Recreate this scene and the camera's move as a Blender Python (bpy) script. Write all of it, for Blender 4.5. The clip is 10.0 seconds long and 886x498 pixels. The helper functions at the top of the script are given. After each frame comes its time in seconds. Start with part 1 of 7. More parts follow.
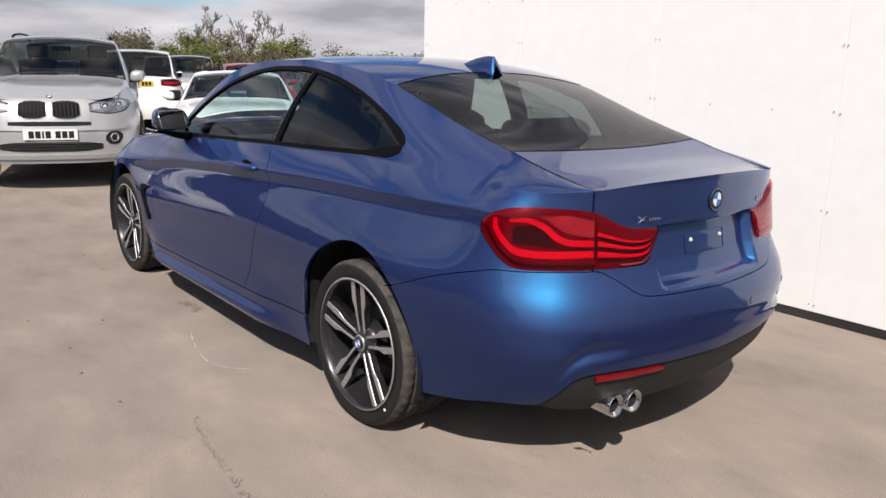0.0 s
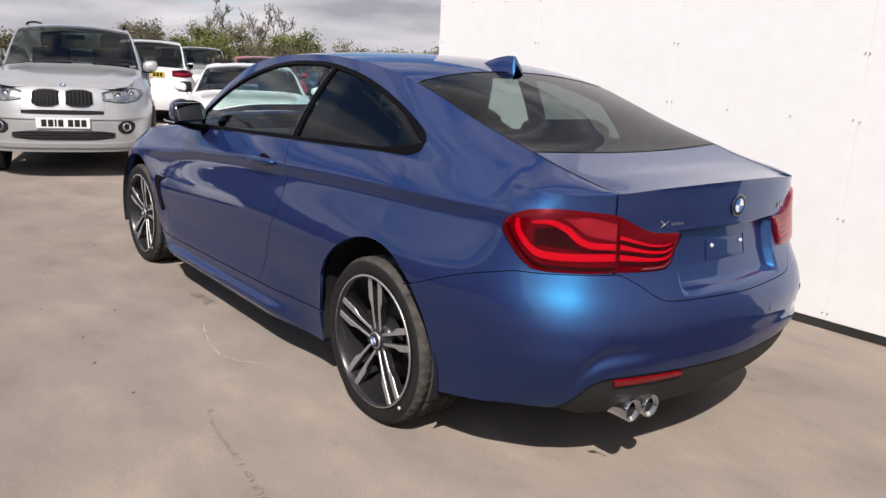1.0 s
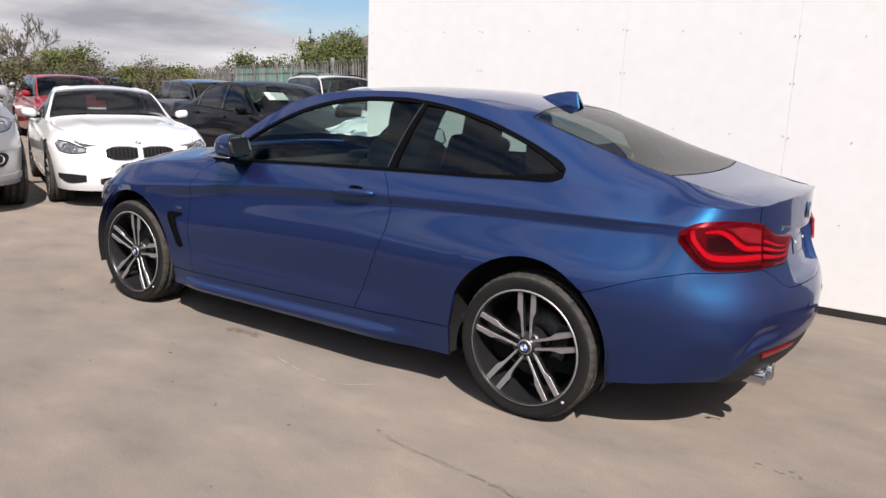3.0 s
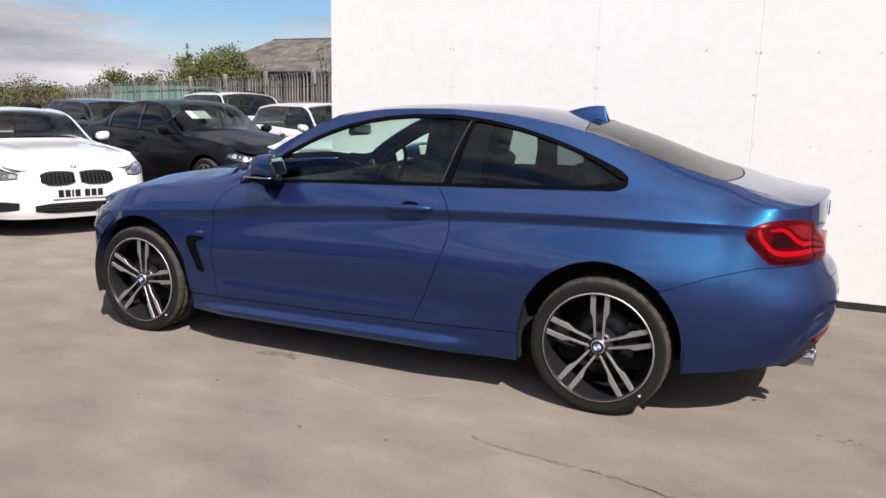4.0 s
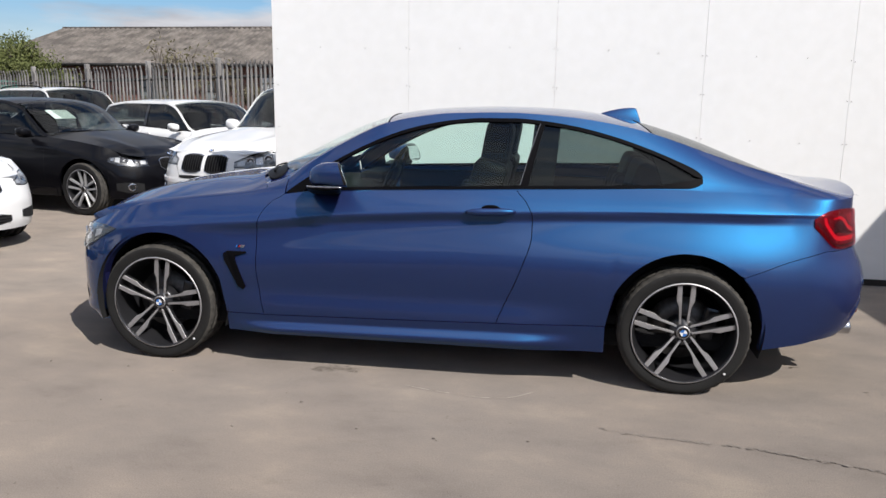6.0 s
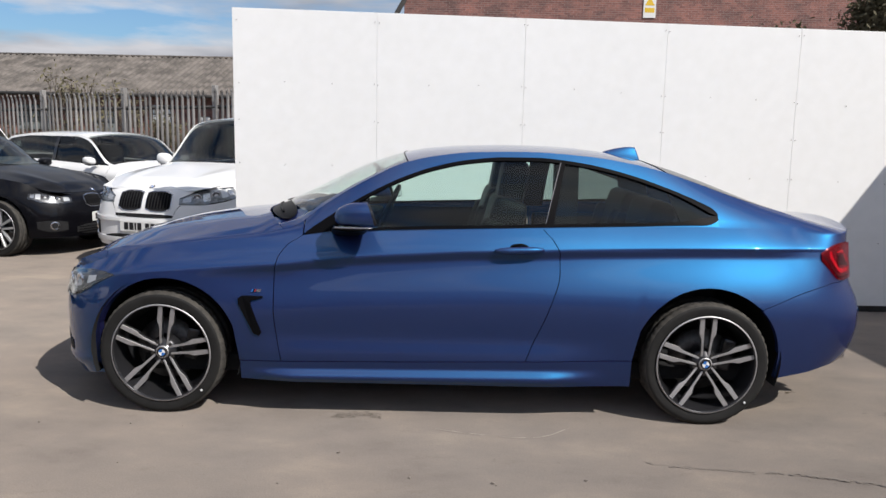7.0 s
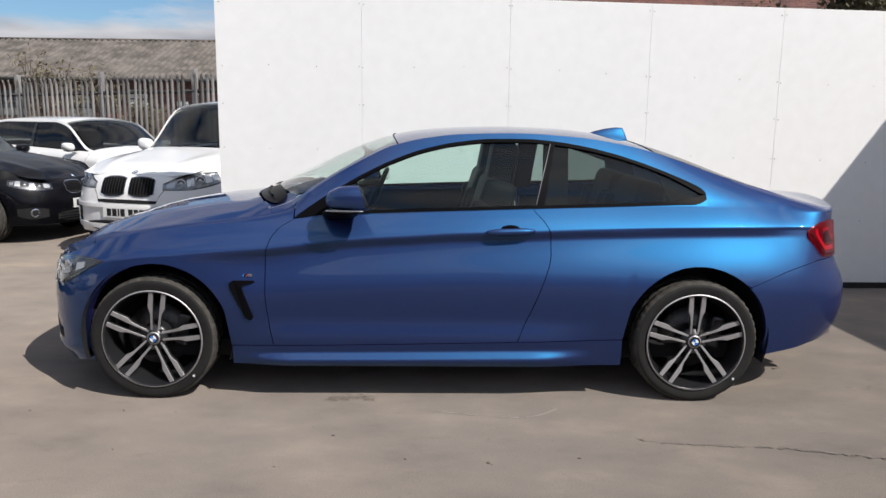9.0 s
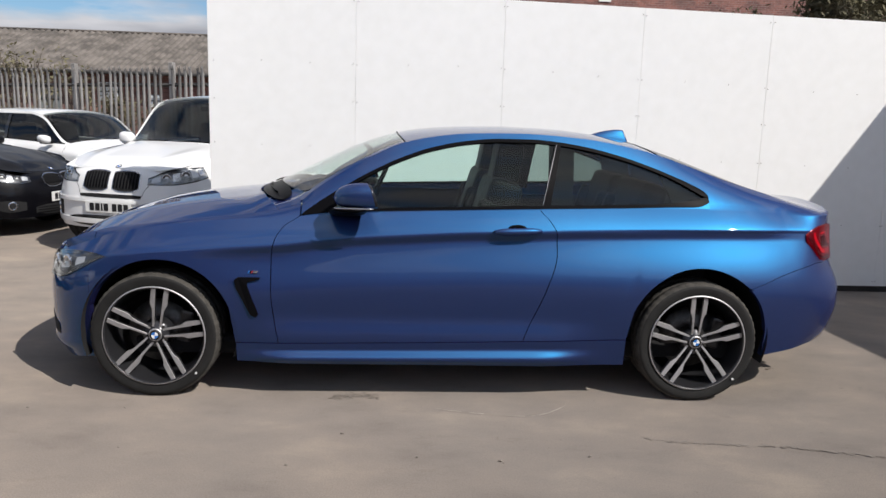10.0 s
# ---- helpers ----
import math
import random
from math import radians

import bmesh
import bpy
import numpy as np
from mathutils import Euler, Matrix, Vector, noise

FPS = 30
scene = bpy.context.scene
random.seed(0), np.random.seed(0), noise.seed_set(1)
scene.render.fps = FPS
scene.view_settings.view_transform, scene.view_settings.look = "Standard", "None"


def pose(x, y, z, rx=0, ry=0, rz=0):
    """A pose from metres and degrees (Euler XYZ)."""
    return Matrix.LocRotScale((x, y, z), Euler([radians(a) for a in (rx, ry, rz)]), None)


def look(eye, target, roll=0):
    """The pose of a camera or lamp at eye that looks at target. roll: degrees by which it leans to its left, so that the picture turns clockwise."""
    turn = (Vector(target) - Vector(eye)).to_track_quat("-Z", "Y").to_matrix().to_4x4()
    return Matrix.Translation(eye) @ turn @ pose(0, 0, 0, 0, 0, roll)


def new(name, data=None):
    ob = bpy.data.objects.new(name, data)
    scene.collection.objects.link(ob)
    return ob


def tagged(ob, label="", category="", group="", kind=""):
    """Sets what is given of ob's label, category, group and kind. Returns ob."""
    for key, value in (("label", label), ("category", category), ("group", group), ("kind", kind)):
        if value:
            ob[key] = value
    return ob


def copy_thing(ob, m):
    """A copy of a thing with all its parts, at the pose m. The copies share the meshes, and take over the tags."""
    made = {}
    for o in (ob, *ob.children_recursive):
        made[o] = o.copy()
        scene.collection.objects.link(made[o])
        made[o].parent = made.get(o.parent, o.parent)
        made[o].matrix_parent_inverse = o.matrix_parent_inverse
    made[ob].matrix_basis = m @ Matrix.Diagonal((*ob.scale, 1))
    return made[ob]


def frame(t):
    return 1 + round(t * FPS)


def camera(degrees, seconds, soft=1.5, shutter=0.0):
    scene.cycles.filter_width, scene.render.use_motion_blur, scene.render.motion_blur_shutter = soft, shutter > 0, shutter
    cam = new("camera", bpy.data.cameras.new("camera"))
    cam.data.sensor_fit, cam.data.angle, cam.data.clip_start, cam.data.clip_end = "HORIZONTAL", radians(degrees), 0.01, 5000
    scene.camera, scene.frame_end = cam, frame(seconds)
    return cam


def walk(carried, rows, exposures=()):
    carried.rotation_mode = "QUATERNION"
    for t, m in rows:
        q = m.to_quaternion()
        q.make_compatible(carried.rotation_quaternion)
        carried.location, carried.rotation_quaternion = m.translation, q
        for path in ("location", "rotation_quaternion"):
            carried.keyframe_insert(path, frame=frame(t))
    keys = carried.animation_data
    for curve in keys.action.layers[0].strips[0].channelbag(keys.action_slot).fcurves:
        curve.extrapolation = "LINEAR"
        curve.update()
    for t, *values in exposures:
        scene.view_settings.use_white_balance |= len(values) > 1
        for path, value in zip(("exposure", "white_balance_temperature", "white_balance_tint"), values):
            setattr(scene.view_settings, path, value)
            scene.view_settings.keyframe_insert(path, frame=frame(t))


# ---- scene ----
cam = camera(60.8, 10.0)
PATH = [
    (0, (3.748, -2.364, 1.359), (2.242, -1.13, 0.898), 1.2),
    (0.5, (3.747, -2.361, 1.357), (2.242, -1.127, 0.894), 1.4),
    (1, (3.707, -2.401, 1.36), (2.196, -1.176, 0.893), 2.6),
    (1.5, (3.621, -2.683, 1.356), (2.19, -1.368, 0.881), 2.6),
    (2, (3.443, -2.991, 1.343), (2.126, -1.56, 0.876), 2.7),
    (2.5, (3.157, -3.276, 1.375), (1.951, -1.753, 0.898), 1.9),
    (3, (2.845, -3.677, 1.41), (1.76, -2.049, 0.997), 2.1),
    (4.3, (1.923, -4.279, 1.395), (1.187, -2.459, 1.014), 0.6),
    (4.5, (1.8, -4.298, 1.386), (1.101, -2.467, 0.99), 0.3),
    (5, (1.474, -4.364, 1.386), (0.9, -2.489, 0.995), 0.7),
    (6.3, (0.565, -4.672, 1.453), (0.35, -2.718, 1.086), 0.9),
    (6.5, (0.414, -4.624, 1.443), (0.26, -2.659, 1.103), 1.1),
    (7, (0.058, -4.657, 1.472), (0.049, -2.679, 1.175), 1.1),
    (7.5, (0.017, -4.663, 1.466), (0.079, -2.691, 1.136), 1.3),
    (8, (0.009, -4.663, 1.471), (0.053, -2.693, 1.13), 1.2),
    (8.5, (0.012, -4.663, 1.468), (0.062, -2.693, 1.127), 1.2),
    (9, (0.008, -4.664, 1.469), (0.048, -2.694, 1.128), 0.6),
    (9.5, (-0.002, -4.659, 1.466), (0.03, -2.69, 1.116), 0.5),
    (10, (-0.19, -4.661, 1.463), (-0.067, -2.694, 1.122), 1.7),
]
EXPOSURES = [(0, 0.40, 6600, 16), (3, 0.38, 6600, 16), (5, 0.38, 6400, 13), (6.5, 0.28, 6350, 12), (7.5, 0.23, 6400, 12), (10, 0.24, 6400, 12)]
walk(cam, [(t, look(eye, target, roll)) for t, eye, target, roll in PATH], EXPOSURES)

# ---------------------------------------------------------------- light
SUN_WAY = Vector((0.72, -0.69, 1.0)).normalized()
world = bpy.data.worlds.new("sky")
scene.world = world
world.use_nodes = True
wn, wl = world.node_tree.nodes, world.node_tree.links
wn.clear()
w_out = wn.new("ShaderNodeOutputWorld")
w_bg = wn.new("ShaderNodeBackground")
w_sky = wn.new("ShaderNodeTexSky")
w_sky.sky_type, w_sky.sun_disc = "NISHITA", False
w_sky.sun_elevation = math.asin(SUN_WAY.z)
w_sky.sun_rotation = math.atan2(SUN_WAY.x, SUN_WAY.y)
w_geo = wn.new("ShaderNodeTexCoord")
w_map = wn.new("ShaderNodeMapping")
w_map.inputs["Scale"].default_value = (1.0, 1.0, 5.0)
w_map.inputs["Location"].default_value = (0.9, 0.4, 0.5)
w_noise = wn.new("ShaderNodeTexNoise")
w_noise.inputs["Scale"].default_value = 2.4
w_noise.inputs["Detail"].default_value = 9.0
w_noise.inputs["Roughness"].default_value = 0.55
w_ramp = wn.new("ShaderNodeValToRGB")
w_ramp.color_ramp.elements[0].position, w_ramp.color_ramp.elements[1].position = 0.42, 0.54
w_shade = wn.new("ShaderNodeTexNoise")
w_shade.inputs["Scale"].default_value = 4.0
w_shade.inputs["Detail"].default_value = 6.0
w_cloud = wn.new("ShaderNodeValToRGB")
w_cloud.color_ramp.elements[0].position, w_cloud.color_ramp.elements[1].position = 0.35, 0.68
w_cloud.color_ramp.elements[0].color = (2.9, 3.0, 3.3, 1)
w_cloud.color_ramp.elements[1].color = (6.8, 6.8, 6.9, 1)
w_mix = wn.new("ShaderNodeMix")
w_mix.data_type = "RGBA"
wl.new(w_geo.outputs["Generated"], w_map.inputs["Vector"])
wl.new(w_map.outputs["Vector"], w_noise.inputs["Vector"])
wl.new(w_map.outputs["Vector"], w_shade.inputs["Vector"])
wl.new(w_noise.outputs["Fac"], w_ramp.inputs["Fac"])
wl.new(w_shade.outputs["Fac"], w_cloud.inputs["Fac"])
w_sep = wn.new("ShaderNodeSeparateXYZ")
w_haze = wn.new("ShaderNodeMapRange")
w_haze.inputs["From Max"].default_value = 0.11
w_haze.inputs["To Min"].default_value, w_haze.inputs["To Max"].default_value = 0.95, 0.0
w_add = wn.new("ShaderNodeMath")
w_add.operation, w_add.use_clamp = "ADD", True
wl.new(w_geo.outputs["Generated"], w_sep.inputs["Vector"])
wl.new(w_sep.outputs["Z"], w_haze.inputs["Value"])
wl.new(w_ramp.outputs["Color"], w_add.inputs[0])
wl.new(w_haze.outputs["Result"], w_add.inputs[1])
wl.new(w_add.outputs["Value"], w_mix.inputs["Factor"])
w_deep = wn.new("ShaderNodeMix")
w_deep.data_type, w_deep.blend_type = "RGBA", "MULTIPLY"
w_deep.inputs["Factor"].default_value = 1.0
w_deep.inputs["B"].default_value = (0.58, 0.76, 0.92, 1)
wl.new(w_sky.outputs["Color"], w_deep.inputs["A"])
wl.new(w_deep.outputs["Result"], w_mix.inputs["A"])
wl.new(w_cloud.outputs["Color"], w_mix.inputs["B"])
wl.new(w_mix.outputs["Result"], w_bg.inputs["Color"])
wl.new(w_bg.outputs["Background"], w_out.inputs["Surface"])
w_bg.inputs["Strength"].default_value = 0.10
sun = new("sun", bpy.data.lights.new("sun", "SUN"))
sun.data.energy, sun.data.angle, sun.data.color = 4.0, radians(0.53), (1.0, 0.95, 0.87)
sun.matrix_world = look(SUN_WAY * 40, (0, 0, 0))


# ---------------------------------------------------------------- materials
def material(name, base, rough=0.5, metal=0.0, coat=0.0, spec=0.5, vary=0.0, scale=8.0, bump=0.0, bump_scale=60.0, second=None,
             cover=0.5, coat_rough=0.03, transmission=0.0, ior=1.45, by_object=0.0):
    m = bpy.data.materials.new(name)
    m.use_nodes = True
    nt = m.node_tree
    b = nt.nodes["Principled BSDF"]
    b.inputs["Base Color"].default_value = (*base, 1)
    b.inputs["Roughness"].default_value = rough
    b.inputs["Metallic"].default_value = metal
    b.inputs["Coat Weight"].default_value = coat
    b.inputs["Coat Roughness"].default_value = coat_rough
    b.inputs["Specular IOR Level"].default_value = spec
    b.inputs["Transmission Weight"].default_value = transmission
    b.inputs["IOR"].default_value = ior
    coord = nt.nodes.new("ShaderNodeTexCoord")
    colour = None
    if vary or second:
        n1 = nt.nodes.new("ShaderNodeTexNoise")
        n1.inputs["Scale"].default_value, n1.inputs["Detail"].default_value = scale, 8.0
        nt.links.new(coord.outputs["Object"], n1.inputs["Vector"])
        r1 = nt.nodes.new("ShaderNodeValToRGB")
        lo, hi = cover - 0.14, cover + 0.14
        r1.color_ramp.elements[0].position, r1.color_ramp.elements[1].position = lo, hi
        s = second or tuple(c * (1 - vary) for c in base)
        r1.color_ramp.elements[0].color, r1.color_ramp.elements[1].color = (*s, 1), (*base, 1)
        nt.links.new(n1.outputs["Fac"], r1.inputs["Fac"])
        n2 = nt.nodes.new("ShaderNodeTexNoise")
        n2.inputs["Scale"].default_value, n2.inputs["Detail"].default_value = scale * 11, 4.0
        nt.links.new(coord.outputs["Object"], n2.inputs["Vector"])
        mx = nt.nodes.new("ShaderNodeMix")
        mx.data_type, mx.blend_type = "RGBA", "OVERLAY"
        mx.inputs["Factor"].default_value = 0.35
        nt.links.new(r1.outputs["Color"], mx.inputs["A"])
        nt.links.new(n2.outputs["Fac"], mx.inputs["B"])
        colour = mx.outputs["Result"]
    if by_object:
        info = nt.nodes.new("ShaderNodeObjectInfo")
        hsv = nt.nodes.new("ShaderNodeHueSaturation")
        mr = nt.nodes.new("ShaderNodeMapRange")
        mr.inputs["To Min"].default_value, mr.inputs["To Max"].default_value = 1 - by_object, 1 + by_object
        nt.links.new(info.outputs["Random"], mr.inputs["Value"])
        nt.links.new(mr.outputs["Result"], hsv.inputs["Value"])
        hsv.inputs["Color"].default_value = (*base, 1)
        if colour:
            nt.links.new(colour, hsv.inputs["Color"])
        colour = hsv.outputs["Color"]
    if colour:
        nt.links.new(colour, b.inputs["Base Color"])
    if bump:
        nb = nt.nodes.new("ShaderNodeTexNoise")
        nb.inputs["Scale"].default_value, nb.inputs["Detail"].default_value = bump_scale, 6.0
        nt.links.new(coord.outputs["Object"], nb.inputs["Vector"])
        bp = nt.nodes.new("ShaderNodeBump")
        bp.inputs["Strength"].default_value, bp.inputs["Distance"].default_value = bump, 0.01
        nt.links.new(nb.outputs["Fac"], bp.inputs["Height"])
        nt.links.new(bp.outputs["Normal"], b.inputs["Normal"])
    return m


def glass(name, tint, rough=0.0, reflect=1.0, least=0.045):
    """Thin window glass: tinted see-through with a mirror gloss that grows at grazing angles."""
    m = bpy.data.materials.new(name)
    m.use_nodes = True
    nt = m.node_tree
    nt.nodes.clear()
    out = nt.nodes.new("ShaderNodeOutputMaterial")
    mix = nt.nodes.new("ShaderNodeMixShader")
    lw = nt.nodes.new("ShaderNodeLayerWeight")
    lw.inputs["Blend"].default_value = 0.5
    pw = nt.nodes.new("ShaderNodeMath")
    pw.operation = "POWER"
    pw.inputs[1].default_value = 5.0
    fr = nt.nodes.new("ShaderNodeMapRange")
    fr.inputs["To Min"].default_value, fr.inputs["To Max"].default_value = least, 1.0
    nt.links.new(lw.outputs["Facing"], pw.inputs[0])
    nt.links.new(pw.outputs["Value"], fr.inputs["Value"])
    tr = nt.nodes.new("ShaderNodeBsdfTransparent")
    tr.inputs["Color"].default_value = (*tint, 1)
    gl = nt.nodes.new("ShaderNodeBsdfGlossy")
    gl.inputs["Roughness"].default_value = rough
    gl.inputs["Color"].default_value = (reflect, reflect, reflect, 1)
    nt.links.new(fr.outputs["Result"], mix.inputs["Fac"])
    nt.links.new(tr.outputs["BSDF"], mix.inputs[1])
    nt.links.new(gl.outputs["BSDF"], mix.inputs[2])
    nt.links.new(mix.outputs["Shader"], out.inputs["Surface"])
    return m


def car_paint(name, base, metal=0.0, rough=0.4, flake=0.0, coat=1.0, dust=(0.015, 0.06)):
    m = material(name, base, rough, metal, coat=coat, coat_rough=0.02, spec=0.1)
    nt = m.node_tree
    b = nt.nodes["Principled BSDF"]
    coord = nt.nodes.new("ShaderNodeTexCoord")
    n = nt.nodes.new("ShaderNodeTexNoise")
    n.inputs["Scale"].default_value, n.inputs["Detail"].default_value = 900.0, 2.0
    d = nt.nodes.new("ShaderNodeTexNoise")
    d.inputs["Scale"].default_value, d.inputs["Detail"].default_value = 3.0, 6.0
    nt.links.new(coord.outputs["Object"], n.inputs["Vector"])
    nt.links.new(coord.outputs["Object"], d.inputs["Vector"])
    mr = nt.nodes.new("ShaderNodeMapRange")
    mr.inputs["From Min"].default_value, mr.inputs["From Max"].default_value = 0.3, 0.7
    mr.inputs["To Min"].default_value, mr.inputs["To Max"].default_value = 1 - flake, 1 + flake
    hsv = nt.nodes.new("ShaderNodeHueSaturation")
    hsv.inputs["Color"].default_value = (*base, 1)
    nt.links.new(n.outputs["Fac"], mr.inputs["Value"])
    nt.links.new(mr.outputs["Result"], hsv.inputs["Value"])
    nt.links.new(hsv.outputs["Color"], b.inputs["Base Color"])
    film = nt.nodes.new("ShaderNodeMapRange")
    film.inputs["From Min"].default_value, film.inputs["From Max"].default_value = 0.35, 0.75
    film.inputs["To Min"].default_value, film.inputs["To Max"].default_value = dust
    nt.links.new(d.outputs["Fac"], film.inputs["Value"])
    nt.links.new(film.outputs["Result"], b.inputs["Coat Roughness"])
    return m


M = {}
M["blue"] = car_paint("blue_metallic_paint", (0.011, 0.252, 0.500), 1.0, 0.47, 0.25, dust=(0.010, 0.03))
# a broad violet-blue layer lies among the bright cyan flakes
b_nt = M["blue"].node_tree
b_pig = b_nt.nodes.new("ShaderNodeBsdfPrincipled")
b_pig.inputs["Base Color"].default_value = (0.043, 0.011, 0.118, 1)
b_pig.inputs["Metallic"].default_value = 1.0
b_pig.inputs["Roughness"].default_value = 0.74
b_pig.inputs["Coat Weight"].default_value = 1.0
b_pig.inputs["Coat Roughness"].default_value = 0.025
b_pig.inputs["Specular Tint"].default_value = (0.30, 0.20, 0.45, 1)
b_nt.nodes["Principled BSDF"].inputs["Specular Tint"].default_value = (0.15, 0.50, 0.80, 1)
b_mix = b_nt.nodes.new("ShaderNodeMixShader")
b_mix.inputs["Fac"].default_value = 0.68
b_nt.links.new(b_nt.nodes["Principled BSDF"].outputs["BSDF"], b_mix.inputs[1])
b_nt.links.new(b_pig.outputs["BSDF"], b_mix.inputs[2])
b_nt.links.new(b_mix.outputs["Shader"], b_nt.nodes["Material Output"].inputs["Surface"])
M["silver"] = car_paint("silver_metallic_paint", (0.47, 0.475, 0.47), 0.5, 0.40, 0.12)
M["white"] = car_paint("white_paint", (0.84, 0.84, 0.83), 0.0, 0.45)
M["black_paint"] = car_paint("black_paint", (0.0035, 0.0035, 0.005), 0.0, 0.4, coat=0.38, dust=(0.008, 0.02))
M["red_paint"] = car_paint("red_paint", (0.42, 0.02, 0.03), 0.2, 0.4)
M["grey_paint"] = car_paint("grey_paint", (0.07, 0.075, 0.085), 0.5, 0.4, 0.1)
M["darkblue"] = car_paint("dark_blue_paint", (0.02, 0.035, 0.09), 0.5, 0.4, 0.1)
M["glass"] = glass("window_glass", (0.76, 0.90, 0.85))
M["glass_quarter"] = glass("quarter_privacy_glass", (0.33, 0.40, 0.38))
M["glass_dark"] = glass("privacy_glass", (0.16, 0.18, 0.18))
M["glass_screen"] = glass("clear_windscreen_glass", (0.52, 0.57, 0.55), rough=0.10, reflect=0.6, least=0.09)
M["glass_back"] = glass("heated_rear_glass", (0.36, 0.40, 0.38), reflect=0.62, least=0.04)
M["glass_rear"] = glass("rear_glass", (0.30, 0.35, 0.33))
M["lamp_glass"] = glass("clear_lamp_lens", (0.9, 0.92, 0.93), rough=0.02, least=0.06)
M["red_glass"] = glass("red_lamp_glass", (0.92, 0.30, 0.36), rough=0.01, reflect=0.75, least=0.025)
M["trim"] = material("satin_black_trim", (0.004, 0.004, 0.005), 0.42, spec=0.05)
M["gloss_black"] = material("gloss_black_plastic", (0.008, 0.008, 0.009), 0.12, coat=0.6)
M["plastic"] = material("grained_black_plastic", (0.022, 0.022, 0.023), 0.62, bump=0.25, bump_scale=900, vary=0.25, scale=5)
M["under"] = material("dark_underbody", (0.012, 0.012, 0.013), 0.9, vary=0.3, scale=6)
M["rubber"] = material("tyre_rubber", (0.013, 0.0125, 0.012), 0.72, vary=0.35, scale=14, bump=0.15, bump_scale=220)
M["tread"] = material("dusty_tyre_tread", (0.072, 0.066, 0.058), 0.9, second=(0.035, 0.033, 0.03), scale=22, cover=0.46, bump=0.5, bump_scale=120)
M["alloy"] = material("machined_alloy", (0.60, 0.59, 0.595), 0.50, 0.85, vary=0.12, scale=30)
M["alloy_dark"] = material("grey_painted_alloy", (0.030, 0.030, 0.033), 0.3, 0.4, coat=0.6)
M["alloy_plain"] = material("silver_painted_alloy", (0.62, 0.62, 0.63), 0.35, 0.6)
M["chrome"] = material("chrome", (0.8, 0.8, 0.82), 0.06, 1.0)
M["satin"] = material("satin_chrome", (0.62, 0.62, 0.64), 0.25, 1.0)
M["steel"] = material("brake_steel", (0.13, 0.125, 0.12), 0.45, 0.9, vary=0.3, scale=40)
M["red_lens"] = material("red_lamp_lens", (0.125, 0.001, 0.009), 0.25, 0.2, coat=0.3, spec=0.3)
M["red_deep"] = material("deep_red_lamp_band", (0.016, 0.0005, 0.002), 0.3, coat=0.2)
M["red_bright"] = material("bright_red_light_guide", (0.55, 0.006, 0.030), 0.2, coat=0.4)
M["red_clear"] = material("pale_red_lamp_window", (0.50, 0.07, 0.10), 0.12, 0.4, coat=1.0, vary=0.25, scale=25)
M["clear_strip"] = material("clear_lamp_strip", (0.45, 0.40, 0.40), 0.15, 0.5, coat=1.0)
M["reflector"] = material("red_reflector", (0.20, 0.002, 0.006), 0.25, coat=0.5, bump=0.4, bump_scale=400)
M["leather"] = material("black_leather", (0.006, 0.006, 0.0065), 0.55, spec=0.15, bump=0.2, bump_scale=260, vary=0.2, scale=12)
M["cabin"] = material("charcoal_cabin_trim", (0.016, 0.016, 0.017), 0.8, spec=0.3, vary=0.2, scale=12)
M["headlining"] = material("anthracite_headlining", (0.045, 0.045, 0.047), 0.95, vary=0.15, scale=30)
M["white_plastic"] = material("white_plate", (0.75, 0.75, 0.73), 0.4)
M["yellow_plate"] = material("yellow_plate", (0.72, 0.48, 0.04), 0.4)
M["ink"] = material("black_print", (0.012, 0.012, 0.014), 0.5)
M["paper"] = material("printed_card", (0.62, 0.75, 0.68), 0.7, vary=0.2, scale=20)
M["blue_enamel"] = material("blue_enamel", (0.03, 0.16, 0.5), 0.2, coat=1.0)
M["white_enamel"] = material("white_enamel", (0.8, 0.8, 0.8), 0.2, coat=1.0)
M["mirror"] = material("mirror_glass", (0.74, 0.76, 0.77), 0.02, 1.0)
M["lamp_bowl"] = material("bright_lamp_bowl", (0.36, 0.365, 0.37), 0.35, 0.5, vary=0.6, scale=22)
M["lamp_grey"] = material("grey_lamp_bowl", (0.17, 0.17, 0.18), 0.25, 0.7)
M["amber"] = material("amber_lens", (0.6, 0.2, 0.02), 0.2, coat=1.0)


# ---------------------------------------------------------------- building helpers
def spl(pts):
    """Smooth monotone curve through (x, value) pairs, for numbers and arrays alike."""
    xs, ys = np.array([p[0] for p in pts], float), np.array([p[1] for p in pts], float)
    h, d = np.diff(xs), np.diff(ys) / np.diff(xs)
    m = np.zeros(len(xs))
    m[0], m[-1] = d[0], d[-1]
    for i in range(1, len(xs) - 1):
        if d[i - 1] * d[i] > 0:
            w1, w2 = 2 * h[i] + h[i - 1], h[i] + 2 * h[i - 1]
            m[i] = (w1 + w2) / (w1 / d[i - 1] + w2 / d[i])

    def f(x):
        x = np.clip(np.asarray(x, float), xs[0], xs[-1])
        i = np.clip(np.searchsorted(xs, x) - 1, 0, len(h) - 1)
        t = (x - xs[i]) / h[i]
        return ((1 + 2 * t) * (1 - t) ** 2 * ys[i] + t * (1 - t) ** 2 * h[i] * m[i]
                + t * t * (3 - 2 * t) * ys[i + 1] + t * t * (t - 1) * h[i] * m[i + 1])
    return f


def smooth01(x, a, b):
    t = np.clip((np.asarray(x, float) - a) / (b - a), 0, 1)
    return t * t * (3 - 2 * t)


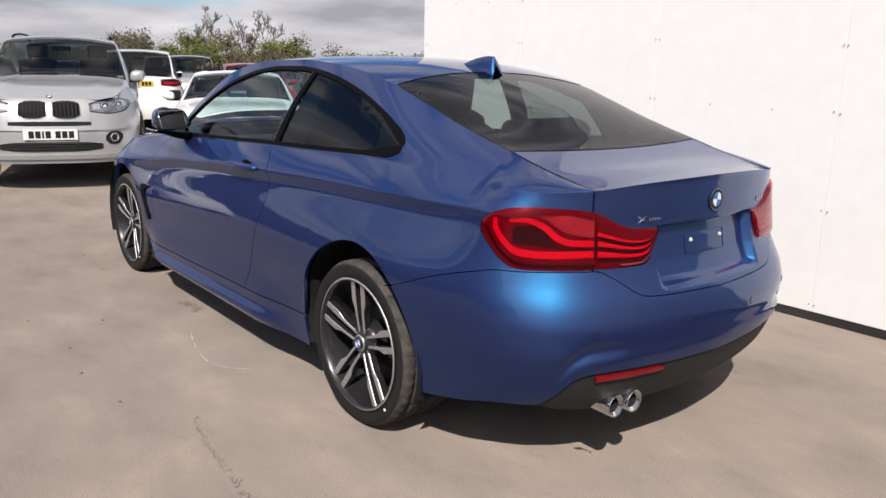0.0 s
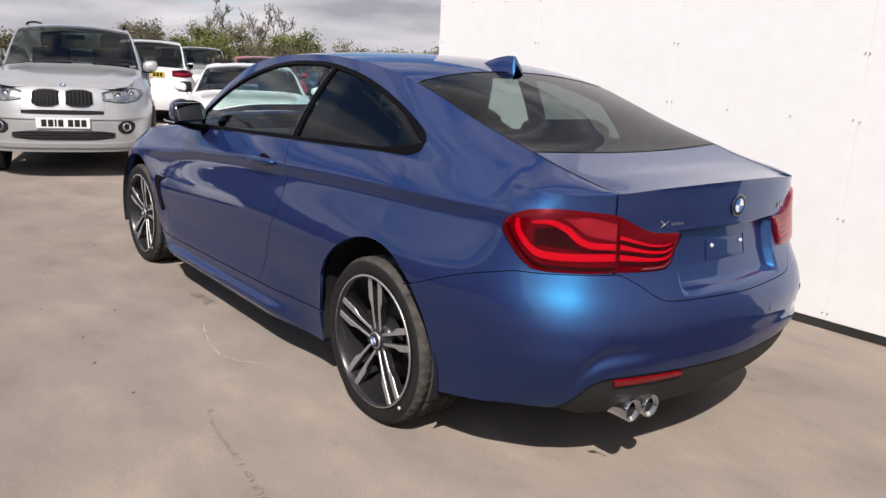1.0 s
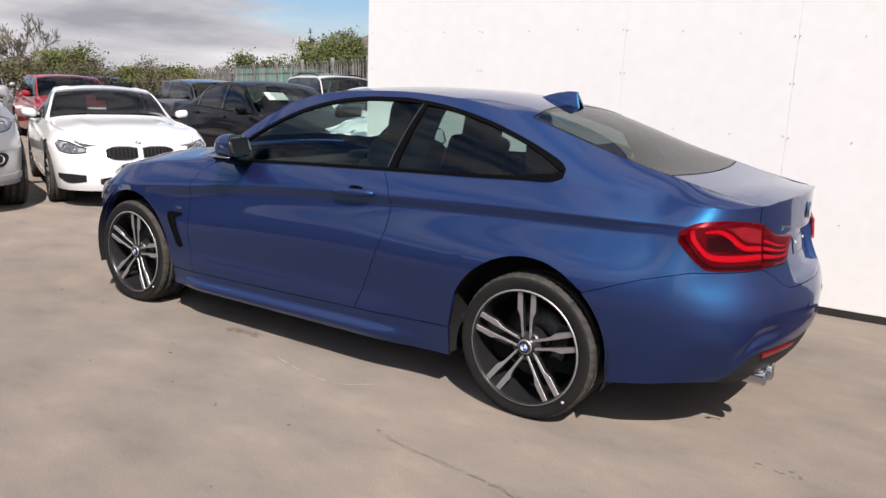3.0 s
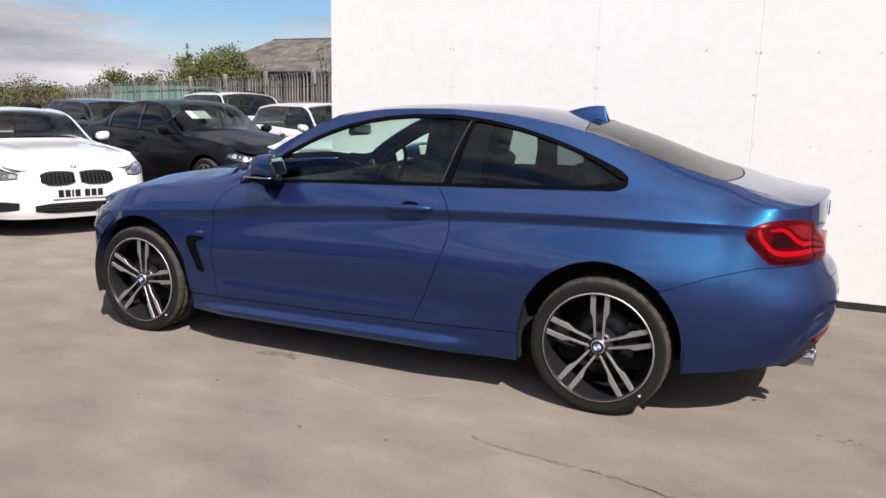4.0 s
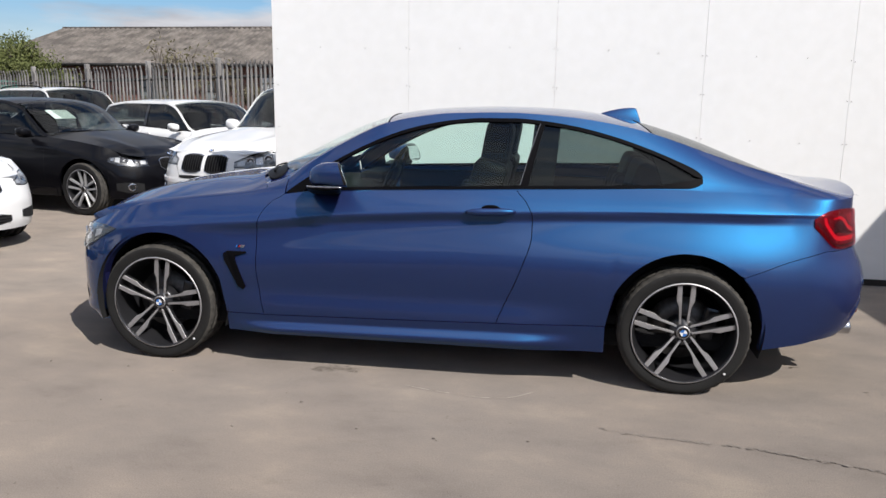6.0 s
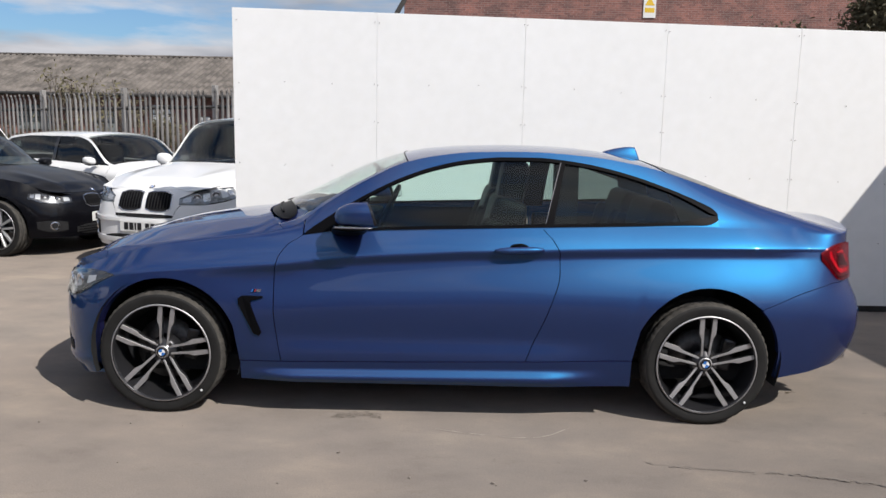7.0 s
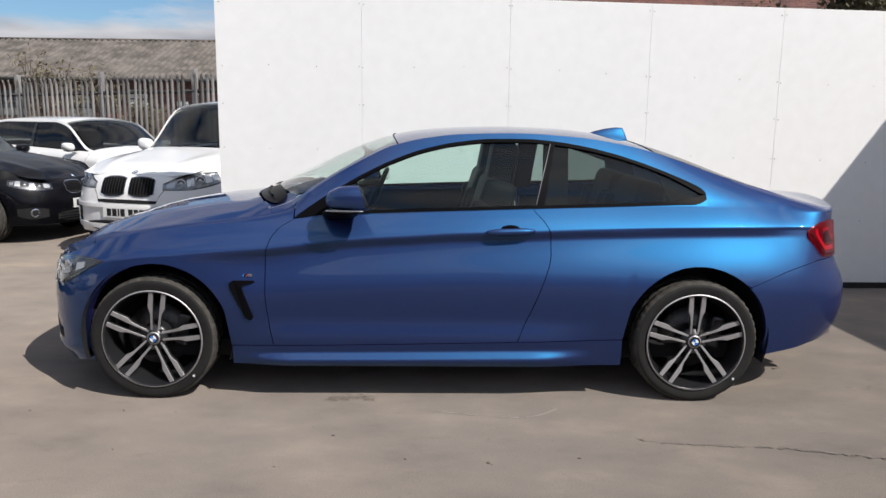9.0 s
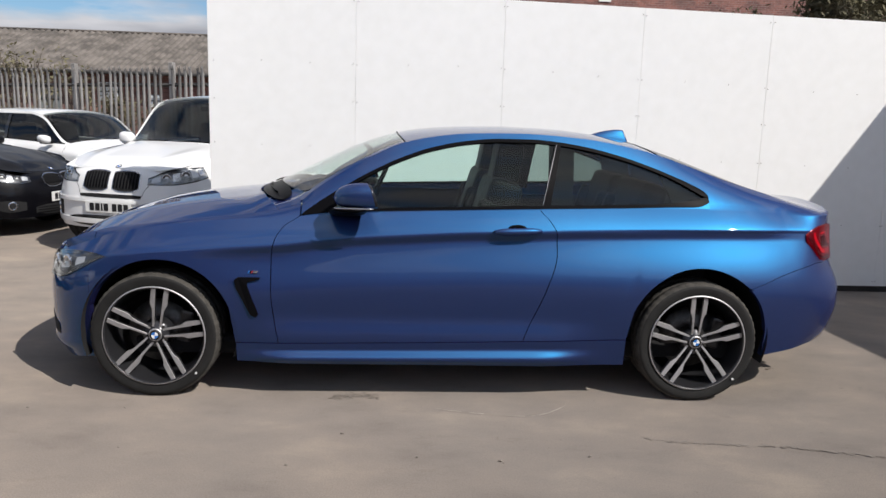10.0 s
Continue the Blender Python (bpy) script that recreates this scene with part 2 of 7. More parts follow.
def link_mesh(name, verts, faces, mat, parent=None, label="", smooth=True, mats=None, idx=None):
    me = bpy.data.meshes.new(name)
    me.from_pydata([tuple(map(float, v)) for v in verts], [], [tuple(map(int, f)) for f in faces])
    for mm in (mats or [mat]):
        me.materials.append(mm)
    if idx is not None:
        me.polygons.foreach_set("material_index", np.array(idx, dtype=np.int32))
    if smooth:
        me.polygons.foreach_set("use_smooth", np.ones(len(me.polygons), dtype=bool))
    me.update()
    ob = new(name, me)
    ob.parent = parent
    if label:
        ob["label"] = label
    return ob


def part(name, bm, mat, parent=None, label="", smooth=False):
    me = bpy.data.meshes.new(name)
    bm.to_mesh(me)
    bm.free()
    me.materials.append(mat)
    if smooth:
        me.polygons.foreach_set("use_smooth", np.ones(len(me.polygons), dtype=bool))
    ob = new(name, me)
    ob.parent = parent
    if label:
        ob["label"] = label
    return ob


def box(bm, sx, sy, sz, m=None, bevel=0.0, seg=2):
    """A bevelled block, centred at the origin and moved by m, added to bm."""
    t = bmesh.new()
    bmesh.ops.create_cube(t, size=1.0, matrix=Matrix.Diagonal((sx, sy, sz, 1)))
    if bevel:
        bmesh.ops.bevel(t, geom=t.edges[:], offset=bevel, segments=seg, affect="EDGES", profile=0.6)
    if m is not None:
        t.transform(m)
    me = bpy.data.meshes.new("tmp")
    t.to_mesh(me)
    t.free()
    bm.from_mesh(me)
    bpy.data.meshes.remove(me)
    return bm


def box_part(name, size, m, mat, parent=None, label="", bevel=0.005, seg=2, smooth=False):
    return part(name, box(bmesh.new(), *size, m, bevel, seg), mat, parent, label, smooth)


def tube(bm, r1, r2, depth, m, seg=24, caps=True):
    bmesh.ops.create_cone(bm, cap_ends=caps, segments=seg, radius1=r1, radius2=r2, depth=depth, matrix=m)
    return bm


def lathe(name, profile, mat, parent=None, label="", seg=64, m=None, closed=False, mats=None, pick=None, smooth=True):
    """Turns (radius, y) pairs about the y axis."""
    n, k = len(profile), seg
    verts, faces, idx = [], [], []
    for j in range(k):
        a = 2 * math.pi * j / k
        for r, y in profile:
            verts.append((r * math.cos(a), y, r * math.sin(a)))
    rng = n if closed else n - 1
    for j in range(k):
        for i in range(rng):
            a, b = j * n + i, j * n + (i + 1) % n
            c, d = ((j + 1) % k) * n + (i + 1) % n, ((j + 1) % k) * n + i
            faces.append((a, b, c, d))
            if pick:
                idx.append(pick(i))
    if m is not None:
        verts = [m @ Vector(v) for v in verts]
    return link_mesh(name, verts, faces, mat, parent, label, smooth, mats, idx if pick else None)


def sweep(points, r, seg=8):
    """A round bar along points: verts and faces."""
    verts, faces = [], []
    pts = [Vector(p) for p in points]
    for i, p in enumerate(pts):
        d = (pts[min(i + 1, len(pts) - 1)] - pts[max(i - 1, 0)]).normalized()
        u = d.orthogonal().normalized()
        if abs(d.z) < 0.95:
            u = d.cross(Vector((0, 0, 1))).normalized()
        v = d.cross(u)
        rr = r[i] if isinstance(r, (list, tuple)) else r
        for k in range(seg):
            a = 2 * math.pi * k / seg
            verts.append(p + (u * math.cos(a) + v * math.sin(a)) * rr)
    for i in range(len(pts) - 1):
        for k in range(seg):
            faces.append((i * seg + k, i * seg + (k + 1) % seg, (i + 1) * seg + (k + 1) % seg, (i + 1) * seg + k))
    faces.append(tuple(range(seg))[::-1])
    faces.append(tuple((len(pts) - 1) * seg + k for k in range(seg)))
    return verts, faces


def sheet(grids, flip=False, flange=0.0, merge=True):
    """Verts and faces of one or more point grids (rows x columns x 3), joined where they touch; flange turns the rim inwards."""
    bm = bmesh.new()
    for g in grids:
        g = np.asarray(g, float)
        nr, nc = g.shape[:2]
        vs = [[bm.verts.new(g[i, j]) for j in range(nc)] for i in range(nr)]
        for i in range(nr - 1):
            for j in range(nc - 1):
                q = [vs[i][j], vs[i][j + 1], vs[i + 1][j + 1], vs[i + 1][j]]
                if flip:
                    q.reverse()
                if len({tuple(np.round(v.co, 5)) for v in q}) >= 3:
                    bm.faces.new(q)
    bmesh.ops.remove_doubles(bm, verts=bm.verts, dist=0.0004)
    bm.normal_update()
    if flange:
        rim = [e for e in bm.edges if len(e.link_faces) == 1]
        nrm = {v: v.normal.copy() for e in rim for v in e.verts}
        ex = bmesh.ops.extrude_edge_only(bm, edges=rim)["geom"]
        news = [v for v in ex if isinstance(v, bmesh.types.BMVert)]
        olds = {}
        for e in bm.edges:
            a, b = e.verts
            for p, q in ((a, b), (b, a)):
                if p in nrm and q not in nrm:
                    olds.setdefault(q, p)
        for v in news:
            if v in olds:
                v.co = v.co - nrm[olds[v]] * flange
        sharp = [e for e in bm.edges if len(e.link_faces) == 2 and e.calc_face_angle(0) > radians(42)]
        bmesh.ops.split_edges(bm, edges=sharp)
    return bm


def sheet_part(name, grids, mat, parent, label="", flip=False, flange=0.0):
    return part(name, sheet(grids, flip, flange), mat, parent, label, smooth=True)


def empty(name, m=None):
    ob = new(name)
    ob.empty_display_size = 0.2
    if m is not None:
        ob.matrix_world = m
    return ob


# ---------------------------------------------------------------- ground and wall
def yard_material():
    """Worn beige concrete: broad dusty patches, medium blotches, fine grit."""
    m = bpy.data.materials.new("worn_concrete")
    m.use_nodes = True
    nt = m.node_tree
    b = nt.nodes["Principled BSDF"]
    b.inputs["Roughness"].default_value = 0.92
    b.inputs["Specular IOR Level"].default_value = 0.25
    b.inputs["Diffuse Roughness"].default_value = 1.0
    co = nt.nodes.new("ShaderNodeTexCoord")

    def nz(scale, detail, rough=0.55, stretch=None):
        n = nt.nodes.new("ShaderNodeTexNoise")
        n.inputs["Scale"].default_value, n.inputs["Detail"].default_value, n.inputs["Roughness"].default_value = scale, detail, rough
        if stretch:
            mp = nt.nodes.new("ShaderNodeMapping")
            mp.inputs["Scale"].default_value = stretch
            mp.inputs["Rotation"].default_value = (0, 0, 0.35)
            nt.links.new(co.outputs["Object"], mp.inputs["Vector"])
            nt.links.new(mp.outputs["Vector"], n.inputs["Vector"])
        else:
            nt.links.new(co.outputs["Object"], n.inputs["Vector"])
        return n.outputs["Fac"]

    def ramp(src, stops):
        r = nt.nodes.new("ShaderNodeValToRGB")
        while len(r.color_ramp.elements) < len(stops):
            r.color_ramp.elements.new(0.5)
        for e, (p, c) in zip(r.color_ramp.elements, stops):
            e.position, e.color = p, (*c, 1)
        nt.links.new(src, r.inputs["Fac"])
        return r.outputs["Color"]

    def mix(a, b_, fac, mode="MIX"):
        x = nt.nodes.new("ShaderNodeMix")
        x.data_type, x.blend_type = "RGBA", mode
        nt.links.new(a, x.inputs["A"])
        nt.links.new(b_, x.inputs["B"])
        if isinstance(fac, float):
            x.inputs["Factor"].default_value = fac
        else:
            nt.links.new(fac, x.inputs["Factor"])
        return x.outputs["Result"]
    broad = ramp(nz(0.35, 5.0, 0.5), [(0.30, (0.206, 0.177, 0.151)), (0.5, (0.241, 0.206, 0.175)), (0.7, (0.229, 0.201, 0.175))])
    blot = ramp(nz(1.6, 9.0, 0.60, (1.0, 1.6, 1.0)), [(0.32, (0.80, 0.80, 0.81)), (0.45, (0.95, 0.95, 0.955)), (0.56, (1.04, 1.03, 1.02)), (0.68, (1.22, 1.20, 1.15))])
    dark = ramp(nz(5.5, 6.0, 0.7, (0.6, 1.4, 1.0)), [(0.27, (0.72, 0.71, 0.70)), (0.40, (1.0, 1.0, 1.0)), (1.0, (1.0, 1.0, 1.0))])
    # broad darker patch painted in for the dimmer late exposure, broken by noise
    sp = nt.nodes.new("ShaderNodeTexGradient")
    sp.gradient_type = "SPHERICAL"
    smap = nt.nodes.new("ShaderNodeMapping")
    smap.inputs["Location"].default_value, smap.inputs["Scale"].default_value = (0.42, 0.72, 0.0), (0.22, 0.30, 1.0)
    nt.links.new(co.outputs["Object"], smap.inputs["Vector"])
    nt.links.new(smap.outputs["Vector"], sp.inputs["Vector"])
    ad = nt.nodes.new("ShaderNodeMath")
    ad.operation = "MULTIPLY_ADD"
    ad.inputs[1].default_value = 0.55
    nt.links.new(nz(0.9, 6.0, 0.6), ad.inputs[0])
    nt.links.new(sp.outputs["Fac"], ad.inputs[2])
    dim_patch = ramp(ad.outputs["Value"], [(0.30, (0.95, 0.95, 0.95)), (0.62, (0.89, 0.89, 0.90)), (1.0, (0.82, 0.825, 0.84))])
    grit = ramp(nz(160.0, 3.0), [(0.3, (0.84, 0.84, 0.84)), (0.7, (1.12, 1.12, 1.12))])
    fleck = ramp(nz(38.0, 2.0), [(0.26, (0.7, 0.7, 0.7)), (0.30, (1, 1, 1)), (1.0, (1, 1, 1))])
    c = mix(broad, blot, 1.0, "MULTIPLY")
    c = mix(c, dark, 0.6, "MULTIPLY")
    c = mix(c, dim_patch, 1.0, "MULTIPLY")
    c = mix(c, grit, 1.0, "MULTIPLY")
    c = mix(c, fleck, 0.6, "MULTIPLY")
    nt.links.new(c, b.inputs["Base Color"])
    bp = nt.nodes.new("ShaderNodeBump")
    bp.inputs["Strength"].default_value, bp.inputs["Distance"].default_value = 0.24, 0.006
    nt.links.new(nz(70.0, 6.0, 0.65), bp.inputs["Height"])
    nt.links.new(bp.outputs["Normal"], b.inputs["Normal"])
    return m


M["yard"] = yard_material()
ground = part("ground", sheet([np.array([[(x, y, 0) for x in (-400, -60, -20, 20, 60, 400)] for y in (-400, -60, -20, 20, 60, 400)])]), M["yard"])
tagged(ground, "dusty worn beige concrete yard with faint stains", "ground", kind="structure")
M["board"] = material("white_painted_board", (0.90, 0.90, 0.885), 0.5, vary=0.02, scale=0.9, bump=0.05, bump_scale=24)
M["screw"] = material("dull_screw_head", (0.55, 0.53, 0.50), 0.55, 0.3, vary=0.5, scale=60)
M["kick"] = material("dirty_dark_base_rail", (0.035, 0.033, 0.03), 0.85, vary=0.3, scale=3)
WALL_Y = 1.90
wall = empty("wall_north")
tagged(wall, "white painted board wall with screwed vertical seams", "wall", kind="structure")
SEAMS = [-1.785, -0.562, 0.688, 1.882, 3.006, 4.200, 5.400]
TOPS = [2.505, 2.50, 2.475, 2.44, 2.41, 2.40]
rw = random.Random(5)
for (a, b), tp in zip(zip(SEAMS[:-1], SEAMS[1:]), TOPS):
    bd = box_part("board", (b - a - 0.0012, 0.022, tp - 0.055), pose((a + b) / 2, WALL_Y + 0.011 + rw.uniform(0, 0.0015), 0.055 + (tp - 0.055) / 2), M["board"], wall, bevel=0.001, seg=1)
    for v in bd.data.vertices:
        if v.co.z > 1.0:
            v.co.z += 2.505 - 0.0185 * (v.co.x + 1.785) - tp
    box_part("backing_post", (0.10, 0.10, tp - 0.12), pose(a + 0.05, WALL_Y + 0.075, (tp - 0.12) / 2), M["kick"], wall, bevel=0.003, seg=1)
for dz in (0.12, 1.22, 2.26):
    box_part("backing_rail", (7.2, 0.05, 0.10), pose(1.82, WALL_Y + 0.05, dz), M["kick"], wall, bevel=0.003, seg=1)
box_part("base_rail", (7.2, 0.06, 0.075), pose(1.82, WALL_Y + 0.036, 0.0375), M["kick"], wall, bevel=0.004)
screw = None
spots = []
for k, a in enumerate(SEAMS[:-1]):
    for z, fall in ((2.405, 0.0), (1.89, 0.039), (1.575, 0.036), (1.205, 0.022), (0.647, 0.01), (0.096, 0.0)):
        for d in ((-0.015, 0.015) if k else (0.045,)):
            spots.append((a + d, z - fall * max(0.0, a - 0.7) - (0.022 * max(0.0, a - 0.7) if z > 2 else 0.0)))
    for fr in (0.355, 0.69):
        x = a + fr * (SEAMS[k + 1] - a)
        for z, fall in ((1.895, 0.039), (1.197, 0.022), (0.64, 0.01)):
            spots.append((x, z - fall * max(0.0, x - 0.7)))
for x, z in spots:
    m = pose(x + rw.uniform(-0.006, 0.006), WALL_Y - 0.002, z + rw.uniform(-0.006, 0.006), 90 + rw.uniform(-8, 8), 0, rw.uniform(-10, 10))
    if screw is None:
        screw = part("screw", tube(bmesh.new(), 0.0034, 0.0042, 0.006, Matrix(), 10), M["screw"], wall)
        o = screw
    else:
        o = new("screw", screw.data)
        o.parent = wall
    o.matrix_basis = m


def ribbon(name, pts, width, mat, label, category, seed=1, z=0.002, step=0.03, ragged=0.6):
    """A thin uneven streak lying on the ground."""
    r = random.Random(seed)
    P = [Vector((*p, 0)) for p in pts]
    line = []
    for a, b in zip(P[:-1], P[1:]):
        n = max(1, int((b - a).length / step))
        line += [a.lerp(b, i / n) for i in range(n)]
    line.append(P[-1])
    v, f = [], []
    for i, p in enumerate(line):
        d = (line[min(i + 1, len(line) - 1)] - line[max(i - 1, 0)]).normalized()
        n = Vector((-d.y, d.x, 0))
        w = width * (1 + ragged * r.uniform(-1, 1)) * (0.15 + 0.85 * min(1, 6 * i / len(line), 6 * (len(line) - 1 - i) / len(line)))
        p = p + n * r.uniform(-1, 1) * width * 0.18
        v += [(p.x - n.x * w / 2, p.y - n.y * w / 2, z), (p.x + n.x * w / 2, p.y + n.y * w / 2, z)]
        if i and r.random() > 0.22:
            f.append((2 * i - 2, 2 * i, 2 * i + 1, 2 * i - 1))
    ob = link_mesh(name, v, f, mat, None, smooth=False)
    tagged(ob, label, category, kind="structure")
    return ob


def flakes(name, pts, spread, size, count, mat, label, category, seed=1):
    """Broken patches of dirt scattered along a line on the ground."""
    r = random.Random(seed)
    P = [Vector((*p, 0)) for p in pts]
    cum = [0.0, *np.cumsum([(b - a).length for a, b in zip(P[:-1], P[1:])])]
    v, f = [], []
    for k in range(count):
        u = r.random() * cum[-1]
        i = max(j for j in range(len(P) - 1) if cum[j] <= u)
        d = (P[i + 1] - P[i]).normalized()
        c = P[i] + d * (u - cum[i]) + Vector((-d.y, d.x, 0)) * r.gauss(0, 0.5) * spread
        turn = math.atan2(d.y, d.x) + r.gauss(0, 0.5)
        rad, n, z = size * r.uniform(0.25, 1.0) ** 1.3, 9, 0.002 + 0.00003 * k
        f.append(tuple(range(len(v), len(v) + n)))
        for j in range(n):
            q = 2 * math.pi * j / n
            ex, ey = rad * 1.7 * math.cos(q) * r.uniform(0.6, 1.2), rad * 0.7 * math.sin(q) * r.uniform(0.5, 1.3)
            v.append((c.x + ex * math.cos(turn) - ey * math.sin(turn), c.y + ex * math.sin(turn) + ey * math.cos(turn), z))
    ob = link_mesh(name, v, f, mat, None, smooth=False)
    tagged(ob, label, category, kind="structure")
    return ob


M["crack"] = material("dirt_filled_crack", (0.185, 0.160, 0.138), 0.95, second=(0.215, 0.188, 0.164), scale=14)
M["scratch"] = material("pale_scrape", (0.33, 0.295, 0.257), 0.9, vary=0.15, scale=20)
M["oil"] = material("dark_dry_stain", (0.11, 0.095, 0.08), 0.9, second=(0.18, 0.157, 0.135), scale=30)
M["leaf_dry"] = material("dead_leaf", (0.075, 0.058, 0.036), 0.9, vary=0.4, scale=40)
for mm in ("crack", "scratch", "oil"):
    M[mm].node_tree.nodes["Principled BSDF"].inputs["Diffuse Roughness"].default_value = 1.0
flakes("crack", [(0.98, -1.36), (1.12, -1.40), (1.25, -1.42), (1.36, -1.425)], 0.008, 0.008, 60, M["crack"], "thin dirt-filled crack in the concrete", "crack", 2)
flakes("crack", [(1.35, -1.425), (1.47, -1.44)], 0.020, 0.011, 46, M["crack"], "wider dirt-filled crack in the concrete", "crack", 3)
flakes("crack", [(1.50, -1.44), (1.67, -1.46), (1.88, -1.52), (2.2, -1.60)], 0.012, 0.010, 150, M["crack"], "dirt-filled crack running across the concrete", "crack", 4)
ribbon("scrape_mark", [(0.02, -1.005), (0.16, -1.05), (0.30, -1.08), (0.40, -1.098), (0.47, -1.10), (0.54, -1.085), (0.60, -1.055), (0.66, -1.00), (0.74, -0.92)], 0.007, M["scratch"], "pale curved scrape on the concrete", "scrape", 5, ragged=0.8)
flakes("dry_stain", [(-0.52, -0.86), (-0.42, -0.84), (-0.27, -0.85)], 0.045, 0.013, 60, M["oil"], "small dark dried stain on the concrete", "stain", 21)
flakes("fallen_leaf", [(2.095, -0.34), (2.14, -0.315)], 0.008, 0.018, 5, M["leaf_dry"], "small dead leaf lying on the concrete", "leaf", 31)
flakes("dry_stain", [(2.36, -0.66), (2.46, -0.69), (2.56, -0.66)], 0.05, 0.010, 14, M["oil"], "scatter of small dark specks on the concrete", "stain", 32)
rp = random.Random(8)
grit = None
for k in range(34):
    x, y = rp.uniform(-2.5, 3.0), rp.uniform(-3.2, -0.95)
    if grit is None:
        bm = bmesh.new()
        bmesh.ops.create_icosphere(bm, subdivisions=1, radius=0.009)
        for v in bm.verts:
            v.co = v.co * rp.uniform(0.75, 1.2)
            v.co.z *= 0.55
        grit = part("pebble", bm, M["crack"])
        tagged(grit, "tiny dark pebble lying on the concrete", "pebble", "loose grit on the yard")
        o = grit
    else:
        o = new("pebble", grit.data)
        tagged(o, "tiny dark pebble lying on the concrete", "pebble", "loose grit on the yard")
    s_ = rp.uniform(0.35, 1.1)
    o.matrix_basis = pose(x, y, 0.004 * s_, 0, 0, rp.uniform(0, 360)) @ Matrix.Diagonal((s_, s_, s_, 1))


# ---------------------------------------------------------------- car shells
class Shell:
    """The skin of a car, nose towards -x, as three surfaces: side(s, z) round the plan, top(x, f) between the two rails, and
    flank(x, v) from the shoulder up to the rail."""

    def __init__(self, plan, rail_y, rail_z, centre, shoulder, crease, inset, front, rear, arches, wide=0.62, cut=0.012, blend=(1.85, 2.22), tuck=0.05, flare=0.0, belly=0.042):
        P = np.array(plan, float)
        d = np.concatenate([[0], np.cumsum(np.hypot(*np.diff(P, axis=0).T))])
        q = np.linspace(0, d[-1], 900)
        fx, fy = spl(list(zip(d, P[:, 0]))), spl(list(zip(d, P[:, 1])))
        bx, by = fx(q), fy(q)
        k = np.ones(31) / 31
        pad = lambda a, s: np.convolve(np.concatenate([s * a[15:0:-1] + (1 - s) * a[0], a, s * a[-2:-17:-1] + (1 - s) * a[-1]]), k, "valid")
        bx, by = pad(bx, 1), np.minimum(pad(by, -1), 0)
        by[0] = by[-1] = 0
        self.s, self.bx, self.by = q / d[-1], bx, by
        tx, ty = np.gradient(bx), np.gradient(by)
        n = np.hypot(tx, ty)
        self.nx, self.ny = ty / n, -tx / n
        self.nx[0], self.ny[0], self.nx[-1], self.ny[-1] = -1, 0, 1, 0
        self.rail_y, self.rail_z, self.centre = spl(rail_y), spl(rail_z), spl(centre)
        self.shoulder, self.crease, self.inset = spl(shoulder), spl(crease), spl(inset)
        self.front, self.rear, self.arches = spl(front), spl(rear), arches
        self.wide, self.cut, self.blend, self.tuck, self.flare, self.round = wide, cut, blend, tuck, flare, belly
        self.x0, self.x1 = bx[0], bx[-1]
        ss = np.linspace(0, 1, 400)
        t = self.side(ss, self.top_z(ss))
        self.edge = t

    def sx(self, x):
        return np.interp(x, self.bx, self.s)

    def sy(self, y, rear=True):
        h = self.bx > 0 if rear else self.bx < 0
        a, b = -np.abs(self.by[h]), self.s[h]
        o = np.argsort(a)
        return np.interp(-np.abs(y), a[o], b[o])

    def sya(self, y, z, rear=True):
        """The s at which the skin itself has the half width y at height z."""
        h = self.s[self.bx > 0.6 * self.x1] if rear else self.s[self.bx < 0.6 * self.x0]
        a = -np.abs(self.side(h, 0 * h + z)[:, 1])
        o = np.argsort(a)
        return np.interp(-np.abs(y), a[o], h[o])

    def x_of(self, s):
        return np.interp(s, self.s, self.bx)

    def top_z(self, s):
        return self.shoulder(self.x_of(s))

    def off(self, s, z):
        x = self.x_of(s)
        zc, zt, zi = self.crease(x), self.shoulder(x), self.inset(x)
        o = -self.tuck * np.clip((self.wide - z) / 0.44, 0, 1.3) ** 1.7
        o = o - zi * np.clip((z - zc) / np.maximum(zt - zc, 0.02), 0, 1.2) ** 1.15
        o = o - self.round * (1 + 1.2 * smooth01(x, 0.2, 1.4)) * np.clip((np.minimum(z, zc) - 0.55) / 0.36, 0, 1) ** 2 * (1 - smooth01(x, 1.9, 2.25))
        u = zc - z
        amp = self.cut * smooth01(x, -1.30, -0.80) * (1 - smooth01(x, 1.7, 2.15))
        o = o - amp * smooth01(u, 0.0, 0.054) * (1 - smooth01(u, 0.057, 0.28))
        o = o + self.flare * (1 - smooth01(z, 0.325, 0.45)) * smooth01(x, -1.05, -0.7) * (1 - smooth01(x, 0.55, 1.0))
        wf = 1 - smooth01(x, self.x0 + 0.15, self.x0 + 0.62)
        wr = smooth01(x, *self.blend)
        return o * (1 - wf) * (1 - wr) + self.front(z) * wf + self.rear(z) * wr

    def side(self, s, z, sg=-1, lift=0.0):
        s, z = np.broadcast_arrays(np.asarray(s, float), np.asarray(z, float))
        o = self.off(s, z) + lift
        x = np.interp(s, self.s, self.bx) + np.interp(s, self.s, self.nx) * o
        y = np.interp(s, self.s, self.by) + np.interp(s, self.s, self.ny) * o
        y = np.minimum(y, 0)
        return np.stack([x, -sg * y, z + 0 * s], -1)

    def arch(self, x, lo):
        z = np.array(lo, float) + 0 * np.asarray(x, float)
        for xc, zc, r in self.arches:
            h = r * r - (x - xc) ** 2
            z = np.where(h > 0, np.maximum(z, zc + np.sqrt(np.maximum(h, 0))), z)
        return z

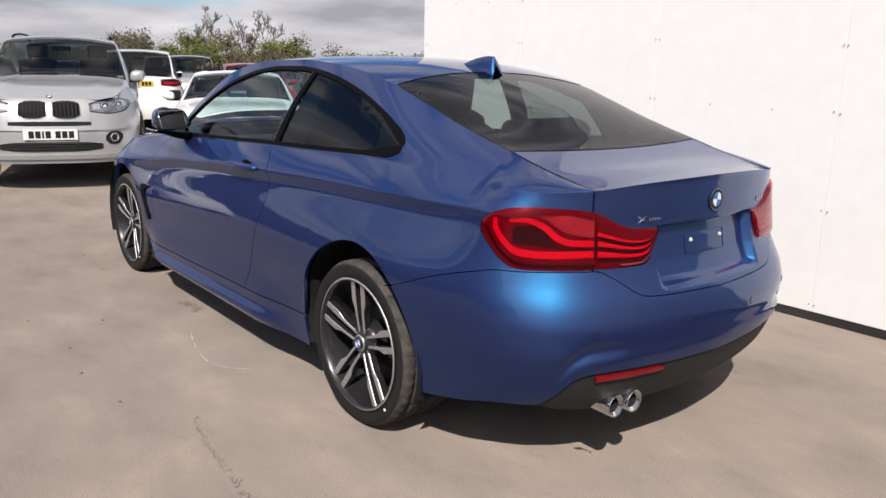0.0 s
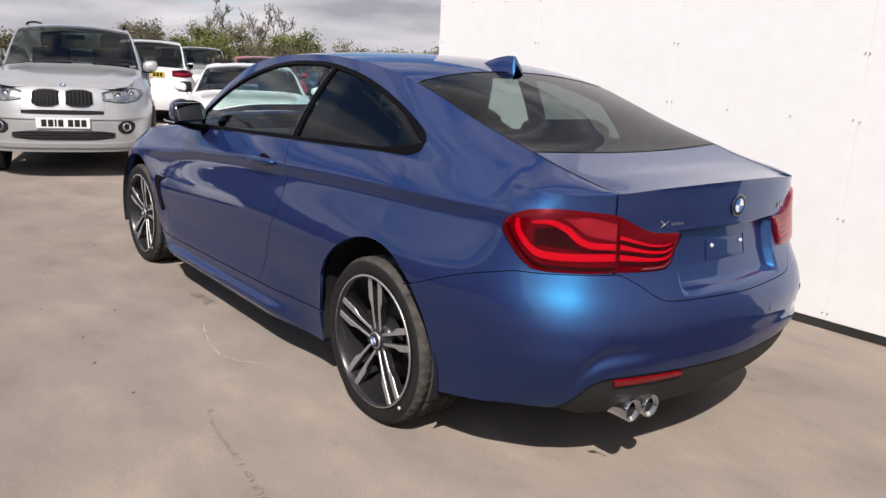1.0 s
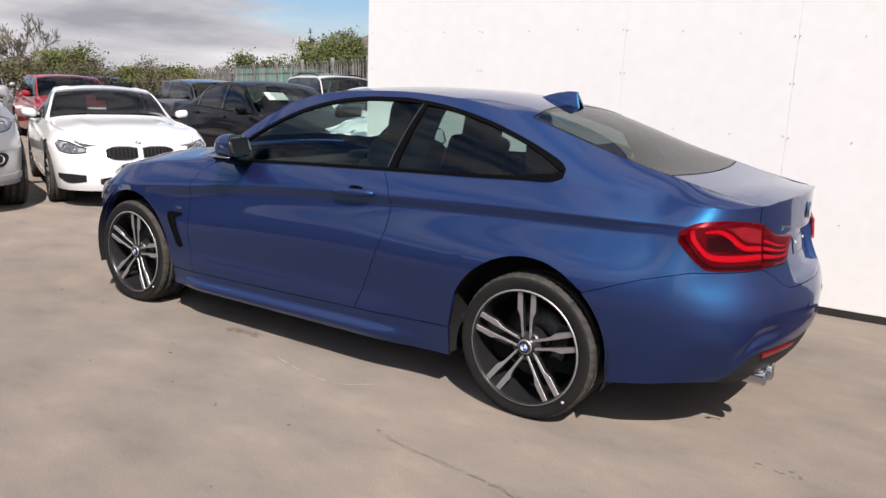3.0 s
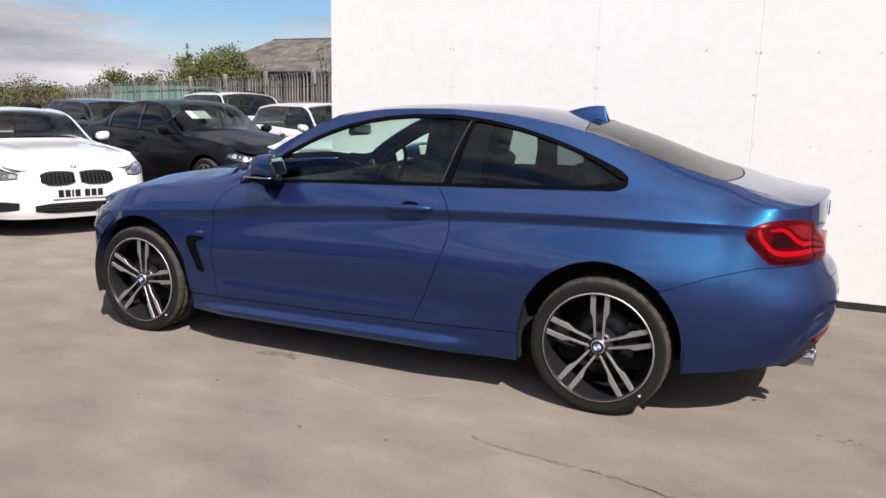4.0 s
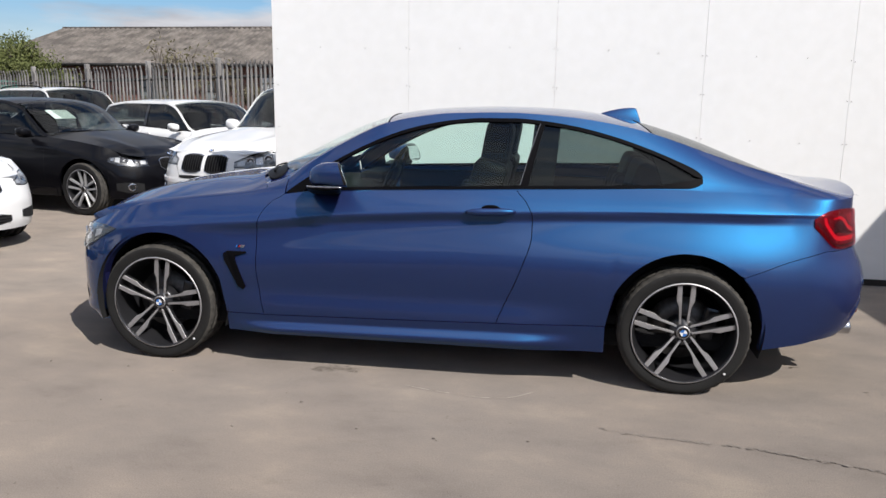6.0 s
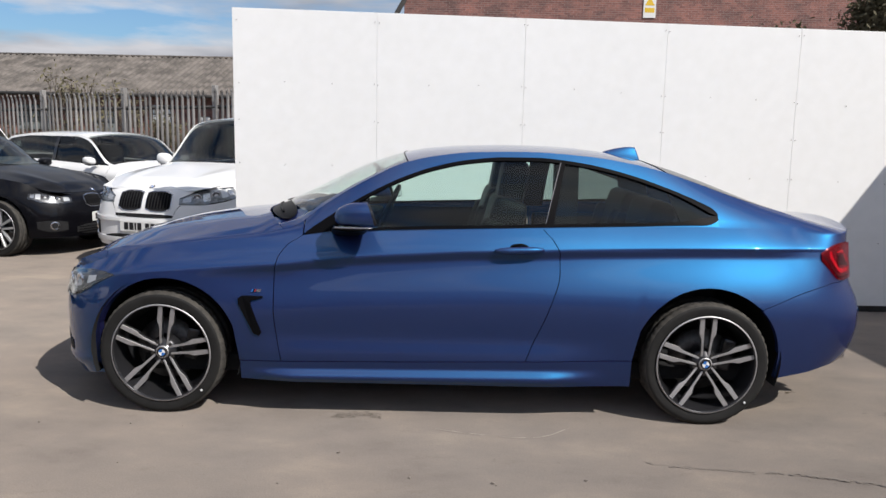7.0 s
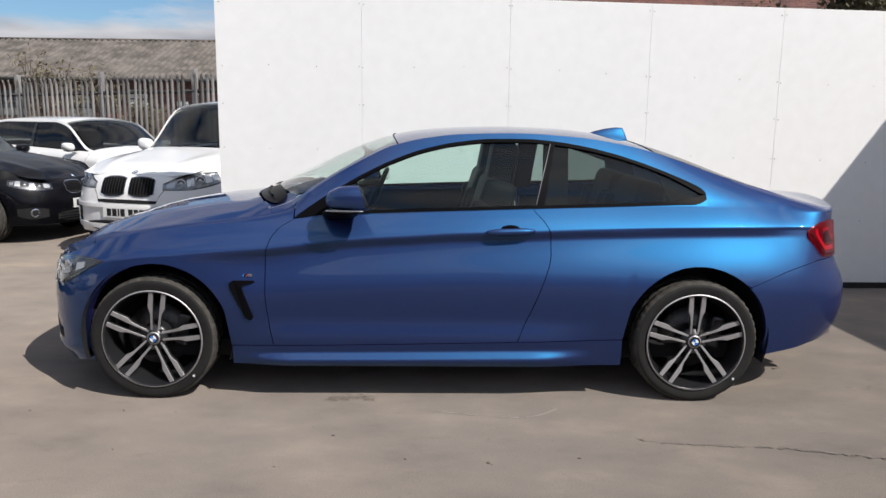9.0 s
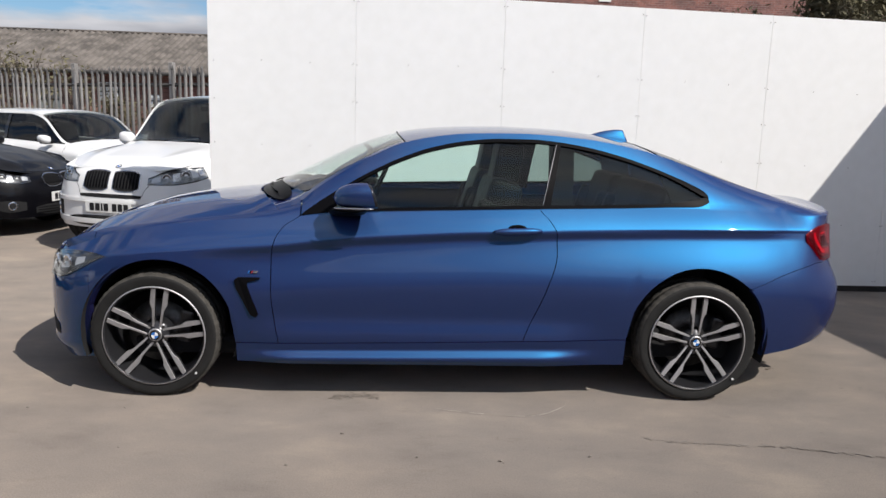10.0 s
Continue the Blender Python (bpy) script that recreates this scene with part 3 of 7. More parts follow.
    def top(self, x, f, lift=0.0, power=2.3):
        x, f = np.broadcast_arrays(np.asarray(x, float), np.asarray(f, float))
        yr, zr, zc = self.rail_y(x), self.rail_z(x), self.centre(x)
        return np.stack([x, f * yr, zr + (zc - zr) * (1 - np.abs(f) ** power) + lift], -1)

    def belt(self, x):
        e = self.edge
        h = np.argsort(e[:, 0])
        return np.interp(x, e[h, 0], np.abs(e[h, 1])), np.interp(x, e[h, 0], e[h, 2])

    def flank(self, x, v, sg=-1, lift=0.0, bulge=0.018):
        x, v = np.broadcast_arrays(np.asarray(x, float), np.asarray(v, float))
        yb, zb = self.belt(x)
        yr, zr = self.rail_y(x), self.rail_z(x)
        dy, dz = yr - yb, zr - zb
        ln = np.maximum(np.hypot(dy, dz), 1e-4)
        b = bulge * np.clip(ln / 0.3, 0, 1) * 4 * v * (1 - v) + lift
        return np.stack([x, sg * (yb + dy * v + dz / ln * b), zb + dz * v - dy / ln * b], -1)

    def flank_v(self, x, z):
        """The v of flank() at a height."""
        yb, zb = self.belt(x)
        return np.clip((z - zb) / np.maximum(self.rail_z(x) - zb, 1e-3), 0, 1)

    def end_x(self, y, rear=True):
        e = self.edge
        h = e[:, 0] > 0 if rear else e[:, 0] < 0
        a, b = np.abs(e[h, 1]), e[h, 0]
        o = np.argsort(a)
        return np.interp(np.abs(y), a[o], b[o])


def arch_cols(lo, hi, arches, n=40):
    """Stations from lo to hi that crowd towards the ends of each wheel arch."""
    xs = list(np.linspace(lo, hi, n))
    for xc, zc, r in arches:
        xs += [xc - r * math.cos(a) for a in np.linspace(0, math.pi, 45)]
        xs += [xc - r - 0.002, xc + r + 0.002]
    xs = np.array(sorted(x for x in xs if lo <= x <= hi))
    keep = np.concatenate([[True], np.diff(xs) > 0.0009])
    return xs[keep]


def tyre_profile(R, rim, w):
    h = w / 2
    return [(rim - 0.01, h * 0.80), (rim + 0.004, h * 0.93), (rim + 0.016, h * 0.90), (rim + 0.03, h * 0.99), (R - 0.03, h * 1.02), (R - 0.014, h * 0.97),
            (R - 0.005, h * 0.90), (R, h * 0.80), (R, h * 0.62), (R - 0.007, h * 0.60), (R - 0.007, h * 0.54), (R, h * 0.52), (R, h * 0.14), (R - 0.007, h * 0.12),
            (R - 0.007, h * -0.12), (R, h * -0.14), (R, h * -0.52), (R - 0.007, h * -0.54), (R - 0.007, h * -0.6), (R, h * -0.62), (R, h * -0.8), (R - 0.014, h * -0.97),
            (R - 0.03, -h), (rim, -h * 0.9)]


def spoke_bar(bm, ang, sgn, r0, r1, gap, width, y0, y1, dish, depth=0.03):
    """One bar of a wheel's spoke pair, outward face at -y: a straight inner edge at gap(t) and a width(t), with chamfered edges and a dark back."""
    n = 22
    ca, sa = math.cos(ang), math.sin(ang)
    rows = []
    for i in range(n):
        t = i / (n - 1)
        r = r0 + (r1 - r0) * t
        o, w = float(gap(t)), float(width(t))
        y = y0 + (y1 - y0) * t - dish * math.sin(math.pi * min(1, t * 1.05)) * 0.5
        row = []
        for q, dy in ((0.0, 0.0025), (0.0016 / w, 0.0), (1 - 0.0016 / w, 0.0004), (1.0, 0.003), (0.92, depth), (0.08, depth)):
            c = sgn * (o + q * w)
            row.append(bm.verts.new((r * ca - c * sa, y + dy, r * sa + c * ca)))
        rows.append(row)
    for i in range(n - 1):
        for k in range(6):
            q = (rows[i][k], rows[i][(k + 1) % 6], rows[i + 1][(k + 1) % 6], rows[i + 1][k])
            f = bm.faces.new(q if sgn > 0 else q[::-1])
            f.material_index = 1 if k > 2 else 0
    bm.faces.new(rows[-1])
    bm.faces.new(rows[0])


def wheel(parent, x, y, R=0.326, rim=0.255, w=0.235, turn=0.0, fancy=True, right=False, label="", zc=None, spokes="double"):
    """A wheel with its tyre, rim, spokes, cap and brake; its outer face looks to -y unless right."""
    zc = R if zc is None else zc
    ob = new("wheel")
    ob.parent = parent
    ob.matrix_basis = pose(x, y, zc, 0, 0, 180 if right else 0)
    if label:
        ob["label"] = label
    face = -w / 2
    prof = tyre_profile(R, rim, w)
    ty = lathe("tyre", prof, M["rubber"], ob, seg=192 if fancy else 36, closed=False,
               mats=[M["rubber"], M["tread"]], pick=lambda i: 1 if 5 <= i <= 20 else 0)
    if fancy:
        # cross grooves over the tread's shoulders
        for k, v in enumerate(ty.data.vertices):
            row, col = k % len(prof), k // len(prof)
            if (row in (5, 6, 7, 8, 18, 19, 20) and col % 4 == 0) or (row in (11, 12, 15, 16) and col % 6 == 2):
                d = 0.005 if row in (5, 20, 11, 12, 15, 16) else 0.0025
                v.co.x *= 1 - d / R
                v.co.z *= 1 - d / R
    lathe("rim", [(rim + 0.004, face * 0.92), (rim + 0.006, face * 0.98), (rim - 0.001, face), (rim - 0.006, face * 0.97), (rim - 0.009, face * 0.8), (rim - 0.022, face * 0.55),
                  (rim - 0.03, 0.0), (rim - 0.035, w * 0.4), (0.02, w * 0.42)], M["alloy"], ob, seg=64 if fancy else 32,
          mats=[M["alloy"], M["alloy_dark"]], pick=lambda i: 0 if i == 1 else 1)
    bm = bmesh.new()
    if spokes == "double":
        gap, wide = spl([(0, 0.012), (0.4, 0.016), (1, 0.021)]), spl([(0, 0.012), (0.40, 0.0135), (0.50, 0.018), (0.60, 0.0265), (0.75, 0.0255), (1, 0.0235)])
    else:
        gap, wide = spl([(0, 0.010), (1, 0.040)]), spl([(0, 0.022), (1, 0.028)])
    for k in range(5):
        for sgn in (-1, 1):
            spoke_bar(bm, radians(turn + 72 * k), sgn, 0.036, rim - 0.004, gap, wide, face + 0.034, face + 0.012, 0.006)
    me = bpy.data.meshes.new("spokes")
    bm.to_mesh(me)
    bm.free()
    me.materials.append(M["alloy"] if fancy else M["alloy_plain"])
    me.materials.append(M["alloy_dark"] if fancy else M["alloy_plain"])
    sp = new("spokes", me)
    sp.parent = ob
    lathe("hub", [(0.0, face + 0.020), (0.030, face + 0.020), (0.034, face + 0.024), (0.036, face + 0.032), (0.062, face + 0.038), (0.075, face + 0.06), (0.08, face + 0.1)],
          M["alloy"], ob, seg=40, mats=[M["gloss_black"], M["alloy"], M["alloy_dark"]], pick=lambda i: 0 if i == 0 else (1 if i < 2 else 2))
    if fancy:
        roundel(ob, (0, face + 0.0185, 0), 0.026, Matrix.Rotation(radians(turn - 75), 4, "Y"))
        for k in range(5):
            a = radians(turn + 36 + 72 * k)
            bm = tube(bmesh.new(), 0.008, 0.008, 0.012, Matrix.Translation((0.056 * math.cos(a), face + 0.036, 0.056 * math.sin(a))) @ Matrix.Rotation(radians(90), 4, "X"), 6)
            part("wheel_bolt", bm, M["steel"], ob)
    lathe("brake_disc", [(0.06, 0.0), (0.165, 0.0), (0.165, 0.022), (0.06, 0.022)], M["steel"], ob, seg=40)
    box_part("brake_caliper", (0.07, 0.09, 0.17), pose(0.135, 0.01, 0.03, 0, 12, 0), M["alloy_dark"], ob, bevel=0.014)
    if fancy:
        bm = bmesh.new()
        a = radians(-43)
        tube(bm, 0.006, 0.006, 0.004, Matrix.Translation((0.284 * math.cos(a), -w / 2 * 1.02, 0.284 * math.sin(a))) @ Matrix.Rotation(radians(90), 4, "X"), 10)
        part("paint_dot", bm, M["white_enamel"], ob, "white paint dot on the tyre wall")
    return ob


def roundel(parent, at, r, turn=None):
    """A small round enamel badge of plain quarters, looking to -y."""
    turn = turn or Matrix()
    m = Matrix.Translation(at) @ turn
    bm = bmesh.new()
    tube(bm, r * 1.04, r * 1.08, 0.004, m @ Matrix.Rotation(radians(90), 4, "X"), 28)
    part("badge_ring", bm, M["chrome"], parent)
    bm = bmesh.new()
    tube(bm, r * 0.98, r * 0.98, 0.0030, m @ Matrix.Translation((0, -0.002, 0)) @ Matrix.Rotation(radians(90), 4, "X"), 28)
    part("badge_border", bm, M["gloss_black"], parent)
    for k in range(4):
        vs = [(0, -0.0042, 0)] + [(0.68 * r * math.cos(radians(90 * k + 10 * i)), -0.0042, 0.68 * r * math.sin(radians(90 * k + 10 * i))) for i in range(10)]
        fs = [(0, i, i + 1) for i in range(1, 10)]
        link_mesh("badge_quarter", [m @ Vector(v) for v in vs], fs, M["blue_enamel"] if k % 2 else M["white_enamel"], parent, smooth=False)


def plate_bars(parent, m, back, width=0.52, height=0.111):
    """A number plate with plain dark bars in place of its characters; it looks to -y of m."""
    p = box_part("number_plate", (width, 0.006, height), m, back, parent, bevel=0.004)
    x = -width * 0.40
    for k, wd in enumerate((0.05, 0.05, 0.018, 0.05, 0.0, 0.05, 0.05, 0.05)):
        if wd:
            box_part("plate_bar", (wd * width / 0.52, 0.002, height * 0.66), m @ Matrix.Translation((x + wd * width / 1.04, -0.0045, 0)), M["ink"], p, bevel=0.0)
        x += (wd + 0.014) * width / 0.52 if wd else 0.03 * width / 0.52
    return p


# ---------------------------------------------------------------- the blue coupe
def blue_coupe():
    car = empty("coupe_car")
    tagged(car, "metallic blue two-door coupe with black window trim and five-double-spoke alloys", "car")
    A_F, A_R = (-1.386, 0.349, 0.378), (1.406, 0.349, 0.381)
    plan = [(-2.15, 0), (-2.135, -0.25), (-2.07, -0.50), (-1.95, -0.70), (-1.81, -0.815), (-1.62, -0.868), (-1.405, -0.888), (-1.0, -0.892), (-0.4, -0.894),
            (0.3, -0.896), (0.9, -0.902), (1.405, -0.914), (1.70, -0.897), (1.95, -0.852), (2.134, -0.792), (2.268, -0.692), (2.352, -0.532), (2.414, -0.25), (2.436, 0)]
    sh = Shell(
        plan,
        rail_y=[(-2.15, 0.50), (-2.0, 0.585), (-1.9, 0.635), (-1.6, 0.71), (-1.2, 0.745), (-0.9, 0.745), (-0.74, 0.735), (-0.6, 0.702), (-0.36, 0.655), (-0.166, 0.622),
                (0.0, 0.603), (0.2, 0.588), (0.48, 0.577), (0.8, 0.57), (1.1, 0.565), (1.4, 0.56), (1.75, 0.553), (1.9, 0.55), (2.1, 0.545), (2.4, 0.535)],
        rail_z=[(-2.15, 0.700), (-2.0, 0.745), (-1.9, 0.785), (-1.79, 0.825), (-1.6, 0.872), (-1.2, 0.925), (-0.9, 0.958), (-0.74, 0.99), (-0.6, 1.092), (-0.36, 1.238), (-0.166, 1.328),
                (0.0, 1.366), (0.2, 1.388), (0.48, 1.394), (0.8, 1.376), (1.1, 1.330), (1.24, 1.295), (1.41, 1.240), (1.6, 1.175), (1.75, 1.130), (1.89, 1.092),
                (2.0, 1.060), (2.12, 1.031), (2.24, 1.008), (2.31, 1.004), (2.42, 1.006)],
        centre=[(-2.15, 0.705), (-2.06, 0.752), (-1.95, 0.806), (-1.82, 0.862), (-1.7, 0.905), (-1.52, 0.955), (-1.25, 0.997), (-1.0, 1.03), (-0.9, 1.07), (-0.8, 1.118), (-0.62, 1.208),
                (-0.486, 1.272), (-0.348, 1.328), (-0.2, 1.372), (-0.07, 1.397), (0.2, 1.419), (0.41, 1.425), (0.69, 1.419), (0.9, 1.403), (1.1, 1.370), (1.32, 1.312),
                (1.54, 1.238), (1.76, 1.150), (1.95, 1.078), (2.1, 1.046), (2.27, 1.036), (2.42, 1.036)],
        shoulder=[(-2.19, 0.700), (-1.98, 0.740), (-1.85, 0.782), (-1.62, 0.845), (-1.4, 0.885), (-1.0, 0.928), (-0.66, 0.952), (-0.4, 0.97), (0.0, 0.987), (0.5, 1.003),
                  (1.0, 1.016), (1.33, 1.026), (1.6, 1.028), (1.9, 1.014), (2.1, 1.000), (2.23, 0.997), (2.347, 1.006), (2.385, 1.017), (2.415, 1.026), (2.436, 1.032)],
        crease=[(-2.2, 0.66), (-1.6, 0.74), (-1.07, 0.789), (-0.813, 0.808), (-0.615, 0.832), (-0.389, 0.857), (-0.106, 0.875), (0.18, 0.892), (0.46, 0.90), (0.75, 0.91),
                (1.04, 0.916), (1.33, 0.922), (1.62, 0.925), (1.91, 0.925), (2.4, 0.92)],
        inset=[(-2.2, 0.10), (-1.6, 0.095), (-1.0, 0.09), (-0.5, 0.078), (0.0, 0.068), (0.8, 0.072), (1.4, 0.082), (1.8, 0.088), (2.0, 0.088), (2.4, 0.07)],
        front=[(0.1, -0.10), (0.17, -0.045), (0.25, -0.012), (0.38, -0.002), (0.5, 0.0), (0.58, -0.008), (0.66, -0.028), (0.71, -0.050), (0.76, -0.090), (0.9, -0.20)],
        rear=[(0.2, -0.20), (0.27, -0.10), (0.33, -0.05), (0.40, -0.022), (0.50, -0.001), (0.57, -0.003), (0.63, -0.016), (0.665, -0.030), (0.70, -0.047), (0.735, -0.062), (0.76, -0.071),
              (0.84, -0.086), (0.90, -0.092), (0.95, -0.092), (0.985, -0.093), (1.01, -0.093), (1.035, -0.088), (1.1, -0.085)],
        arches=(A_F, A_R), blend=(1.95, 2.26), cut=0.026, flare=0.026, belly=0.040)
    # shut lines: door front, door rear, sill, bumper top
    door_f = spl([(0.2, -0.775), (0.318, -0.788), (0.413, -0.806), (0.59, -0.823), (0.736, -0.823), (0.837, -0.804), (0.905, -0.757), (0.955, -0.68), (1.05, -0.62)])
    door_r = spl([(0.2, 0.43), (0.356, 0.484), (0.612, 0.591), (0.789, 0.641), (0.877, 0.640), (0.95, 0.606), (1.01, 0.553), (1.05, 0.545)])
    sill = spl([(-1.2, 0.292), (-0.684, 0.304), (-0.1, 0.315), (0.488, 0.329), (1.2, 0.343)])
    S = sh.sx
    bump = spl([(S(1.65), 0.615), (S(1.74), 0.648), (S(1.883), 0.70), (S(2.027), 0.738), (S(2.09), 0.750), (S(2.16), 0.749), (sh.sya(0.60, 0.76), 0.751), (sh.sya(0.535, 0.76), 0.751), (sh.sya(0.48, 0.73), 0.726),
                (sh.sya(0.43, 0.69), 0.690), (sh.sya(0.40, 0.67), 0.671), (sh.sya(0.36, 0.66), 0.662), (sh.sya(0.2, 0.66), 0.657), (1.0, 0.654)])
    G = 0.0022

    def rows(n, lo=0.0, hi=1.0):
        return np.linspace(lo, hi, n)

    def zrows(x, lo, hi, n1=36, n2=14):
        """Heights on a grid of stations, row by row, close about the crease."""
        zc = np.clip(sh.crease(x), lo + 0.05, hi - 0.02)
        h = n1 // 2
        i = np.arange(n1 + n2)[:, None]
        mid = np.clip(0.765 + 0 * zc, lo + 0.02, zc - 0.03)
        a, b = np.clip(i / (h - 1), 0, 1), np.clip((i - h + 1) / (n1 - h), 0, 1)
        low = lo + (mid - lo) * a + (zc - 0.006 - mid) * (1 - (1 - b) ** 1.3)
        high = zc + 0.001 + (hi - zc - 0.001) * np.clip((i - n1) / (n2 - 1), 0, 1) ** 1.3
        return np.where(i < n1, low, high)

    for sg, flip in ((-1, False), (1, True)):
        # front wing
        xl = -1.742
        base = arch_cols(xl, float(door_f(0.32)) - G, (A_F,), 26)
        fr = (base - base[0]) / (base[-1] - base[0])
        z = 0.3 + 0.62 * np.linspace(0, 1, 50)[:, None] + 0 * base[None, :]
        for _ in range(6):
            x = xl + (door_f(z) - G - xl) * fr[None, :]
            z = zrows(x, sh.arch(x, sill(x) + G), sh.shoulder(x))
        g1 = sh.side(S(x), z, sg)
        xe = x[-1]
        g2 = sh.flank(xe[None, :], rows(5)[:, None], sg)
        sheet_part("front_wing", [g1, g2], M["blue"], car, flip=flip, flange=0.035)
        # door skin
        u = rows(36)[None, :]
        z = 0.3 + 0.68 * np.linspace(0, 1, 50)[:, None] + 0 * u
        for _ in range(6):
            xa, xb = door_f(z) + G, door_r(z) - G
            x = xa + (xb - xa) * u
            z = zrows(x, sill(x) + G, sh.shoulder(x))
        door = sheet_part("door", [sh.side(S(x), z, sg)], M["blue"], car, flip=flip, flange=0.03)
        # rear quarter, up over the shoulder to the roof pillar
        xq = 1.478
        base = arch_cols(float(door_r(0.33)) + G, xq, (A_R,), 20)
        fr = (base - base[0]) / (base[-1] - base[0])
        z = 0.3 + 0.7 * np.linspace(0, 1, 50)[:, None] + 0 * base[None, :]
        for _ in range(6):
            xa = door_r(z) + G
            x = xa + (xq - xa) * fr[None, :]
            z = zrows(x, sh.arch(x, sill(x) + G), sh.shoulder(x))
        g1 = sh.side(S(x), z, sg)
        s_end = float(sh.sya(0.538, 0.96))
        xs2 = np.concatenate([arch_cols(xq, A_R[0] + A_R[2], (A_R,), 8), [A_R[0] + A_R[2] + 0.001]])
        ss = np.concatenate([S(xs2), np.linspace(S(A_R[0] + A_R[2] + 0.02), s_end, 30)])
        xx = sh.x_of(ss)
        lo = np.maximum(sh.arch(xx, 0.2), np.where(xx > 1.668, bump(ss) + G, 0.2))
        z2 = zrows(xx, lo, sh.top_z(ss))
        z2[:, 0] = z[:, -1]
        g2 = sh.side(ss[None, :], z2, sg)
        xt = np.minimum(g2[-1, :, 0], 2.40)
        v = rows(9)[:, None]
        fl = sh.flank(xt[None, :], v, sg)
        top_row = g2[-1]
        d = (top_row - fl[0])[None] * (1 - v[:, :, None])
        g3 = fl + d
        sheet_part("rear_quarter", [g1, g2, g3], M["blue"], car, flip=flip, flange=0.014)
        # roof side rail and windscreen pillar, above the side glass
        win_top = spl([(-0.68, 0.956), (-0.53, 1.056), (-0.353, 1.161), (-0.177, 1.247), (0.0, 1.309), (0.176, 1.345), (0.354, 1.361), (0.532, 1.362), (0.651, 1.353),
                       (0.83, 1.326), (1.014, 1.281), (1.2, 1.218), (1.36, 1.152), (1.43, 1.120), (1.466, 1.098), (1.478, 1.084)])
        win_low = lambda x: sh.belt(x)[1] + 0.002 + 0.012 * smooth01(x, -0.68, -0.45) + 0.020 * np.clip((x - 1.40) / 0.078, 0, 1) ** 2
        xs = np.linspace(-0.68, xq, 90)
        v0 = sh.flank_v(xs, win_top(xs))
        sheet_part("roof_side_frame", [sh.flank(xs[None, :], v0 + (1 - v0) * rows(6)[:, None], sg)], M["blue"], car, flip=flip, flange=0.02)
        # black window surround, then the two panes and the post between them
        def ring(x, t, lift):
            """t from 0 at the window's foot to 1 at its head."""
            a, b = sh.flank_v(x, win_low(x)), sh.flank_v(x, win_top(x) - 0.001)
            return sh.flank(x, a + (b - a) * t, sg, lift)
        xs = np.linspace(-0.664, xq - 0.001, 110)
        hgt = np.maximum(win_top(xs) - win_low(xs), 0.004)
        e = np.minimum((0.019 + 0.012 * smooth01(xs, 1.25, 1.45)) / hgt, 0.48)
        el = np.minimum((0.007 + 0.016 * smooth01(xs, 1.25, 1.42)) / hgt, 0.48)
        sheet_part("window_surround", [ring(xs[None, :], rows(4)[:, None] * el, 0.003), ring(xs[None, :], 1 - e + rows(4)[:, None] * e, 0.003)],
                             M["trim"], car, "satin black window surround", flip=flip, flange=0.012)
        vl = np.minimum(sh.flank_v(xs, win_low(xs)), 1)
        vm = np.maximum(sh.flank_v(xs, win_low(xs) - 0.008 * smooth01(xs, -0.60, -0.40)), 0)
        on = xs > -0.60
        sheet_part("belt_trim", [sh.flank(xs[None, on], vm[on] + (vl - vm)[on] * rows(3)[:, None], sg, 0.004)], M["trim"], car, flip=flip, flange=0.01)
        sheet_part("belt_fill", [sh.flank(xs[None, :], (vm + 0.01) * rows(4)[:, None], sg, 0.0)], M["blue"], car, flip=flip)

        def pane(x0a, x0b, x1a, x1b, name, mat, label):
            t, u = rows(12)[:, None], rows(30)[None, :]
            x = (x0a + (x0b - x0a) * t) * (1 - u) + (x1a + (x1b - x1a) * t) * u
            h = np.maximum(win_top(x) - win_low(x), 0.004)
            lo, hi = np.minimum(0.004 / h, 0.45), 1 - np.minimum(0.014 / h, 0.45)
            g = sheet_part(name, [ring(x, lo + (hi - lo) * t, -0.006)], mat, car, label, flip=flip)
        pane(-0.60, -0.56, 0.575, 0.656, "door_window", M["glass"], "lightly tinted door window")
        pane(0.605, 0.682, 1.462, 1.462, "quarter_window", M["glass_quarter"], "dark privacy glass")
        t, u = rows(10)[:, None], rows(3)[None, :]
        x = (0.568 + 0.088 * t) * (1 - u) + (0.610 + 0.076 * t) * u
        sheet_part("window_post", [ring(x, t, 0.002)], M["trim"], car, flip=flip, flange=0.01)
        # dark linings behind the two side posts
        xp = np.linspace(0.60, 0.735, 4)[None, :]
        sheet_part("pillar_lining", [sh.flank(xp + 0.03 * rows(8)[:, None], rows(8)[:, None], sg, -0.035)], M["cabin"], car, flip=flip, flange=0.012)
        xp = np.linspace(1.30, 1.50, 5)[None, :]
        sheet_part("pillar_lining", [sh.flank(xp - 0.10 * rows(8)[:, None], rows(8)[:, None], sg, -0.035)], M["cabin"], car, flip=flip, flange=0.012)
        u = rows(2)[None, :]
        x = (0.568 + 0.088 * t) + 0.004 * u
        sheet_part("post_strip", [ring(x, 0.03 + 0.92 * t, 0.0045)], M["lamp_grey"], car, flip=flip)
        # mirror foot triangle
        xs = np.linspace(-0.672, -0.50, 18)
        a = sh.flank_v(xs, win_low(xs))
        b = np.maximum(sh.flank_v(xs, win_top(np.maximum(xs, -0.68))), a)
        sheet_part("mirror_foot", [sh.flank(xs[None, :], a + (b - a) * rows(4)[:, None], sg, 0.004)], M["trim"], car, flip=flip, flange=0.004)
        # sill skirt
        xs = np.linspace(A_F[0] + A_F[2] + 0.004, A_R[0] - A_R[2] - 0.001, 60)
        t = rows(20)[:, None]
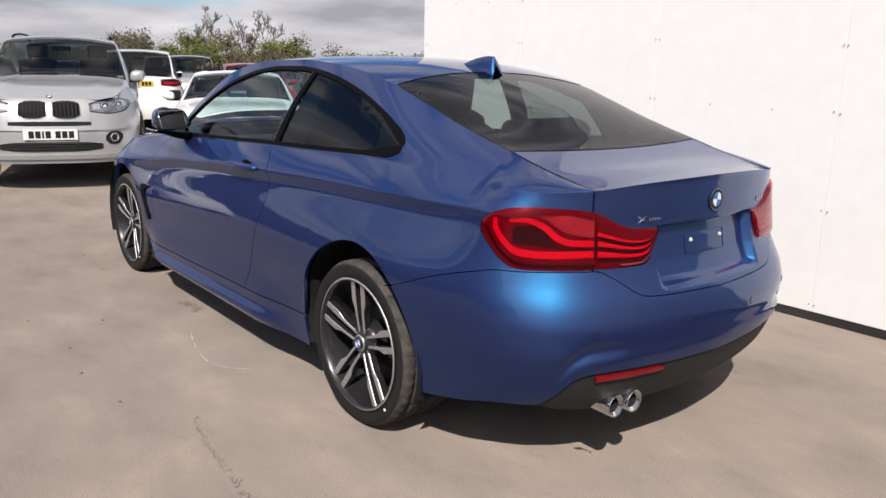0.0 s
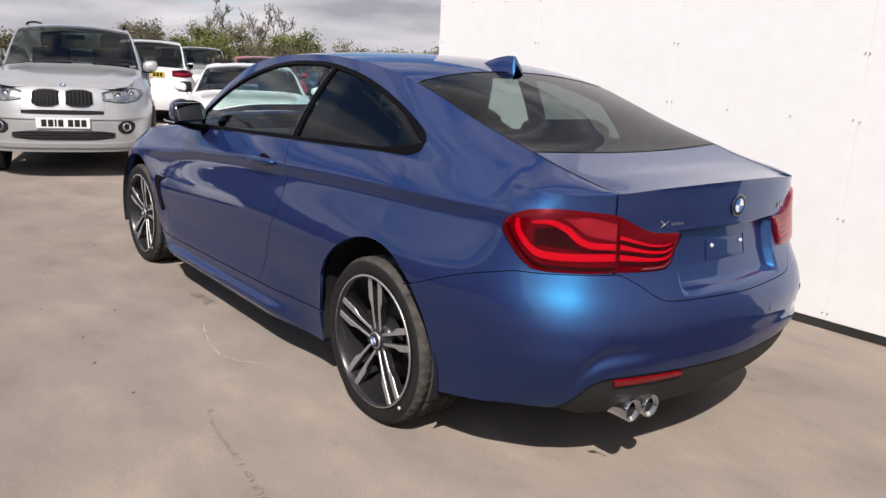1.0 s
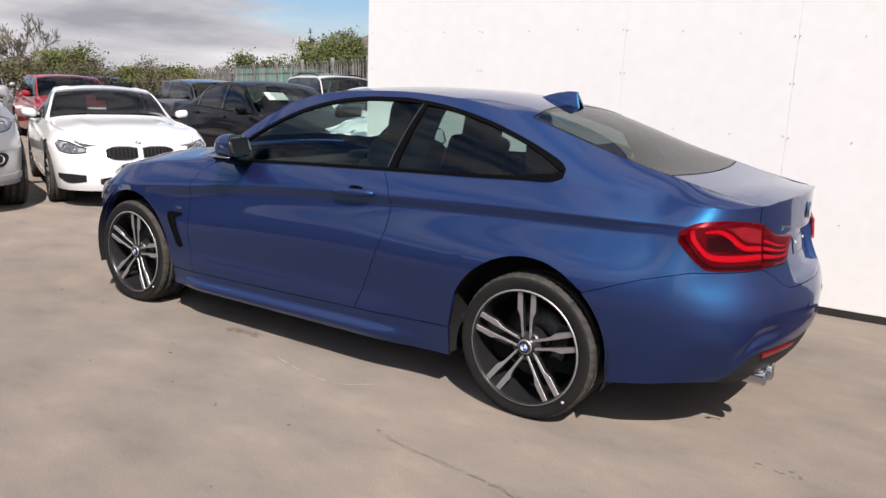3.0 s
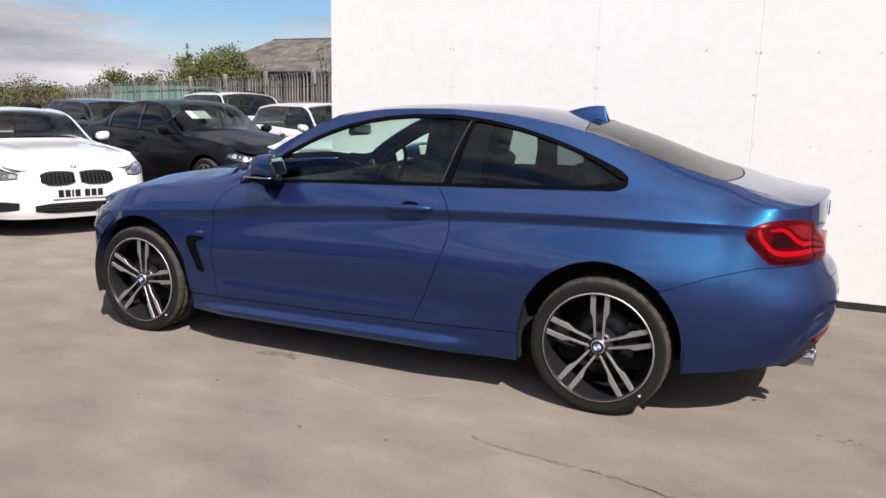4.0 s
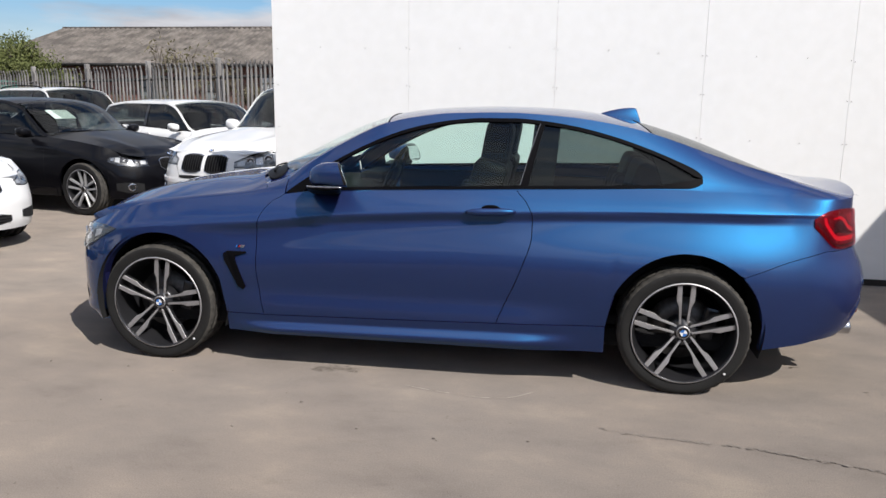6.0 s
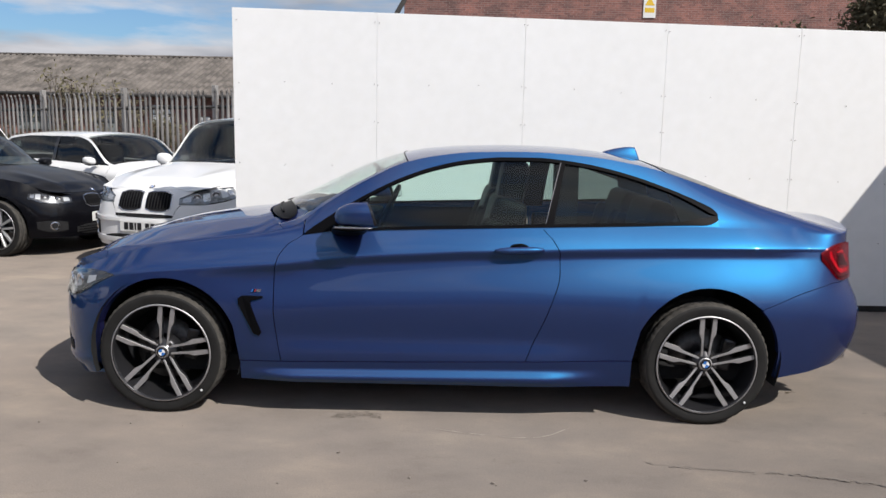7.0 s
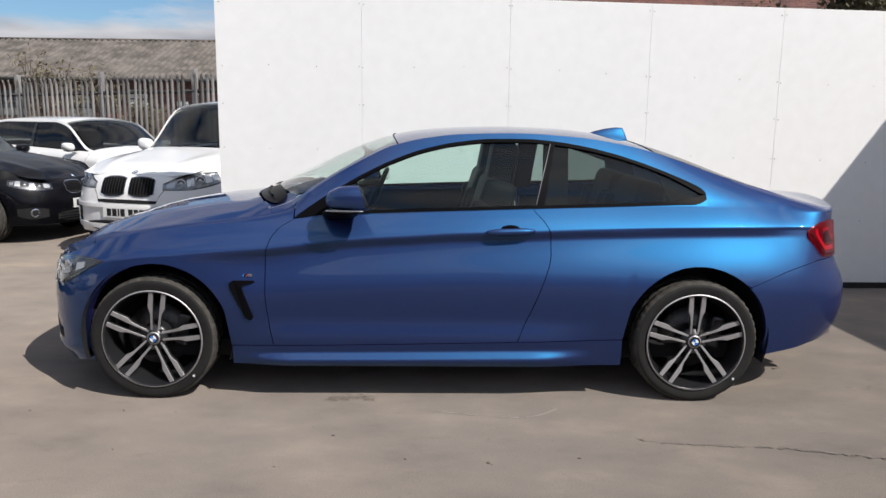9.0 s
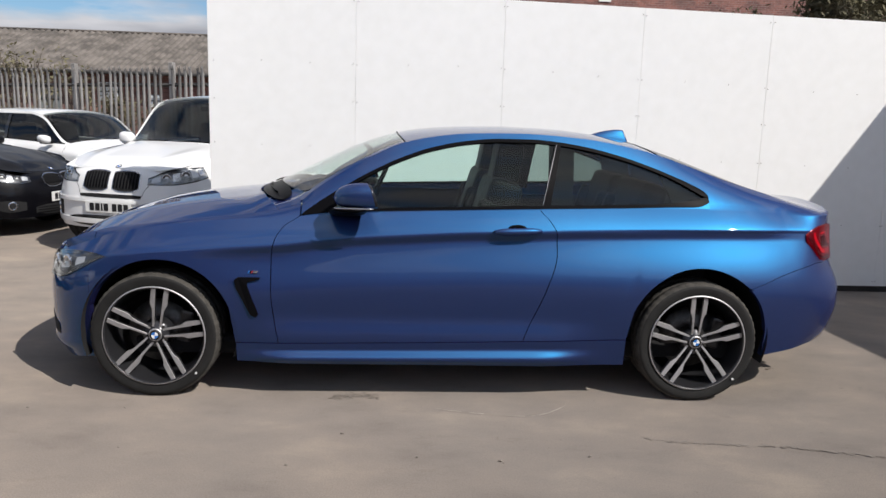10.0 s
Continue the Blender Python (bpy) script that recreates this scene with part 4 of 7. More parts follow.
        lo = 0.196 + 0 * xs
        z = lo + (sill(xs) - G - lo) * t
        ledge = 0.034 * smooth01(xs, -1.0, -0.70) * (1 - smooth01(xs, 0.55, 0.93))
        lift = 0.003 + ledge * (1 - smooth01(t, 0.30, 0.70)) * (0.55 + 0.45 * smooth01(t, 0.0, 0.22))
        sheet_part("sill_skirt", [sh.side(S(xs)[None, :], z, sg, lift)], M["blue"], car, flip=flip, flange=0.014)
        # front bumper half, wing nose and headlamp
        ss = np.linspace(0, S(xl - 0.0015), 60)
        s0, s1 = float(sh.sy(0.40, False)), float(S(-1.655))
        lamp_low = spl([(s0, 0.612), (float(sh.sy(0.55, False)), 0.592), (S(-1.96), 0.590), (S(-1.90), 0.606), (S(-1.82), 0.646), (S(-1.74), 0.690), (s1, 0.731)])
        lamp_hi = spl([(s0, 0.690), (float(sh.sy(0.55, False)), 0.712), (S(-1.96), 0.728), (S(-1.85), 0.741), (S(-1.74), 0.742), (s1, 0.733)])
        seam = np.minimum((lamp_low(ss) + lamp_hi(ss)) / 2, sh.top_z(ss) - 0.02)
        t = rows(22)[:, None]
        lo = 0.165 + 0.03 * smooth01(sh.x_of(ss), -1.95, -1.75)
        lip = 0.016 * np.exp(-((t - 0.16) / 0.05) ** 2) * smooth01(ss, 0, S(-2.0))
        sheet_part("front_bumper_half", [sh.side(ss[None, :], lo + (seam - 0.001 - lo) * t, sg, lip)], M["blue"], car, flip=flip, flange=0.03)
        sheet_part("wing_nose", [sh.side(ss[None, :], seam + 0.001 + (sh.top_z(ss) - seam - 0.001) * rows(8)[:, None], sg)], M["blue"], car, flip=flip, flange=0.01)
        xs = np.linspace(float(sh.end_x(0.61, False)), xl - 0.003, 18)
        sheet_part("wing_top", [sh.flank(xs[None, :], rows(5)[:, None], sg)], M["blue"], car, flip=flip)
        ss = np.linspace(s0, s1, 40)
        t = rows(10)[:, None]
        hgt_l = lamp_hi(ss) - lamp_low(ss)
        lens = sheet_part("headlamp", [sh.side(ss[None, :], lamp_low(ss) + hgt_l * t, sg, 0.012)], M["lamp_glass"], car, "clear wedge-shaped headlamp", flip=flip, flange=0.008)
        lens.visible_shadow = False
        sheet_part("headlamp_housing", [sh.side(ss[None, :], lamp_low(ss) + hgt_l * t, sg, 0.003)], M["alloy_dark"], lens, flip=flip, flange=0.002)
        sheet_part("lamp_surround", [sh.side(ss[None, :], lamp_hi(ss) - (0.14 - 0.12 * rows(3)[:, None]) * hgt_l, sg, 0.005)], M["gloss_black"], lens, flip=flip)
        sheet_part("lamp_surround", [sh.side(ss[None, :], lamp_low(ss) + 0.10 * rows(3)[:, None] * hgt_l, sg, 0.005)], M["gloss_black"], lens, flip=flip)
        for ia, ib, ka, kb in ((8, 13, 0.25, 0.75), (20, 26, 0.30, 0.72), (28, 33, 0.30, 0.70)):
            sq = ss[ia:ib]
            sheet_part("lamp_reflector", [sh.side(sq[None, :], lamp_low(sq) + (ka + (kb - ka) * rows(4)[:, None]) * (lamp_hi(sq) - lamp_low(sq)), sg, 0.005)], M["alloy_plain"], lens, flip=flip)
        sw = ss[12:34]
        sheet_part("lamp_divider", [sh.side(sw[None, :] + 0.0045 * rows(3)[:, None], lamp_low(sw) + (0.28 + 0.09 * rows(3)[:, None]) * (lamp_hi(sw) - lamp_low(sw)), sg, 0.006)], M["alloy_dark"], lens, flip=flip)
        for sc in (S(-2.0), S(-1.90)):
            p = Vector(sh.side(float(sc), float(lamp_low(sc) * 0.45 + lamp_hi(sc) * 0.55), sg, 0.006))
            nx, ny = float(np.interp(sc, sh.s, sh.nx)), -sg * float(np.interp(sc, sh.s, sh.ny))
            m = Matrix.Translation(p) @ Vector((-nx, -ny, 0)).to_track_quat("Y", "Z").to_matrix().to_4x4()
            lathe("lamp_projector", [(0.0, 0.002), (0.020, 0.003), (0.026, -0.003), (0.036, -0.004), (0.040, 0.003)], M["chrome"], lens, seg=28, m=m, mats=[M["gloss_black"], M["chrome"]], pick=lambda i: 0 if i < 1 else 1)
        si = np.linspace(float(sh.sy(0.50, False)), S(-1.965), 12)
        ti = rows(6)[:, None]
        z0i, z1i = 0.245 + 0.02 * smooth01(si, si[0], si[-1]), 0.375 - 0.04 * smooth01(si, si[0], si[-1])
        sheet_part("bumper_intake", [sh.side(si[None, :], z0i + (z1i - z0i) * ti, sg, 0.003)], M["under"], car, "black corner air intake", flip=flip, flange=0.006)
        # rear bumper half
        ss = np.concatenate([S(arch_cols(1.668, A_R[0] + A_R[2] + 0.003, (A_R,), 10)), np.linspace(S(A_R[0] + A_R[2] + 0.012), 1.0, 66)])
        xx = sh.x_of(ss)
        low = spl([(S(1.76), 0.248), (S(2.0), 0.284), (S(2.09), 0.297), (sh.sy(0.74), 0.300), (sh.sy(0.68), 0.348), (sh.sy(0.625), 0.412), (sh.sy(0.575), 0.428),
                   (sh.sy(0.45), 0.432), (sh.sy(0.2), 0.428), (1.0, 0.426)])
        t = rows(30)[:, None]
        bot = sh.arch(xx, low(ss))
        z = bot + (bump(ss) - 0.35 * G - bot) * t
        pocket = -0.016 * np.exp(-((z - low(ss) - 0.075) / 0.026) ** 2) * smooth01(ss, sh.sy(0.72), sh.sy(0.62)) * (1 - 0.85 * smooth01(ss, sh.sy(0.58), sh.sy(0.40)))
        sheet_part("rear_bumper_half", [sh.side(ss[None, :], z, sg, pocket)], M["blue"], car, flip=flip, flange=0.03)
        for yy in (0.58, 0.19):
            p = Vector(sh.side(np.array(float(sh.sy(yy))), np.array(0.565), sg, 0.0005))
            nx, ny = float(np.interp(sh.sy(yy), sh.s, sh.nx)), -sg * float(np.interp(sh.sy(yy), sh.s, sh.ny))
            bm = bmesh.new()
            tube(bm, 0.012, 0.011, 0.003, Matrix.Translation(p) @ Vector((nx, ny, 0)).to_track_quat("Z", "Y").to_matrix().to_4x4(), 20)
            eye_ = part("parking_sensor", bm, M["blue"], car)
            bm = bmesh.new()
            tube(bm, 0.0140, 0.0140, 0.0012, Matrix.Translation(p) @ Vector((nx, ny, 0)).to_track_quat("Z", "Y").to_matrix().to_4x4(), 20)
            part("sensor_ring", bm, M["darkblue"], eye_)
        # black lower valance
        ss = np.linspace(sh.sya(0.70, 0.3), 1.0, 50)
        t = rows(12)[:, None]
        b0 = 0.262 + 0.036 * (1 - smooth01(ss, ss[0], sh.sya(0.56, 0.35)))
        top = np.maximum(low(ss), b0)
        sheet_part("rear_valance_half", [sh.side(ss[None, :], b0 + (top - b0) * t, sg, -0.008)], M["plastic"], car, "grained black lower valance", flip=flip, flange=0.03)
        if sg < 0:
            ss = np.linspace(sh.sya(0.55, 0.39), sh.sya(0.285, 0.39), 16)
            t = rows(6)[:, None]
            sheet_part("rear_reflector", [sh.side(ss[None, :], 0.396 + (0.019 - 0.005 * smooth01(ss, ss[0], ss[-1])) * t + 0.003 * smooth01(ss, ss[0], ss[-1]), sg, 0.003)], M["reflector"], car,
                       "red rear reflector strip", flip=flip, flange=0.012)
        # tail lamp: outer and inner half, with light guides
        div = 0.530
        lt = spl([(S(2.022), 0.905), (S(2.06), 0.930), (S(2.12), 0.947), (S(2.2), 0.952), (sh.sya(0.60, 0.85), 0.947), (sh.sya(div, 0.85), 0.936), (sh.sya(0.48, 0.85), 0.912), (sh.sya(0.43, 0.85), 0.889), (sh.sya(0.39, 0.85), 0.878), (sh.sya(0.292, 0.85), 0.872)])
        lb = spl([(S(2.022), 0.865), (S(2.06), 0.826), (S(2.10), 0.787), (S(2.14), 0.763), (S(2.2), 0.757), (sh.sya(0.60, 0.85), 0.758), (sh.sya(div, 0.85), 0.760), (sh.sya(0.44, 0.85), 0.759), (sh.sya(0.365, 0.85), 0.761), (sh.sya(0.338, 0.85), 0.776), (sh.sya(0.315, 0.85), 0.814), (sh.sya(0.292, 0.85), 0.866)])

        def band(a, b, f0, f1, lift, n=26, m=8):
            s = np.linspace(a, b, n)
            f = f0(s) + (f1(s) - f0(s)) * rows(m)[:, None]
            return sh.side(s[None, :], lb(s) + (lt(s) - lb(s)) * f, sg, lift + 0.006 * np.sin(np.pi * np.clip(f, 0.0, 1)) ** 0.5)
        one, nil = (lambda s: 1 + 0 * s), (lambda s: 0 * s)
        sa, sd, sb = float(S(2.022)), float(sh.sya(div, 0.85)), float(sh.sya(0.294, 0.85))
        lamp = sheet_part("tail_lamp_outer", [band(sa, sd - 0.0004, nil, one, 0.002, 40, 16)], M["red_lens"], car, "crimson tail lamp on the rear wing", flip=flip, flange=0.02)
        lamp2 = sheet_part("tail_lamp_inner", [band(sd + 0.0004, sb, nil, one, 0.002, 26, 16)], M["red_lens"], car, "crimson tail lamp on the boot lid", flip=flip, flange=0.02)
        for sp_, lens_pair in ((lamp, (sa, sd - 0.0004)), (lamp2, (sd + 0.0004, sb))):
            gl_ = sheet_part("lamp_lens", [band(*lens_pair, nil, one, 0.011, 30, 14)], M["red_glass"], sp_, flip=flip, flange=0.006)
            gl_.visible_shadow = False
        sheet_part("lamp_gasket", [band(sd - 0.0012, sd + 0.0012, nil, one, -0.001, 4, 8)], M["under"], car, flip=flip)

        def guide(a, b, path, wide, mat, pa, lift=0.0056, name="light_guide"):
            """A ribbon on the lens along (share of the length, share of the height) marks."""
            pu, pf = np.array(path).T
            k = np.linspace(0, 1, len(path))
            kk = np.linspace(0, 1, 40)
            cu, cf = spl(list(zip(k, pu)))(kk), spl(list(zip(k, pf)))(kk)
            du, df = np.gradient(cu) * 1.9, np.gradient(cf)
            ln = np.hypot(du, df)
            w = wide(kk)
            e = np.linspace(-1, 1, 4)[:, None]
            s = a + (b - a) * (cu - e * w * df / ln / 1.9)
            f = np.clip(cf + e * w * du / ln, 0.02, 0.98)
            sheet_part(name, [sh.side(s, lb(s) + (lt(s) - lb(s)) * f, sg, lift + 0.006 * np.sin(np.pi * f) ** 0.5)], mat, pa, flip=flip)
        guide(sa, sd, [(0.12, 0.84), (0.13, 0.62), (0.20, 0.40), (0.34, 0.27), (0.55, 0.25), (0.98, 0.27)], lambda k: 0.035 + 0.025 * smooth01(k, 0, 0.4), M["red_bright"], lamp)
        guide(sa, sd, [(0.24, 0.78), (0.36, 0.80), (0.52, 0.70), (0.66, 0.52), (0.80, 0.45), (0.98, 0.45)], lambda k: 0.025 + 0.028 * smooth01(k, 0, 0.5), M["red_bright"], lamp)
        guide(sa, sd, [(0.27, 0.55), (0.40, 0.56), (0.54, 0.48), (0.66, 0.38), (0.98, 0.36)], lambda k: 0.13 * (1 - smooth01(k, 0.3, 0.8)) + 0.015, M["red_deep"], lamp, 0.0044, "lamp_recess")
        guide(sa, sd, [(0.03, 0.62), (0.07, 0.40), (0.18, 0.17), (0.40, 0.08), (0.98, 0.07)], lambda k: 0.03 + 0 * k, M["red_deep"], lamp, 0.0044, "lamp_recess")
        guide(sa, sd, [(0.50, 0.86), (0.66, 0.79), (0.82, 0.735), (0.985, 0.70)], lambda k: 0.135 * smooth01(k, 0, 0.55) + 0.012, M["red_clear"], lamp, 0.0044, "lamp_window")
        for f0, hw in ((0.27, 0.055), (0.46, 0.045), (0.63, 0.035)):
            guide(sd, sb, [(0.03, f0), (0.4, f0 + 0.02), (0.86, f0 + 0.03)], lambda k, hw=hw: hw * (1 - 0.35 * k), M["red_bright"], lamp2)
        for f0 in (0.16, 0.365, 0.55):
            guide(sd, sb, [(0.03, f0), (0.4, f0 + 0.02), (0.88, f0 + 0.03)], lambda k: 0.030 + 0 * k, M["red_deep"], lamp2, 0.0044, "lamp_recess")
        guide(sd, sb, [(0.38, 0.07), (0.6, 0.07), (0.86, 0.10)], lambda k: 0.022 + 0 * k, M["clear_strip"], lamp2, 0.0056, "clear_strip")
        # exhaust tips on the near side only
        if sg < 0:
            for k, (yy, xx0) in enumerate(((-0.445, 2.330), (-0.362, 2.340))):
                ex = new("exhaust_tip")
                ex.parent = car
                lathe("tail_pipe", [(0.024, 0.012), (0.033, 0.004), (0.038, 0.0), (0.0395, 0.004), (0.038, 0.03), (0.036, 0.14)], M["chrome"], ex, seg=36,
                      m=pose(xx0 + 0.0, yy, 0.288, 0, 0, 92) @ Matrix.Rotation(math.pi, 4, "X") @ Matrix.Scale(-1, 4, (0, 1, 0)))
                lathe("pipe_bore", [(0.001, 0.10), (0.031, 0.10), (0.031, 0.01)], M["under"], ex, seg=24, m=pose(xx0, yy, 0.288, 0, 0, 92) @ Matrix.Rotation(math.pi, 4, "X") @ Matrix.Scale(-1, 4, (0, 1, 0)))
        # wing air vent
        outline = [(-1.004, 0.630), (-0.985, 0.644), (-0.880, 0.643), (-0.876, 0.636), (-0.940, 0.618), (-0.938, 0.596), (-0.886, 0.452), (-0.898, 0.436), (-0.926, 0.450), (-0.998, 0.596)]
        vs = [Vector(sh.side(float(S(a)), b, sg, 0.010)) for a, b in outline]
        c = sum(vs, Vector()) / len(vs)
        n = len(vs)
        ins = [v + Vector((0, -sg * 0.035 * 1, 0)) for v in vs]
        f = [(i, (i + 1) % n, n + (i + 1) % n, n + i) for i in range(n)] + [tuple(range(n)), tuple(range(n, 2 * n))]
        link_mesh("wing_vent", vs + ins, f, M["trim"], car, "black air vent", smooth=False)
        for k, mt in enumerate(("blue_enamel", "trim", "red_clear", "satin")):
            xa = -0.938 + (0, 0.008, 0.016, 0.025)[k]
            wd = 0.007 if k < 3 else 0.022
            vs2 = [Vector(sh.side(float(S(a)), b, sg, 0.006)) for a, b in ((xa, 0.664), (xa + 0.006, 0.677), (xa + 0.006 + wd, 0.677), (xa + wd, 0.664))]
            link_mesh("wing_badge", vs2 + [v + Vector((0, -sg * 0.006, 0)) for v in vs2], [(0, 1, 2, 3), (0, 4, 5, 1), (1, 5, 6, 2), (2, 6, 7, 3), (3, 7, 4, 0)], M[mt], car, smooth=False)
        # door handle, with the shade in its recess put in as black
        hx, hz = 0.43, 0.902
        bm = bmesh.new()
        pts = [(-0.125 + 0.25 * i / 16, 0) for i in range(17)]
        prof = []
        for i, (dx, _) in enumerate(pts):
            u = dx / 0.125
            p = Vector(sh.side(float(S(hx + dx)), hz + 0.004 * u, sg, 0.008 + 0.011 * (1 - u ** 4)))
            prof.append(p)
        vv, ff = sweep(prof, [0.007 + 0.0125 * (1 - abs(2 * i / 16 - 1) ** 4) for i in range(17)], 10)
        link_mesh("door_handle", vv, ff, M["blue"], door, "body-coloured pull handle")
        # black disc bulging out in place of the shaded body-colour cup
        bm = bmesh.new()
        bmesh.ops.create_uvsphere(bm, u_segments=28, v_segments=14, radius=1.0, matrix=Matrix.Translation(Vector(sh.side(float(S(hx)), hz + 0.014, sg, 0.000))) @ Matrix.Diagonal((0.048, 0.004, 0.019, 1)))
        part("handle_cup", bm, M["trim"], door, smooth=True)
        # door mirror
        mir = new("door_mirror")
        mir.parent = car
        mx, my, mz = -0.395, sg * 0.912, 1.064
        n1, n2 = 16, 36
        g = []
        for i in range(n1):
            t_ = i / (n1 - 1)
            k_ = (1 - (1 - t_) ** 2.8) ** 0.50
            row = []
            for j in range(n2 + 1):
                a = 2 * math.pi * j / n2
                cy, cz = math.cos(a), math.sin(a)
                ry = 0.096 * math.copysign(abs(cy) ** 0.66, cy) * k_
                rz = 0.076 * math.copysign(abs(cz) ** 0.70, cz) * k_ if cz > 0 else -0.048 * abs(cz) ** 0.5 * min(1, 1.4 * k_)
                if ry * sg < 0:
                    rz *= 0.88
                row.append((mx - 0.112 + 0.188 * t_ + (0.10 - 0.42 * t_) * rz + 0.30 * t_ * ry * sg, my + ry + sg * 0.012 * (t_ - 1), mz + rz))
            g.append(row)
        g = np.array(g)
        sheet_part("mirror_cap", [g[:n1 - 1]], M["blue"], mir, flip=False)
        mid = g[-1].mean(0)
        sheet_part("mirror_rim", [g[n1 - 2:], np.stack([g[-1], g[-1] * 0.25 + mid * 0.75])], M["gloss_black"], mir)
        box_part("mirror_glass", (0.004, 0.158, 0.096), pose(mid[0] + 0.001, my, mz + 0.010, 0, -17, -sg * 16), M["mirror"], mir, bevel=0.0018)
        # dark lower shell that narrows into the stalk on the door
        loops = []
        for u_ in np.linspace(0, 1, 9):
            yc = 0.992 + (0.775 - 0.992) * u_
            xc, hw = mx - 0.014 - 0.050 * u_, 0.094 * (1 - 0.12 * u_) * min(1.0, 0.45 + 3 * u_)
            zt_, zb_ = mz - 0.046 - 0.020 * u_, mz - 0.066 - 0.040 * smooth01(u_, 0.1, 0.8)
            zb_ = min(zb_, zt_ - 0.012)
            ring_ = []
            for j in range(17):
                a = 2 * math.pi * j / 16
                ring_.append((xc + hw * math.copysign(abs(math.cos(a)) ** 0.6, math.cos(a)), sg * yc, (zt_ + zb_) / 2 + (zt_ - zb_) / 2 * math.copysign(abs(math.sin(a)) ** 0.6, math.sin(a))))
            loops.append(ring_)
        loops = np.array(loops)
        sheet_part("mirror_base", [np.stack([loops[0] * 0.05 + loops[0].mean(0) * 0.95, loops[0]]), loops], M["trim"], mir, flip=sg < 0)
        vv, ff = sweep([(mx - 0.100 + 0.190 * i / 11, my + sg * (0.050 + 0.047 * math.sin(math.pi * (0.12 + 0.62 * i / 11)) ** 0.5), mz - 0.046) for i in range(12)], 0.0045, 6)
        link_mesh("mirror_strip", vv, ff, M["satin"], mir)
        # wheels and their dark housings
        for cx, tw, yy, tn in ((-1.418, 0.235, 0.745, 82), (1.414, 0.255, 0.755, 90)):
            wheel(car, cx, sg * (yy + 0.0), R=0.326, w=tw, turn=tn, right=sg > 0, label="five-double-spoke alloy wheel with a dusty tyre", zc=0.324)
            xc, zc, r = A_F if cx < 0 else A_R
            an = np.linspace(-0.35, math.pi + 0.35, 30)
            g = [[(xc - (r + 0.012) * math.cos(a), sg * yv, zc + (r + 0.012) * math.sin(a)) for a in an] for yv in (0.87, 0.70, 0.50)]
            sheet_part("arch_liner", [np.array(g)], M["under"], car, flip=not flip)
            box_part("arch_liner", (0.76, 0.02, 0.40), pose(xc, sg * 0.49, 0.40), M["under"], car, bevel=0.004)

    # top: bonnet, windscreen, roof, rear window, boot lid
    f = np.linspace(-1, 1, 41)[None, :]

    def strip(xa, xb, n, lift=0.0, fr=f):
        t = np.linspace(0, 1, n)[:, None]
        x = xa + (xb - xa) * t
        return sh.top(x, fr + 0 * x, lift)
    fe = np.abs(f)
    nose = sh.end_x(fe * 0.60, False) + 0.012
    cowl = -0.80 - 0.20 * (1 - fe ** 2)
    bon = strip(nose, cowl, 34)
    edge_z = np.interp(nose[0], sh.edge[:200, 0], sh.edge[:200, 2])
    bon[..., 2] += (edge_z - bon[0, :, 2])[None, :] * (1 - smooth01(np.linspace(0, 1, 34), 0.0, 0.22))[:, None]
    ridge = 0.006 * np.exp(-((np.abs(f) - 0.62) / 0.14) ** 2)
    bon[..., 2] += ridge * smooth01(bon[..., 0], -2.1, -1.8)
    sheet_part("bonnet", [bon], M["blue"], car, flip=True, flange=0.02)
    for sg in (-1, 1):
        fw = np.linspace(0.70, 1.0, 14)[None, :] * sg
        cw = -0.80 - 0.20 * (1 - fw ** 2)
        sheet_part("wing_top", [strip(cw + 0.003, cw + 0.170, 9, -0.002 - 0.012 * (1 - smooth01(np.abs(fw), 0.84, 0.93)), fw)], M["blue"], car, flip=sg > 0)
    fs = np.linspace(-0.86, 0.86, 61)[None, :]
    cs = -0.80 - 0.20 * (1 - fs ** 2)
    lens = np.sqrt(np.maximum(1 - (np.abs(fs) / 0.86) ** 8, 0))
    dip = -0.002 - 0.006 * np.linspace(0, 1, 7)[:, None]
    sheet_part("scuttle", [strip(cs + 0.060 - 0.046 * lens, cs + 0.060 + 0.082 * lens, 7, dip, fs)], M["trim"], car, "black cowl below the windscreen")
    for sg in (-1, 1):
        p = [sh.top(np.array(-0.80 - 0.20 * (1 - w * w) + 0.060), np.array(sg * w), 0.004) for w in np.linspace(0.70, 0.10, 12)]
        vv, ff = sweep(p, 0.005, 8)
        link_mesh("wiper_blade", vv, ff, M["trim"], car)
    ws_top = -0.155 - 0.05 * (1 - fe ** 2)
    g = sheet_part("windscreen", [strip(cowl + 0.125 + 0.045 * fe ** 8, ws_top, 24, 0.0, f * 0.950)], M["glass"], car, "clear windscreen", flip=True)
    for sg in (-1, 1):
        ff_ = np.linspace(0.940, 1.0, 5)[None, :] * sg
        x = (-0.74 + (-0.155 + 0.74) * np.linspace(0, 1, 24))[:, None]
        sheet_part("pillar_edge", [sh.top(x + 0 * ff_, ff_ + 0 * x, 0.001)], M["blue"], car, flip=sg > 0, flange=0.01)
    rg_top = 1.235 - 0.055 * (1 - fe ** 2)
    rg_low = 1.882 + 0.048 * (1 - fe ** 2)
    sheet_part("roof", [strip(ws_top + 0.004, rg_top - 0.004, 34)], M["blue"], car, flip=True, flange=0.02)
    g = sheet_part("rear_window", [strip(rg_top, rg_low, 26, 0.001, f * 0.997)], M["glass_back"], car, "dark-tinted rear window", flip=True)
    for sg in (-1, 1):
        ff_ = np.linspace(0.95, 0.999, 4)[None, :] * sg
        x = np.linspace(1.235, 1.875, 20)[:, None]
